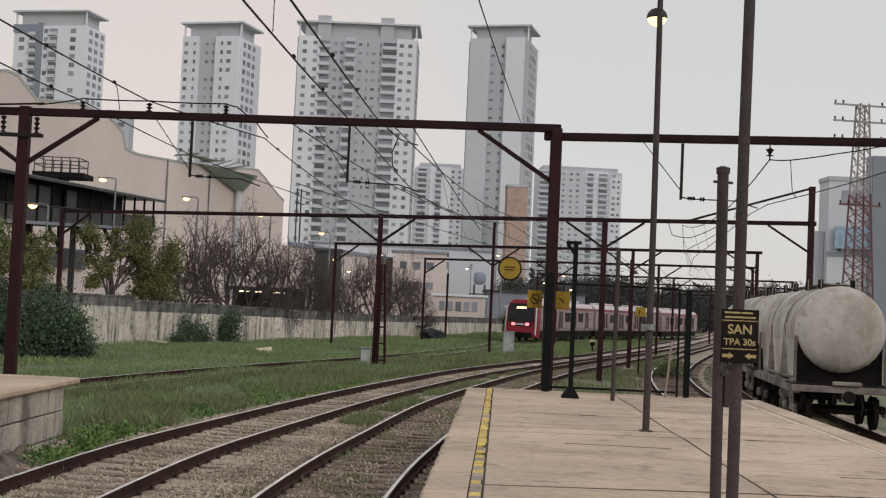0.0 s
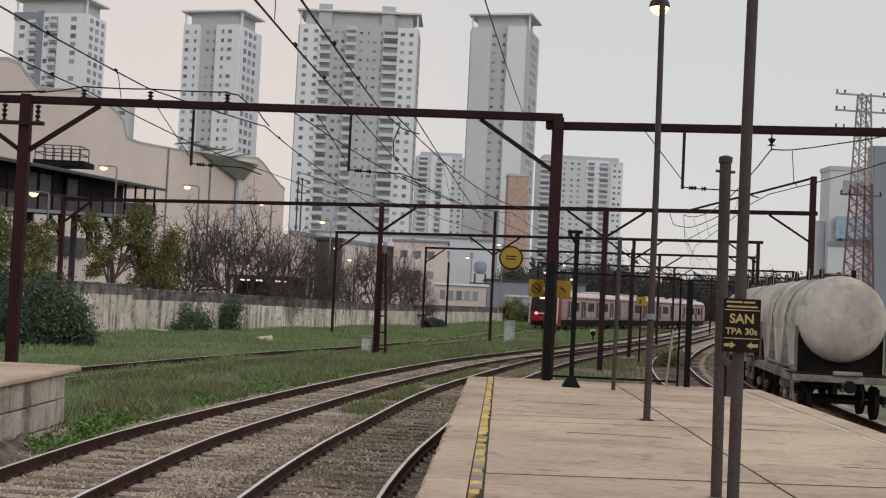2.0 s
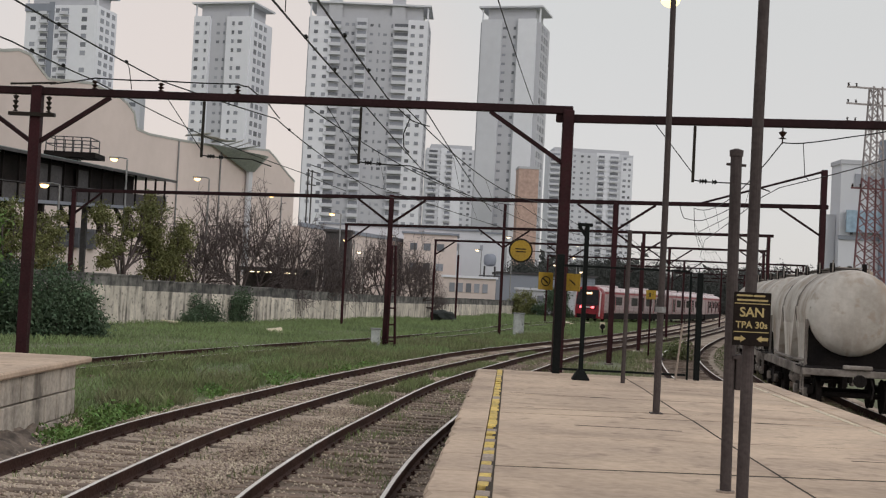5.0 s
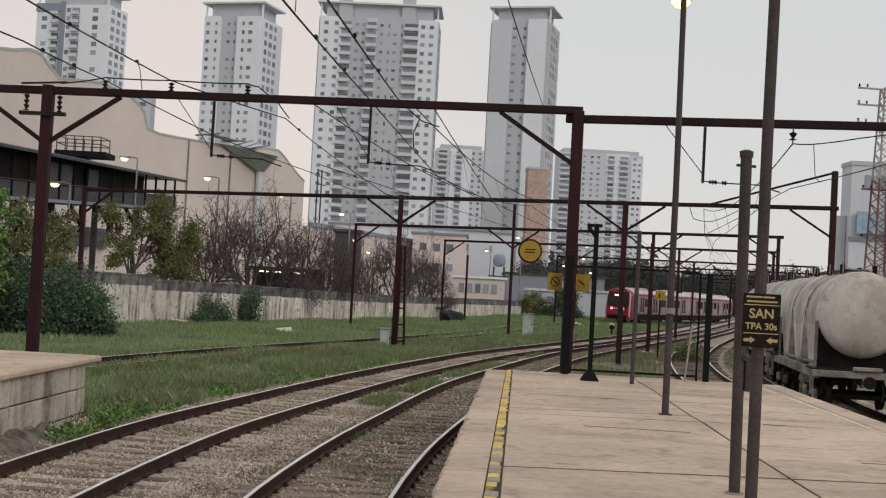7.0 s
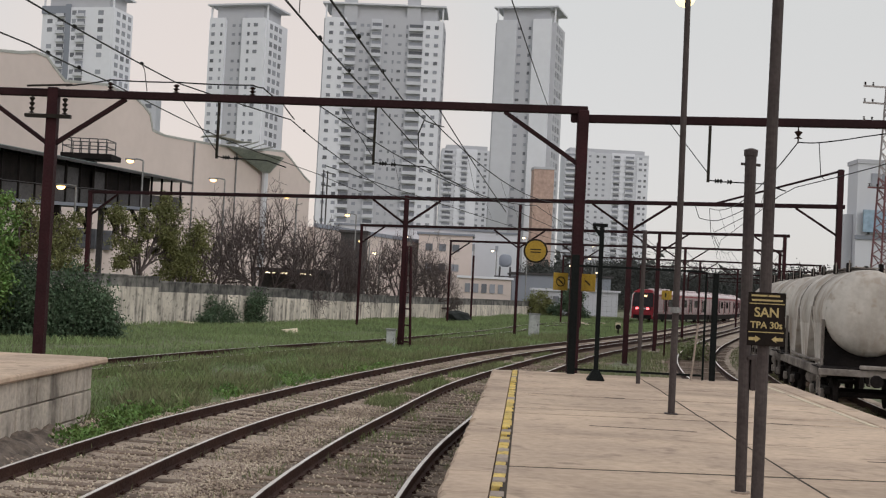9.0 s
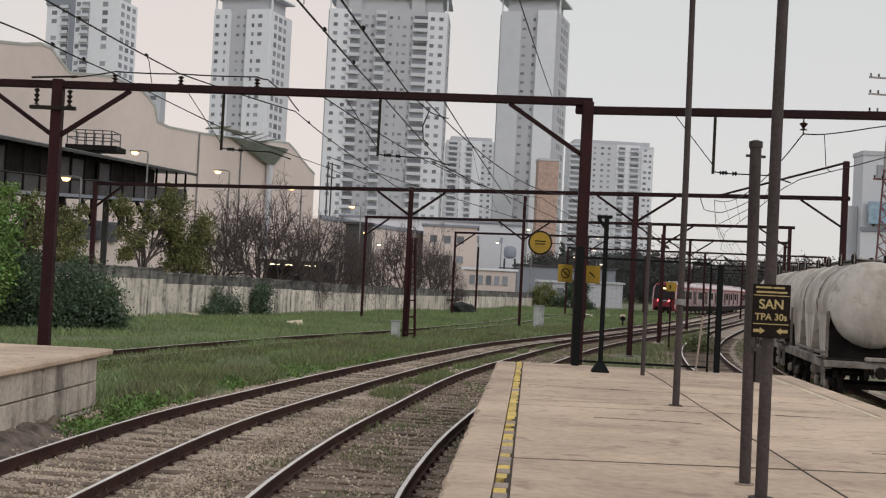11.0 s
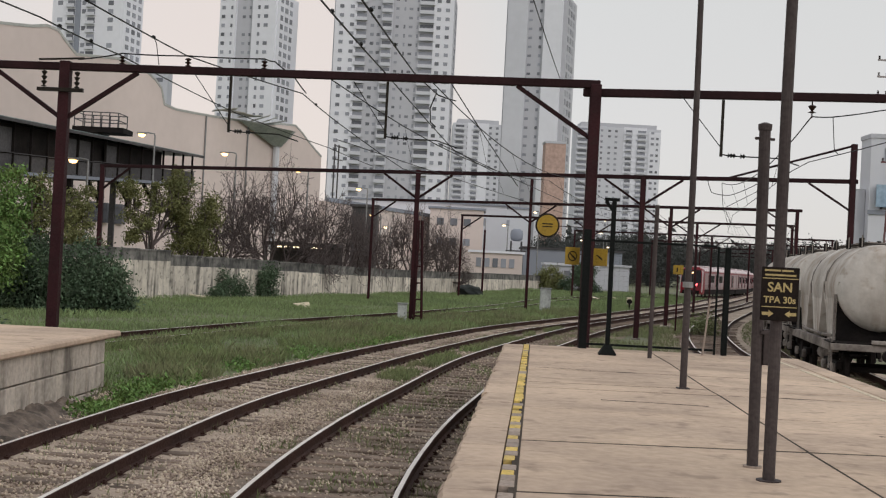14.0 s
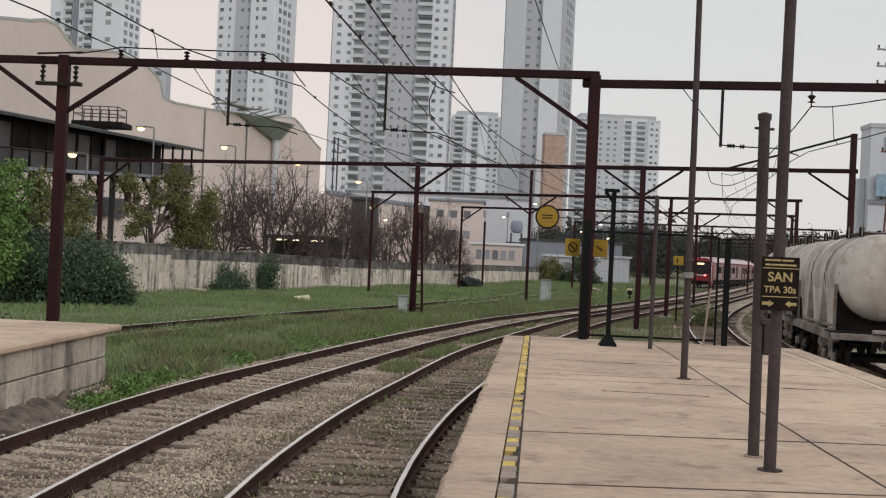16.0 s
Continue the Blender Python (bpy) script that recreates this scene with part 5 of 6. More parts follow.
part("wall", box(-3.1, 3.1, 0, 7, -0.5, 40.6), M["brick_pink"], t_pink)
part("cap", box(-3.3, 3.3, -0.2, 7.2, 40.6, 41.3), M["tower_grey"], t_pink)
t_small = thing("apartment_tower", pose(-115, 430, 0, 0, 0, 4), "narrow pale tower half hidden behind the factory", "apartment tower", "apartment towers")
part("wall", box(-4.0, 4.0, 0, 9, -0.5, 66), M["tower_mid"], t_small)
for i in range(16):
    share("window", pane_mesh(2.2, 1.4), t_small, pose(1.2, -0.01, 64 - i * 2.9))


# ---------------------------------------------------------------- poles, signs and fence on the platform
def build_lamp_pole():
    lp = thing("lamp_post", pose(2.95, 17.5, 1.0), "slender grey lamp post with glowing dome lamp", "lamp post")
    part("pole", tube([(0, 0, 0), (0.0, 0, 3.2), (-0.03, 0, 7.6)], 0.05, 12, None, 0.038), M["pole_grey"], lp)
    part("base_plate", box(-0.085, 0.085, -0.085, 0.085, 0, 0.02, 0.005), M["pole_grey"], lp)
    part("collar", lathe([(0.075, 1.42), (0.075, 1.5)], 12), M["galv"], lp)
    g = Vector((-0.03, 0.17, 5.9))
    hood = part("hood", lathe([(0.145, -0.02), (0.15, 0.0), (0.135, 0.06), (0.09, 0.11), (0.04, 0.13)], 18, None, "Z", g), M["pole_grey"], lp, "dark metal hood")
    smooth(hood)
    smooth(part("diffuser", lathe([(0.03, -0.125), (0.09, -0.10), (0.13, -0.05), (0.14, -0.02)], 18, None, "Z", g), M["lamp_warm"], lp, "glowing warm glass bowl"))
    part("arm", tube([(0, 0, 5.95), (0, 0.1, 5.97), g + Vector((0, 0, 0.05))], 0.02, 6), M["pole_grey"], lp)


def build_stop_sign():
    sp = thing("sign_post", pose(2.39, 10.57, 1.0), "stout dark grey sign post with cross pin near its top", "sign post")
    part("pole", tube([(0, 0, 0), (-0.03, 0, 2.87)], 0.048, 14), M["pole_grey"], sp)
    part("cap", lathe([(0.058, 2.85), (0.06, 2.9), (0.02, 2.915)], 14, None, "Z", (-0.03, 0, 0)), M["pole_grey"], sp)
    part("cross_pin", tube([(-0.11, 0, 2.78), (0.055, 0, 2.775)], 0.012, 6), M["pole_grey"], sp)
    part("base_stain", lathe([(0.08, 0), (0.08, 0.02)], 14), M["worn_tile"], sp)
    tp = thing("tall_pole", pose(2.37, 9.9, 1.0), "tall grey steel pole rising beside a sign post", "pole")
    part("pole", tube([(0, 0, 0), (0.0, 0, 3.0), (0.03, 0, 8.0)], 0.049, 14, None, 0.042), M["pole_grey"], tp)
    part("base_flange", lathe([(0.1, 0), (0.1, 0.015)], 14), M["pole_grey"], tp)
    sg = thing("stop_sign", pose(2.37, 9.83, 2.483) @ Matrix.Scale(0.895, 4), "dark brown stop sign with gold lettering and arrows", "sign")
    part("plate", box(-0.165, 0.165, -0.006, 0.006, -0.235, 0.235, 0.004), M["sign_face"], sg)
    up = Matrix.Rotation(math.pi / 2, 4, "X")
    f = lambda x, z: Matrix.Translation((x, -0.0075, z)) @ up
    words("SAN", 0.115, sg, f(0.0, 0.055), M["sign_gold"])
    words("TPA 30s", 0.082, sg, f(0.0, -0.055), M["sign_gold"])
    bm = bmesh.new()
    for x, z, w in ((-0.07, 0.205, 0.14), (0.06, 0.205, 0.10), (0.0, 0.165, 0.27)):
        box(x - w / 2, x + w / 2, -0.0085, -0.006, z - 0.008, z + 0.008, 0, bm)
    ob = part("small_writing", bm, M["sign_gold"], sg)
    for z in (0.135, -0.115):
        part("divider", box(-0.155, 0.155, -0.0085, -0.006, z - 0.004, z + 0.004), M["sign_gold"], sg)
    for s in (-1, 1):
        bm = bmesh.new()
        pts = [(-0.05, -0.014), (0.008, -0.014), (0.008, -0.03), (0.052, 0), (0.008, 0.03), (0.008, 0.014), (-0.05, 0.014)]
        rings = [[bm.verts.new((-s * x + s * 0.1, yy, -0.175 + z)) for x, z in pts] for yy in (-0.0085, -0.006)]
        for k in range(len(pts)):
            k2 = (k + 1) % len(pts)
            bm.faces.new((rings[0][k], rings[0][k2], rings[1][k2], rings[1][k]))
        bm.faces.new(rings[0])
        bm.faces.new(rings[1][::-1])
        bmesh.ops.recalc_face_normals(bm, faces=bm.faces)
        part("arrow", bm, M["sign_gold"], sg)
    ob = thing("junction_box", pose(2.455, 10.57, 2.03), "narrow dark steel box fixed to a sign post", "box")
    part("case", box(-0.03, 0.03, -0.05, 0.04, -0.16, 0.14, 0.006), M["pole_grey"], ob)
    part("bracket", box(-0.06, 0.02, -0.06, -0.045, 0.1, 0.13), M["pole_grey"], ob)


def build_end_fence():
    po = thing("flanged_post", pose(2.53, 23.65, 1.0), "black steel post on a flared foot", "post")
    part("post", box(-0.042, 0.042, -0.042, 0.042, 0.1, 2.92, 0.008), M["post_black"], po)
    bm = bmesh.new()
    lo = [bm.verts.new((x, y, 0)) for x, y in ((-0.16, -0.14), (0.16, -0.14), (0.16, 0.14), (-0.16, 0.14))]
    mi = [bm.verts.new((x, y, 0.03)) for x, y in ((-0.16, -0.14), (0.16, -0.14), (0.16, 0.14), (-0.16, 0.14))]
    hi = [bm.verts.new((x, y, 0.2)) for x, y in ((-0.06, -0.06), (0.06, -0.06), (0.06, 0.06), (-0.06, 0.06))]
    for r0, r1 in ((lo, mi), (mi, hi)):
        for k in range(4):
            bm.faces.new((r0[k], r0[(k + 1) % 4], r1[(k + 1) % 4], r1[k]))
    bm.faces.new(lo[::-1])
    bm.faces.new(hi)
    part("flared_foot", bm, M["post_black"], po)
    part("top_bracket", bar((-0.16, 0, 2.92), (0.0, 0, 2.72), 0.06, 0.06), M["post_black"], po)
    part("top_plate", box(-0.18, 0.1, -0.06, 0.06, 2.92, 2.98, 0.005), M["post_black"], po)
    gp = thing("galvanised_post", pose(3.3, 23.4, 1.0), "plain grey-green tubular post at the platform end", "post")
    part("post", tube([(0, 0, 0), (0.01, 0, 2.85)], 0.042, 10), M["pole_grey"], gp)
    part("cap", lathe([(0.047, 2.85), (0.03, 2.88)], 10, None, "Z", (0.01, 0, 0)), M["pole_grey"], gp)
    fe = thing("end_fence", None, "dark green steel fence panel closing the platform end", "fence")
    for x, z1, w in ((2.2, 3.42, 0.075), (4.86, 3.2, 0.02), (5.05, 3.18, 0.055)):
        part("post", box(x - w, x + w, 25.3 - w, 25.3 + w, 1.0, z1, 0.008), M["post_black"], fe)
    for z in (1.1, 3.2):
        part("rail", box(2.22, 4.83, 25.28, 25.32, z - 0.022, z + 0.022), M["post_black"], fe)
    bm = bmesh.new()
    for i in range(27):
        x = 2.3 + i * 0.095
        bar((x, 25.3, 1.12), (x, 25.3, 3.18), 0.0018, 0.0018, bm)
    for i in range(20):
        bar((2.23, 25.3, 1.2 + i * 0.1), (4.82, 25.3, 1.2 + i * 0.1), 0.0018, 0.0018, bm)
    ob = part("wire_mesh", bm, M["wire"], fe, "fine wire mesh")
    ob["kind"] = "stuff"
    br = thing("marker_rod", pose(4.62, 25.1, 1.0), "leaning dull rod propped against the fence", "rod")
    part("rod", tube([(-0.03, 0, 0), (0.1, 0.14, 1.15)], 0.02, 6), M["worn_tile"], br)


def build_signs():
    ds = thing("disc_sign", pose(1.48, 27.2, 3.52), "round yellow disc sign with black rim", "sign")
    part("rim", lathe([(0.24, -0.02), (0.265, -0.015), (0.265, 0.015), (0.24, 0.02)], 28, None, "Y"), M["sign_black"], ds, "black rim")
    part("face", lathe([(0.228, -0.028), (0.228, -0.01)], 28, None, "Y"), M["sign_yellow"], ds, "yellow face")
    bm = box(-0.12, 0.12, -0.032, -0.027, 0.02, 0.045)
    box(-0.11, 0.11, -0.032, -0.027, -0.04, -0.015, 0, bm)
    part("small_writing", bm, M["sign_black"], ds)
    part("bracket", tube([(0.2, 0.03, 0.0), (0.95, 0.2, 0.0)], 0.009, 6), M["beam"], ds, "thin bracket to the mast")
    for x0, rot, lab in ((2.05, 18, "yellow warning plate with a black pictogram"), (2.64, -14, "yellow warning plate fixed to the mast")):
        pl = thing("warning_plate", pose(x0, 27.12, 2.88, 0, 0, rot), lab, "sign", "yellow plates on the mast")
        part("plate", box(-0.17, 0.17, -0.008, 0.008, -0.19, 0.19, 0.004), M["sign_yellow"], pl)
        bm = bmesh.new()
        for k in range(14):
            a, b = 2 * math.pi * k / 14, 2 * math.pi * (k + 1) / 14
            if rot > 0:
                bar((0.1 * math.cos(a), -0.01, 0.1 * math.sin(a)), (0.1 * math.cos(b), -0.01, 0.1 * math.sin(b)), 0.006, 0.022, bm)
        bar((-0.06, -0.01, 0.05), (0.06, -0.01, -0.05), 0.006, 0.03, bm)
        part("pictogram", bm, M["sign_black"], pl)
        part("strap", bar((0.0, 0.02, 0.05), (0.3 if rot > 0 else -0.3, 0.18, 0.05), 0.03, 0.02), M["beam"], pl)
    pl = thing("warning_plate", pose(9.62, 59.8, 2.82), "small yellow plate with black mark on a post", "sign")
    part("plate", box(-0.24, 0.24, -0.01, 0.01, -0.22, 0.22, 0.005), M["sign_yellow"], pl)
    part("mark", bar((-0.05, -0.014, 0.1), (-0.05, -0.014, -0.1), 0.07, 0.006), M["sign_black"], pl)
    part("post", box(-0.04, 0.04, 0.015, 0.08, -3.1, 0.25), M["mast"], pl, "oxide-red post")
    po = thing("signal_post", pose(9.75, 63.9, -0.3), "lone dark steel post beside the rails", "post")
    part("post", box(-0.09, 0.09, -0.09, 0.09, 0, 5.8, 0.01), M["mast"], po)
    part("foot", box(-0.25, 0.25, -0.25, 0.25, 0, 0.25, 0.03), M["block"], po)
    po = thing("signal_post", pose(0.57, 115.0, -0.3), "lone dark steel post in the grass", "post")
    part("post", box(-0.1, 0.1, -0.1, 0.1, 0, 6.1, 0.01), M["mast"], po)
    ds = thing("dwarf_signal", pose(11.6, 94.0, -0.25), "small black dwarf signal with white back plate", "signal")
    part("post", box(-0.05, 0.05, -0.05, 0.05, 0, 0.5), M["under"], ds)
    part("head", lathe([(0.16, 0), (0.2, 0.05), (0.2, 0.2), (0.14, 0.26)], 12, None, "Y", (0, -0.1, 0.62)), M["under"], ds)
    part("back_plate", box(-0.2, 0.2, 0.16, 0.18, 0.4, 0.95), M["white_line"], ds)
    for x, y, w, h, lab in ((4.45, 79.5, 0.33, 1.5, "tall pale relay cabinet standing in grass"), (-3.3, 56.6, 0.2, 0.85, "small grey-green cabinet beside a ladder mast")):
        cb = thing("relay_cabinet", pose(x, y, -0.25), lab, "cabinet")
        part("plinth", box(-w - 0.04, w + 0.04, -w - 0.04, w + 0.04, 0, 0.1), M["block"], cb)
        part("body", box(-w, w, -w, w, 0.1, h, 0.015), M["cabinet"], cb)
        part("door", box(-w * 0.88, w * 0.88, -w - 0.012, -w, 0.18, h - 0.1, 0.004), M["cabinet"], cb)
        part("roof", box(-w - 0.05, w + 0.05, -w - 0.05, w + 0.05, h, h + 0.06, 0.01), M["galv"], cb, "pale lid")
        part("handle", box(w * 0.6, w * 0.68, -w - 0.03, -w - 0.012, h * 0.5, h * 0.6), M["under"], cb)
    # a dumped tarpaulin bundle in the grass
    bm = bmesh.new()
    bmesh.ops.create_icosphere(bm, subdivisions=3, radius=1.0)
    for v in bm.verts:
        k = 1 + 0.28 * noise.noise(v.co * 1.7)
        v.co = Vector((v.co.x * 1.15 * k, v.co.y * 0.8 * k, max(-0.35, v.co.z * 0.62 * k - 0.22 * v.co.x)))
    ob = link("tarpaulin", bm, M["rubbish"])
    ob.matrix_world = pose(-0.4, 106, 0.15)
    tagged(ob, "dark tarpaulin bundle dumped in the grass", "bundle")
    for x, y, r in ((-15.6, 69.5, 0), (-9.2, 66, 30), (11.5, 118, 10), (13.6, 121, 40)):
        bm = bmesh.new()
        box(-0.45, 0.45, -0.25, 0.25, 0.0, 0.08, 0.02, bm)
        for v in bm.verts:
            v.co.z += 0.25 * noise.noise(v.co * 2 + Vector((x, y, 0))) + 0.06
        ob = link("litter_sheet", bm, M["white_line"])
        ob.matrix_world = pose(x, y, -0.16, 8, 5, r)
        tagged(ob, "crumpled pale sheet lying in the grass", "litter", "litter sheets")


build_lamp_pole()
build_stop_sign()
build_end_fence()
build_signs()


# ---------------------------------------------------------------- street lamps
def build_street_lamp(x, y, z, arm=-0.9, glowm="lamp_glow", r=0.2, label="tall street lamp with glowing sodium head"):
    sl = thing("street_lamp", pose(x - arm, y, -0.3), label, "street lamp", "street lamps")
    part("pole", tube([(0, 0, 0), (0, 0, z + 0.35)], 0.1, 8, None, 0.06), M["galv"], sl)
    part("arm", tube([(0, 0, z + 0.4), (arm * 0.5, 0, z + 0.48), (arm, 0, z + 0.44)], 0.045, 6), M["galv"], sl)
    part("hood", box(arm - 0.32, arm + 0.32, -0.16, 0.16, z + 0.36, z + 0.5, 0.04), M["galv"], sl)
    bm = lathe([(0.05, -r * 0.75), (r * 0.7, -r * 0.6), (r, -r * 0.15), (r, 0.0)], 12, None, "Z", (arm, 0, z + 0.36))
    smooth(part("lamp_bowl", bm, M[glowm], sl, "glowing lamp bowl"))


for x, y, z in ((-23.25, 84, 10.2), (-19.6, 94, 9.95), (-16.0, 108, 9.9), (-23.9, 72, 7.4), (-12.3, 125, 9.5), (-11.2, 130, 7.1)):
    build_street_lamp(x, y, z, r=0.26)
for x, y, z in ((0.3, 180, 8.9), (-4.7, 180, 10.6), (-3.8, 180, 8.6), (3.6, 180, 8.4), (8.0, 180, 10.5), (0.9, 172, 2.3), (24.1, 240, 12.2), (19.8, 240, 8.2), (25.0, 240, 7.1), (23.3, 238, 9.7), (-7.5, 150, 8.6), (-10.5, 140, 6.2)):
    build_street_lamp(x, y, z, -0.6, "white_glow", 0.24, "distant street lamp with small warm light")


# ---------------------------------------------------------------- low buildings, right-hand buildings, pylon
def build_block(name, label, category, x0, x1, y0, y1, h, face, windows=(), roof="tower_dark", kind=""):
    ob = thing(name, None, label, category, "low buildings", kind)
    part("wall", box(x0, x1, y0, y1, -0.5, h), M[face], ob)
    part("roof", box(x0 - 0.3, x1 + 0.3, y0 - 0.3, y1 + 0.3, h, h + 0.3), M[roof], ob)
    for x, z, w, hh in windows:
        share("window", pane_mesh(w, hh), ob, pose(x, y0 - 0.01, z))
    return ob


build_block("low_building", "grey flat-roofed workshop beyond the wall", "building", -22, 4.5, 205, 220, 12.3, "tower_mid", [(-19 + 3.2 * i, 9.6, 1.8, 1.2) for i in range(7)])
build_block("low_building", "cream rendered block with small windows", "building", -7.0, 0.6, 176, 186, 10.2, "factory", [(-5.5 + 1.9 * i, z, 1.0, 1.0) for i in range(3) for z in (8.4, 5.6)])
build_block("low_building", "plain white rendered block with grey roof", "building", 1.0, 9.3, 230, 244, 13.2, "tower_mid", [(2.4, 10.5, 1.2, 1), (5.0, 10.5, 1.2, 1)])
build_block("low_building", "low cream shed with pale window band", "building", -1.0, 6.0, 166, 172, 4.2, "factory", [(0.2 + 1.1 * i, 2.9, 0.7, 1.2) for i in range(5)], "tower_white")
build_block("low_building", "dark grey flat-roofed warehouse", "building", 7.0, 22.0, 190, 204, 5.4, "tower_dark", [], "gallery")
build_block("low_building", "small white shed with dark roof", "building", 8.8, 15.5, 160, 166, 3.0, "tower_grey", [(10 + 1.6 * i, 1.9, 0.8, 0.9) for i in range(3)], "tower_mid")
build_block("low_building", "small pale shed beside the line", "building", 17.0, 21.5, 176, 181, 3.2, "tower_grey", [], "tower_grey")
build_block("low_building", "dark brown chimney-like block between the trees", "building", -15.4, -12.4, 150, 153, 8.8, "gallery", [], "gallery")
tk = thing("water_tank", pose(5.2, 170, 0), "round grey tank on a steel stand", "tank")
smooth(part("drum", lathe([(0.4, -0.85), (0.8, -0.6), (0.88, 0), (0.8, 0.6), (0.4, 0.85)], 18, None, "Z", (0, 0, 6.85)), M["tower_dark"], tk))
for k in range(4):
    part("leg", bar(((-0.8, 0.8)[k % 2], (-0.8, 0.8)[k // 2], -0.3), ((-0.7, 0.7)[k % 2], (-0.7, 0.7)[k // 2], 6.0), 0.15), M["gallery"], tk)
part("platform", box(-1.4, 1.4, -1.4, 1.4, 4.6, 4.75), M["gallery"], tk)

rb = thing("office_block", None, "blue-grey office block with a blue billboard", "building")
part("wall", box(36.5, 40.6, 118, 121, -0.5, 16.4), M["tower_mid"], rb)
part("roof", box(36.4, 40.7, 117.9, 121.1, 16.4, 16.8), M["tower_grey"], rb)
part("wing", box(40.3, 60, 117, 119, -0.5, 18.8), M["tower_dark"], rb, "slate blue wing")
for x in (38.2, 39.2):
    share("window", pane_mesh(0.8, 1.2), rb, pose(x, 117.99, 14.9))
part("billboard", box(37.0, 40.4, 117.4, 117.6, 9.9, 12.0), M["board"], rb, "blue billboard")
for x in (37.6, 39.8):
    part("billboard_post", box(x - 0.08, x + 0.08, 117.6, 117.98, 9.7, 12.0), M["gallery"], rb)
part("lower_band", box(36.4, 40.7, 117.85, 117.99, 9.2, 9.6), M["tower_dark"], rb)
part("stair_block", box(35.6, 36.45, 119, 120, -0.5, 11.6), M["tower_grey"], rb)


def build_pylon():
    py = thing("lattice_pylon", pose(30.1, 90, 0, 0, 0, 8), "red and white lattice pylon with three cross-arms", "pylon")
    H = 18.8

    def half(z):
        return 0.95 - 0.62 * z / H
    for lo_, hi_, mname in ((-0.3, 12.2, "pylon"), (12.2, H, "pylon_white")):
        for sx in (-1, 1):
            for sy in (-1, 1):
                part("leg", bar((sx * half(lo_), sy * half(lo_), lo_), (sx * half(hi_), sy * half(hi_), hi_), 0.11), M[mname], py)
        z = max(lo_, 0)
        k = 0
        while z < hi_ - 0.4:
            z2 = min(z + 0.95, hi_)
            a, b = half(z), half(z2)
            bm = bmesh.new()
            for sy in (-1, 1):
                s = 1 if k % 2 else -1
                bar((-s * a, sy * a, z), (s * b, sy * b, z2), 0.06, 0.06, bm)
                bar((s * a, sy * a, z), (-s * b, sy * b, z2), 0.06, 0.06, bm)
                bar((-s * sy * a, -a, z), (-s * sy * b, b, z2), 0.06, 0.06, bm)
            part("lattice", bm, M[mname], py)
            z, k = z2, k + 1
    for z, w in ((18.7, 2.2), (17.5, 2.2), (16.2, 2.2), (11.4, 1.6)):
        part("cross_arm", box(-w, w, -0.06, 0.06, z - 0.06, z + 0.06), M["pylon_white"] if z > 12 else M["pylon"], py)
        bm = bmesh.new()
        for x in (-w + 0.1, -w + 0.7, w - 0.7, w - 0.1):
            insulator(bm, (x, 0, z + 0.06), 3, 0.1, "Z", 0.1)
        part("arm_insulator", bm, M["insul"], py)


build_pylon()


# ---------------------------------------------------------------- trees and shrubs
def leaf_cloud(rnd, centres, per, size, spread):
    v, f = [], []
    for c, r in centres:
        for _ in range(per):
            p = Vector((rnd.gauss(0, 1), rnd.gauss(0, 1), rnd.gauss(0, 0.8))) * r * spread + c
            n = Vector((rnd.uniform(-1, 1), rnd.uniform(-1, 1), rnd.uniform(-0.2, 1))).normalized()
            a = n.orthogonal().normalized()
            a.rotate(Matrix.Rotation(rnd.uniform(0, 6.28), 3, n))
            b = n.cross(a)
            s = size * rnd.uniform(0.6, 1.4)
            i = len(v)
            v += [p - a * s, p + b * s * 0.45, p + a * s, p - b * s * 0.45]
            f.append((i, i + 1, i + 2, i + 3))
    return v, f


def grow_tree(x, y, top, width, fork, seed, leaf="", label="", orders=5, r0=0.17, wide_at=0.5):
    """A tree fitted to its height and spread: forking limbs thinning to twigs, and leaf clumps on the outer twigs if it is in leaf."""
    rnd = random.Random(seed)
    tr = thing("tree", pose(x, y, -0.3), label, "tree", "trees behind the wall")
    segs, tips = [], []

    def shoot(p, d, length, r, order):
        pts, q, dd = [p], p.copy(), d.copy()
        for _ in range(2):
            dd = (dd + Vector((rnd.uniform(-1, 1), rnd.uniform(-1, 1), rnd.uniform(-0.5, 0.5))) * 0.24).normalized()
            q = q + dd * length / 2
            pts.append(q.copy())
        segs.append((pts, r, r * 0.66, order))
        if order >= orders:
            tips.append((q, order))
            return
        if order >= orders - 1:
            tips.append((q, order))
        for k in range(6 if order == 0 else rnd.choice((2, 3, 3) if leaf or order > 3 else (3, 3, 4))):
            side = dd.orthogonal().normalized()
            side.rotate(Matrix.Rotation(rnd.uniform(0, 2 * math.pi) if order else (k + rnd.uniform(-0.3, 0.3)) * 1.2566, 3, dd))
            tilt = rnd.uniform(0.55, 1.15) if order == 0 else rnd.uniform(0.3, 1.0) if order < 3 else rnd.uniform(0.5, 1.4)
            nd = dd * math.cos(tilt) + side * math.sin(tilt)
            nd.z = max(nd.z, -0.12 if order < 3 else -0.45) + 0.02
            shoot(pts[-1] if rnd.random() < 0.65 else pts[1], nd.normalized(), length * rnd.uniform(0.62, 0.9) if order else (1 - fork) * 3.4 * rnd.uniform(0.75, 1.1), r * 0.62, order + 1)
    shoot(Vector((0, 0, 0)), Vector((rnd.uniform(-0.08, 0.08), rnd.uniform(-0.08, 0.08), 1)).normalized(), fork * 10, r0, 0)
    ends = [p for pts, *_ in segs for p in pts]
    kx = width / 2 / sorted(math.hypot(p.x, p.y) for p in ends)[int(len(ends) * 0.9)]
    kz = top / sorted(p.z for p in ends)[int(len(ends) * 0.985)]

    def fit(p):
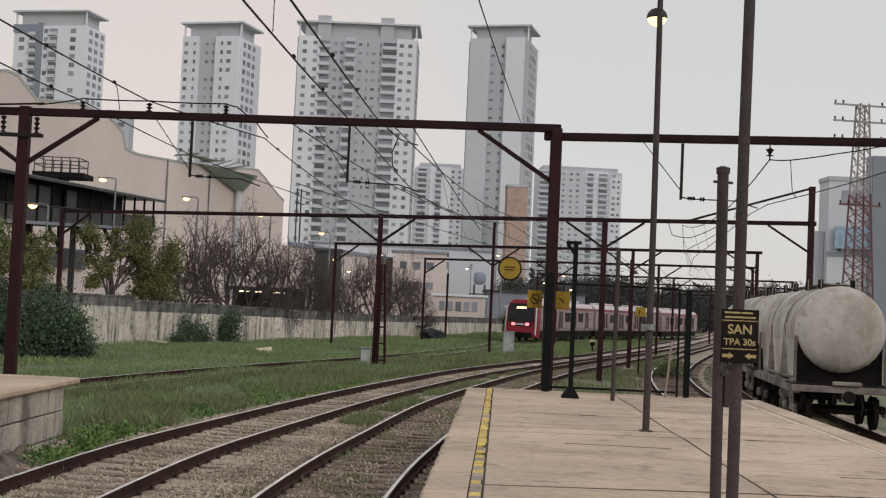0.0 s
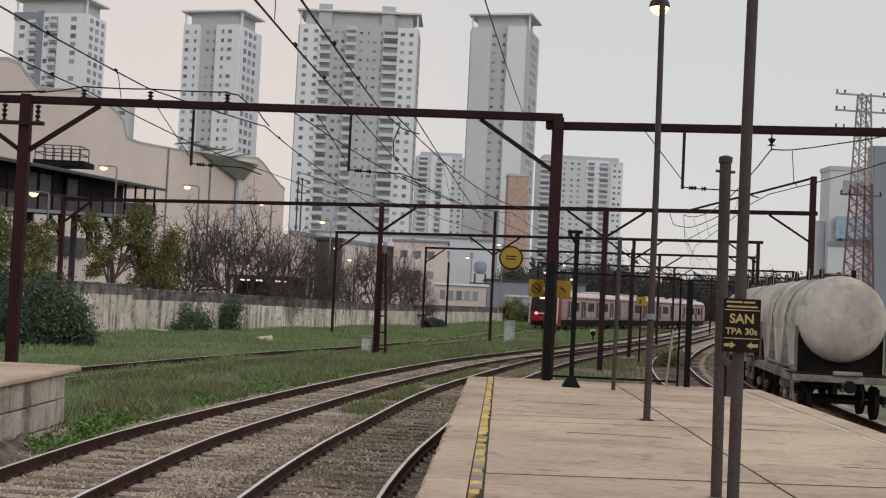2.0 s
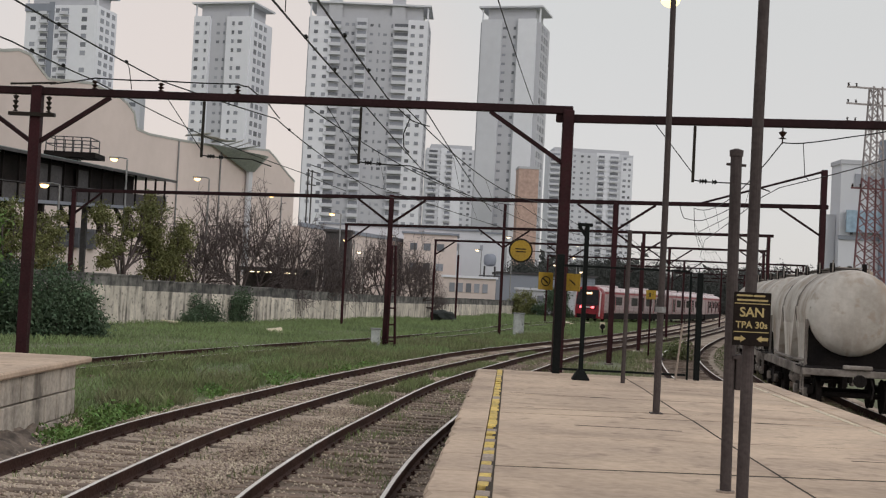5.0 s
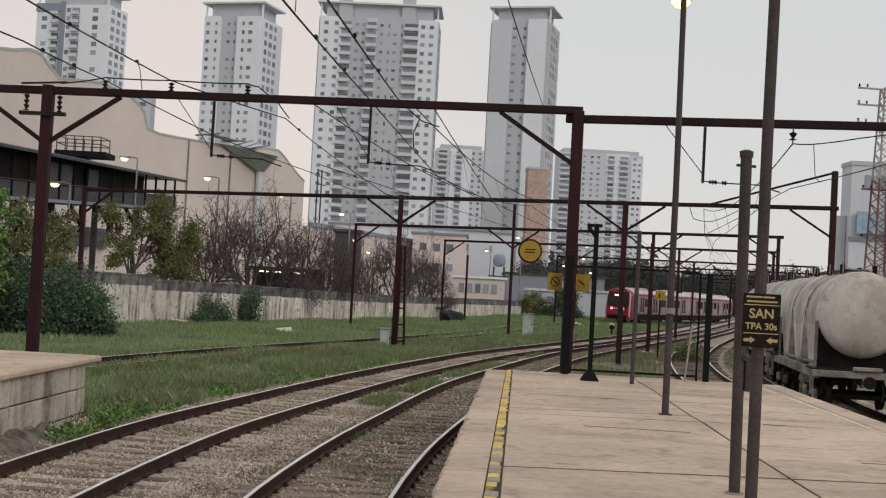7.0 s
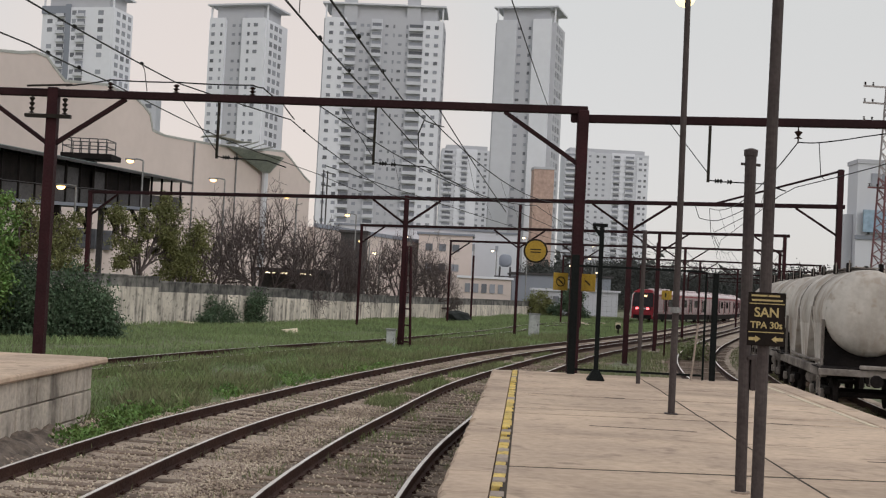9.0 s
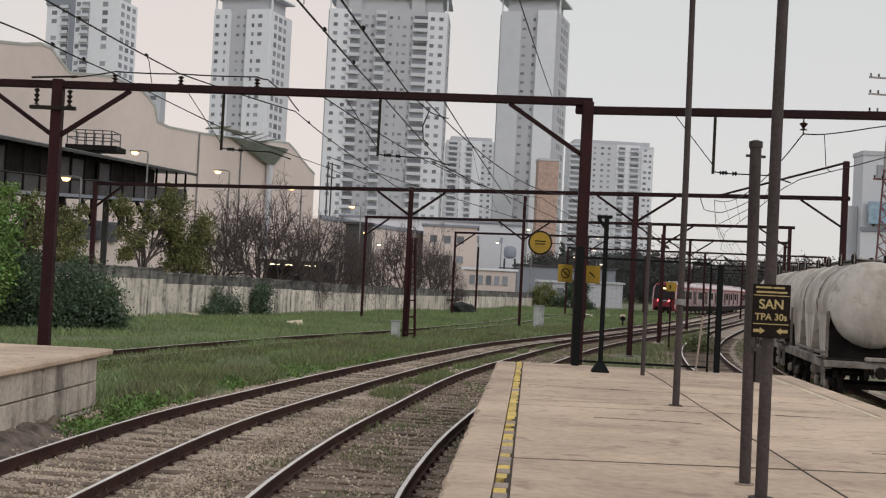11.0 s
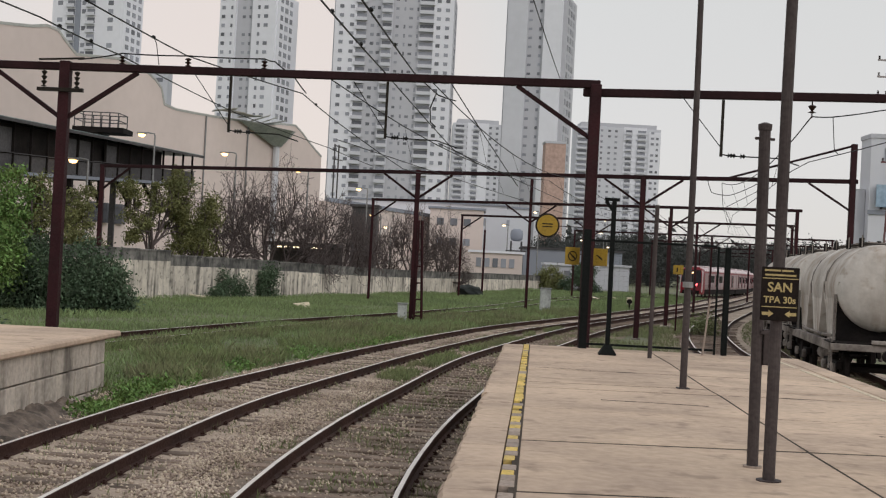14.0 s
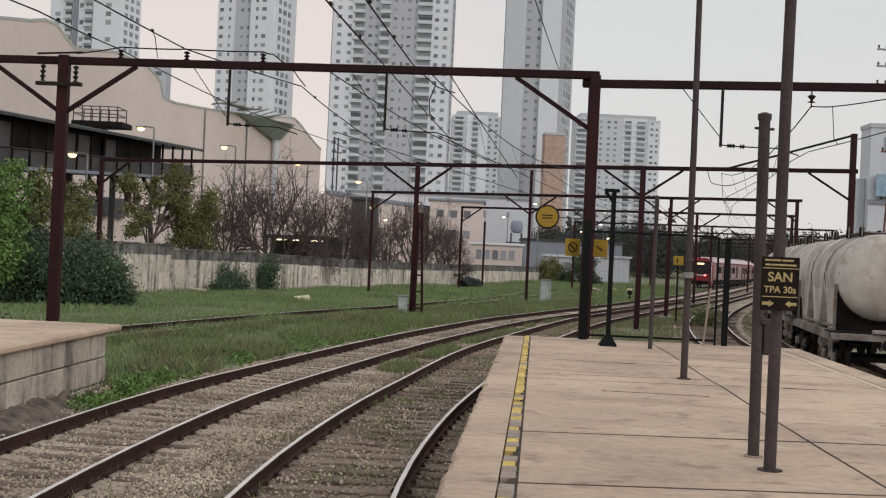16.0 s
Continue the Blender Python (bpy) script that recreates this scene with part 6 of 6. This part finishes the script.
        return Vector((p.x * kx, p.y * kx, p.z * kz))
    v, f = [], []
    for pts, ra, rb, order in segs:
        n = 6 if order < 2 else 3
        base = len(v)
        for i, p in enumerate(pts):
            p = fit(p)
            r = max(ra + (rb - ra) * i / 2, 0.011)
            d = (fit(pts[min(i + 1, 2)]) - fit(pts[max(i - 1, 0)])).normalized()
            u = d.orthogonal().normalized()
            w = d.cross(u)
            v += [p + (u * math.cos(6.2832 * k / n) + w * math.sin(6.2832 * k / n)) * r for k in range(n)]
        for i in range(2):
            for k in range(n):
                f.append((base + i * n + k, base + i * n + (k + 1) % n, base + (i + 1) * n + (k + 1) % n, base + (i + 1) * n + k))
    raw("trunk", v, f, M["bark"], tr, "dark trunk, limbs and fine twigs")
    if leaf:
        cs = [(fit(p), rnd.uniform(0.5, 1.4)) for p, order in tips if rnd.random() < 0.4]
        lv, lf = leaf_cloud(rnd, cs, max(20, 15000 // max(len(cs), 1)), 0.085, 0.3)
        raw("crown", lv, lf, M[leaf], tr, "uneven leafy crown")
    return tr


grow_tree(-21.2, 80, 7.5, 4.6, 0.26, 21, "leaf", "bushy olive-green tree behind the boundary wall", 4)
grow_tree(-18.2, 81, 5.9, 3.6, 0.3, 22, "leaf", "small green tree with open crown behind the wall", 4, 0.12)
grow_tree(-23.2, 66, 5.9, 4.4, 0.3, 24, "leaf", "olive green tree beside the conveyor gallery", 4)
grow_tree(-26.8, 66, 6.4, 4.6, 0.3, 26, "leaf_bright", "fresh green tree beside the conveyor gallery", 4)
grow_tree(-19.9, 50, 5.0, 2.8, 0.2, 27, "leaf_bright", "fresh green young tree at the field's edge", 4, 0.09)
for k, (tx, ty, th, tw) in enumerate(((-17.0, 86, 8.0, 7.6), (-14.6, 88, 8.3, 8.2), (-11.9, 91, 7.2, 6.8), (-10.0, 95, 6.4, 5.6))):
    grow_tree(tx, ty, th, tw, 0.2, 40 + k, "", "bare spreading tree behind the boundary wall", 6, 0.2)
for k, (tx, ty, th, tw) in enumerate(((-8.6, 113, 6.8, 6.4), (-6.2, 114, 7.4, 7.0), (-3.6, 117, 6.8, 6.4))):
    grow_tree(tx, ty, th, tw, 0.2, 60 + k, "", "bare dark tree with dense twigs", 6, 0.18)


def build_bush(x, y, r, h, seed, leaf, n, label, size=0.11):
    rnd = random.Random(seed)
    bu = thing("bush", pose(x, y, -0.3), label, "bush", "bushes")
    bm = bmesh.new()
    cs = []
    for _ in range(n):
        a, q = rnd.uniform(0, 6.28), math.sqrt(rnd.random())
        hh = h * (1 - 0.55 * q ** 2) * rnd.uniform(0.12, 1.0)
        c = Vector((math.cos(a) * q * r, math.sin(a) * q * r * 0.8, hh))
        cs.append((c, 1.0))
        tube([(c.x * 0.2, c.y * 0.2, 0), (c.x * 0.7, c.y * 0.7, hh * 0.6), c], 0.03, 3, bm, 0.01, caps=False)
    ob = part("stem", bm, M["bark"], bu, "brown stems")
    ob["kind"] = "stuff"
    v, f = leaf_cloud(rnd, cs, 150, size * 0.6, 0.3)
    raw("foliage", v, f, M[leaf], bu, "dense dark foliage")


build_bush(-16.1, 50.5, 1.75, 3.0, 5, "leaf_dark", 130, "large dark green bush at the field's edge", 0.13)
build_bush(-18.6, 51.5, 1.9, 3.1, 6, "leaf_dark", 120, "large dark green bush beside a mast", 0.13)
build_bush(-21.4, 50, 2.2, 3.6, 7, "leaf_dark", 100, "tall green bush beyond the side platform", 0.13)
build_bush(-12.6, 30, 0.6, 2.6, 8, "leaf_dark", 16, "narrow dark shrub behind a mast", 0.1)
build_bush(-13.2, 78.6, 0.5, 2.5, 9, "leaf_dark", 26, "dark ivy clump climbing the wall", 0.12)
build_bush(-15.0, 72.3, 0.3, 0.5, 10, "leaf_dark", 9, "low green shrub at the wall's foot", 0.11)
build_bush(-15.0, 74.0, 0.3, 2.4, 11, "leaf_dark", 14, "thin dark creeper on the wall", 0.1)
build_bush(-14.4, 75.5, 0.35, 1.6, 12, "leaf_dark", 14, "thin dark creeper on the wall", 0.1)
build_bush(12.5, 150, 2.2, 4.2, 13, "leaf_dark", 50, "dark shrub in front of a low shed", 0.2)
build_bush(8.8, 152, 1.8, 3.4, 14, "leaf", 40, "green shrub in front of a low shed", 0.2)
build_bush(10.7, 58.8, 0.5, 0.9, 15, "weeds", 14, "low weed bush between two tracks", 0.1)


def build_woods():
    rnd = random.Random(77)
    cs = []
    for _ in range(1000):
        x, y = rnd.uniform(14, 95), rnd.uniform(250, 330)
        top = 8.6 + 3.0 * noise.noise((x * 0.05, 0, 2)) + (1.5 if 28 < x < 50 else 0)
        cs.append((Vector((x, y, rnd.random() ** 0.75 * top)), 1.0))
    v, f = leaf_cloud(rnd, cs, 200, 0.24, 1.1)
    tagged(raw("distant_woods", v, f, M["leaf_far"]), "dark hazy belt of trees beyond the railway", "woods", kind="stuff")
    cs = []
    for _ in range(420):
        x, y = rnd.uniform(-260, 420), rnd.uniform(480, 620)
        cs.append((Vector((x, y, rnd.uniform(1, 15 + 6 * noise.noise((x * 0.02, 0, 5))))), 1.0))
    v, f = leaf_cloud(rnd, cs, 26, 1.8, 3.0)
    tagged(raw("distant_woods", v, f, M["leaf_far"]), "far hazy tree belt under the towers", "woods", kind="stuff")


build_woods()

sh = thing("yard_shelter", None, "low dark yard shelter with bright strip lights", "shelter")
part("roof", box(-17.2, -11.2, 99, 103, 3.35, 3.6), M["gallery"], sh)
part("back_wall", box(-17.2, -11.2, 102.8, 103, -0.3, 3.35), M["gallery"], sh)
for x in (-17.0, -14.2, -11.4):
    part("post", box(x - 0.08, x + 0.08, 99.1, 99.26, -0.3, 3.35), M["gallery"], sh)
for x in (-15.8, -14.6, -12.9):
    part("strip_light", box(x - 0.45, x + 0.45, 99.3, 99.45, 3.16, 3.26), M["white_glow"], sh, "bright strip light")


# ---------------------------------------------------------------- grass, weeds and loose stones
def blades(name, spots, material, label, hmin, hmax, wide):
    """Grass as single bent blades on given spots (x, y, z, scale)."""
    rng = np.random.default_rng(9)
    n = len(spots)
    p = np.array(spots)
    a = rng.uniform(0, 2 * np.pi, n)
    h = rng.uniform(hmin, hmax, n) * p[:, 3]
    w = wide * rng.uniform(0.6, 1.4, n) * np.sqrt(p[:, 3])
    ax, ay = np.cos(a), np.sin(a)
    lx, ly = rng.normal(0, 0.28, n) * h, rng.normal(0, 0.28, n) * h
    v = np.zeros((n, 4, 3))
    v[:, 0] = np.stack([p[:, 0] - ax * w, p[:, 1] - ay * w, p[:, 2]], 1)
    v[:, 1] = np.stack([p[:, 0] + ax * w, p[:, 1] + ay * w, p[:, 2]], 1)
    v[:, 2] = np.stack([p[:, 0] + ax * w * 0.7 + lx * 0.4, p[:, 1] + ay * w * 0.7 + ly * 0.4, p[:, 2] + h * 0.6], 1)
    v[:, 3] = np.stack([p[:, 0] + lx, p[:, 1] + ly, p[:, 2] + h], 1)
    me = bpy.data.meshes.new(name)
    idx = np.arange(n * 4).reshape(n, 4)
    faces = np.concatenate([idx[:, [0, 1, 2]], idx[:, [0, 2, 3]]])
    me.vertices.add(n * 4)
    me.vertices.foreach_set("co", v.reshape(-1))
    me.loops.add(len(faces) * 3)
    me.loops.foreach_set("vertex_index", faces.reshape(-1).astype(np.int32))
    me.polygons.add(len(faces))
    me.polygons.foreach_set("loop_start", (np.arange(len(faces)) * 3).astype(np.int32))
    me.update(calc_edges=True)
    me.materials.append(material)
    return tagged(new(name, me), label, "grass", kind="stuff")


def plant():
    rng = random.Random(31)
    field, tall, weeds = [], [], []
    while len(field) < 210000:
        y = 20 + 135 * rng.random() ** 1.6
        lo, hi = WALL(max(y, 24)) + 0.2, TRACKS["two"](y) - 1.45
        x = lo + (hi - lo) * rng.random()
        if x < -6.2 and y < 23.6:
            continue
        if x / y < -0.42:
            continue
        d3 = abs(x - TRACKS["three"](y))
        k = noise.noise((x * 0.25, y * 0.18, 1.0))
        sc = (0.75 + 0.6 * k) * ((0.5 if x < TRACKS["three"](y) - 0.9 else 0.95) if d3 < 1.7 else 1.0)
        if abs(x - TRACKS["three"](y) + 0.83) < 0.06 and y > 24:
            continue
        if hi - x < 0.7:
            if rng.random() < 0.5 + noise.noise((x, y * 0.5, 6.0)):
                continue
            sc *= 0.6
        field.append((x, y, -0.24, max(sc, 0.25) * (1 + y / 160)))
    blades("field_grass", field, M["grass"], "rough green grass covering the field", 0.10, 0.27, 0.011)
    while len(tall) < 26000:
        y = 22 + 60 * rng.random()
        x = TRACKS["three"](y) + rng.uniform(1.6, 8.5)
        if x > TRACKS["two"](y) - 1.9 or abs(abs(x - TRACKS["three"](y)) - 0.83) < 0.1:
            continue
        if noise.noise((x * 0.4, y * 0.3, 4.0)) < 0.0:
            continue
        tall.append((x, y, -0.24, rng.uniform(0.6, 1.15)))
    for _ in range(16000):
        y = rng.uniform(23, 66)
        p, _h = along("three", y, 0.83 + rng.uniform(-0.1, 0.45))
        tall.append((p.x, p.y, -0.24, rng.uniform(0.6, 1.0)))
    blades("tall_grass", tall, M["weeds"], "taller seeding grass along the siding", 0.18, 0.42, 0.009)
    for y0, y1, f0, f1, n, cut in ((24, 62, "two", "one", 26000, -0.05), (42, 75, "one", "four", 12000, -0.2)):
        made = 0
        while made < n:
            y = rng.uniform(y0, y1)
            a, b = TRACKS[f0](y) + 1.25, TRACKS[f1](y) - 1.25
            x = rng.uniform(a, b) if b > a else (a + b) / 2 + rng.uniform(-0.3, 0.3)
            made += 1
            if noise.noise((x * 0.55, y * 0.28, 7.0)) < cut:
                continue
            weeds.append((x, y, -0.2, rng.uniform(0.4, 1.1)))
    for nm, n in (("one", 26000), ("two", 9000)):
        for _ in range(n):
            y = rng.uniform(13, 60)
            x = TRACKS[nm](y) + rng.uniform(-1.5, 1.5)
            if noise.noise((x * 1.1, y * 0.7, 12.0)) < 0.05:
                continue
            weeds.append((x, y, -0.2, rng.uniform(0.25, 0.7)))
    for _ in range(16000):
        y = rng.uniform(24, 110)
        x = TRACKS["four"](y) + rng.uniform(1.6, 3.2)
        weeds.append((x, y, -0.24, rng.uniform(0.4, 0.9)))
    blades("track_weeds", weeds, M["weeds"], "dull weeds growing through the ballast", 0.06, 0.26, 0.009)


plant()


def scatter_stones():
    rng = np.random.default_rng(17)
    base = np.array([(1, 0, 0), (-1, 0, 0), (0, 1, 0), (0, -1, 0), (0, 0, 1), (0, 0, -1)], float)
    tri = np.array([(0, 2, 4), (2, 1, 4), (1, 3, 4), (3, 0, 4), (2, 0, 5), (1, 2, 5), (3, 1, 5), (0, 3, 5)])
    n = 90000
    y = 11 + 46 * rng.random(n) ** 1.7
    pick = rng.random(n)
    x = np.array([TRACKS["two"](yy) for yy in y]) + rng.uniform(-1.75, 2.3, n)
    x1 = np.array([TRACKS["one"](yy) for yy in y]) + rng.uniform(-2.2, 1.55, n)
    x = np.where(pick < 0.5, x, x1)
    bank = rng.random(n) < 0.05
    x, y = np.where(bank, rng.uniform(-6.6, -5.75, n), x), np.where(bank, rng.uniform(9, 23, n), y)
    keep = np.ones(n, bool)
    for i in range(n):
        for nm in ("one", "two"):
            d = abs(x[i] - TRACKS[nm](y[i]))
            if abs(d - 0.835) < 0.1:
                keep[i] = False
        d = x[i] - TRACKS["one"](y[i])
        d2 = x[i] - TRACKS["two"](y[i])
        if (abs(d) < 1.3 and (i * 7919) % 10 < 7) or (abs(d2) < 1.25 and (i * 7919) % 10 < 5):
            keep[i] = False
    x, y, bank = x[keep], y[keep], bank[keep]
    n = len(x)
    r = rng.uniform(0.014, 0.036, n)
    z = -0.185 + rng.uniform(-0.015, 0.02, n) + np.where(bank, 0.14 * np.exp(-((x + 6.59) / 0.35) ** 2) - 0.02, 0)
    v = base[None] * r[:, None, None] * rng.uniform(0.55, 1.3, (n, 6, 1))
    a = rng.uniform(0, 6.28, n)
    c, s = np.cos(a), np.sin(a)
    vx, vy = v[:, :, 0] * c[:, None] - v[:, :, 1] * s[:, None], v[:, :, 0] * s[:, None] + v[:, :, 1] * c[:, None]
    v = np.stack([vx + x[:, None], vy + y[:, None], v[:, :, 2] * 0.8 + z[:, None]], 2)
    faces = (tri[None] + (np.arange(n) * 6)[:, None, None]).reshape(-1, 3)
    me = bpy.data.meshes.new("ballast_stones")
    me.vertices.add(n * 6)
    me.vertices.foreach_set("co", v.reshape(-1))
    me.loops.add(len(faces) * 3)
    me.loops.foreach_set("vertex_index", faces.reshape(-1).astype(np.int32))
    me.polygons.add(len(faces))
    me.polygons.foreach_set("loop_start", (np.arange(len(faces)) * 3).astype(np.int32))
    me.update(calc_edges=True)
    me.materials.append(M["stone"])
    tagged(new("ballast_stones", me), "loose crushed stones between rails and sleepers", "stones", kind="stuff")


scatter_stones()


def broad_weeds():
    """Low broad-leaved plants at the end of the side platform and along the gravel."""
    rnd = random.Random(52)
    spots = [(rnd.uniform(-6.6, -6.0), rnd.uniform(19.5, 25.0)) for _ in range(80)]
    spots += [(TRACKS["two"](y) - rnd.uniform(1.5, 2.6), y) for y in (rnd.uniform(25, 44) for _ in range(40))]
    cs = [(Vector((x, y, -0.13)), rnd.uniform(0.5, 1.2)) for x, y in spots if x > -6.5 or y > 23.4]
    v, f = leaf_cloud(rnd, cs, 60, 0.045, 0.11)
    tagged(raw("broad_weeds", v, f, M["leaf_bright"]), "fresh green broad-leaved weeds on the gravel's edge", "weeds", kind="stuff")


broad_weeds()


# ---------------------------------------------------------------- motion
def motions():
    run = [(0, 48.3), (2, 57.2), (4, 66.0), (6.5, 75.2), (8, 80.3), (9, 83.3), (11.5, 89.9), (13.5, 95.1), (16, 100.6)]
    for i, car in enumerate(CARS):
        rows = []
        for t, s in run:
            mid = s + CAR / 2 + i * (CAR + GAP)
            rows.append((t, on_track(mid - 7.6, mid + 7.6)))
        walk(car, rows)


motions()
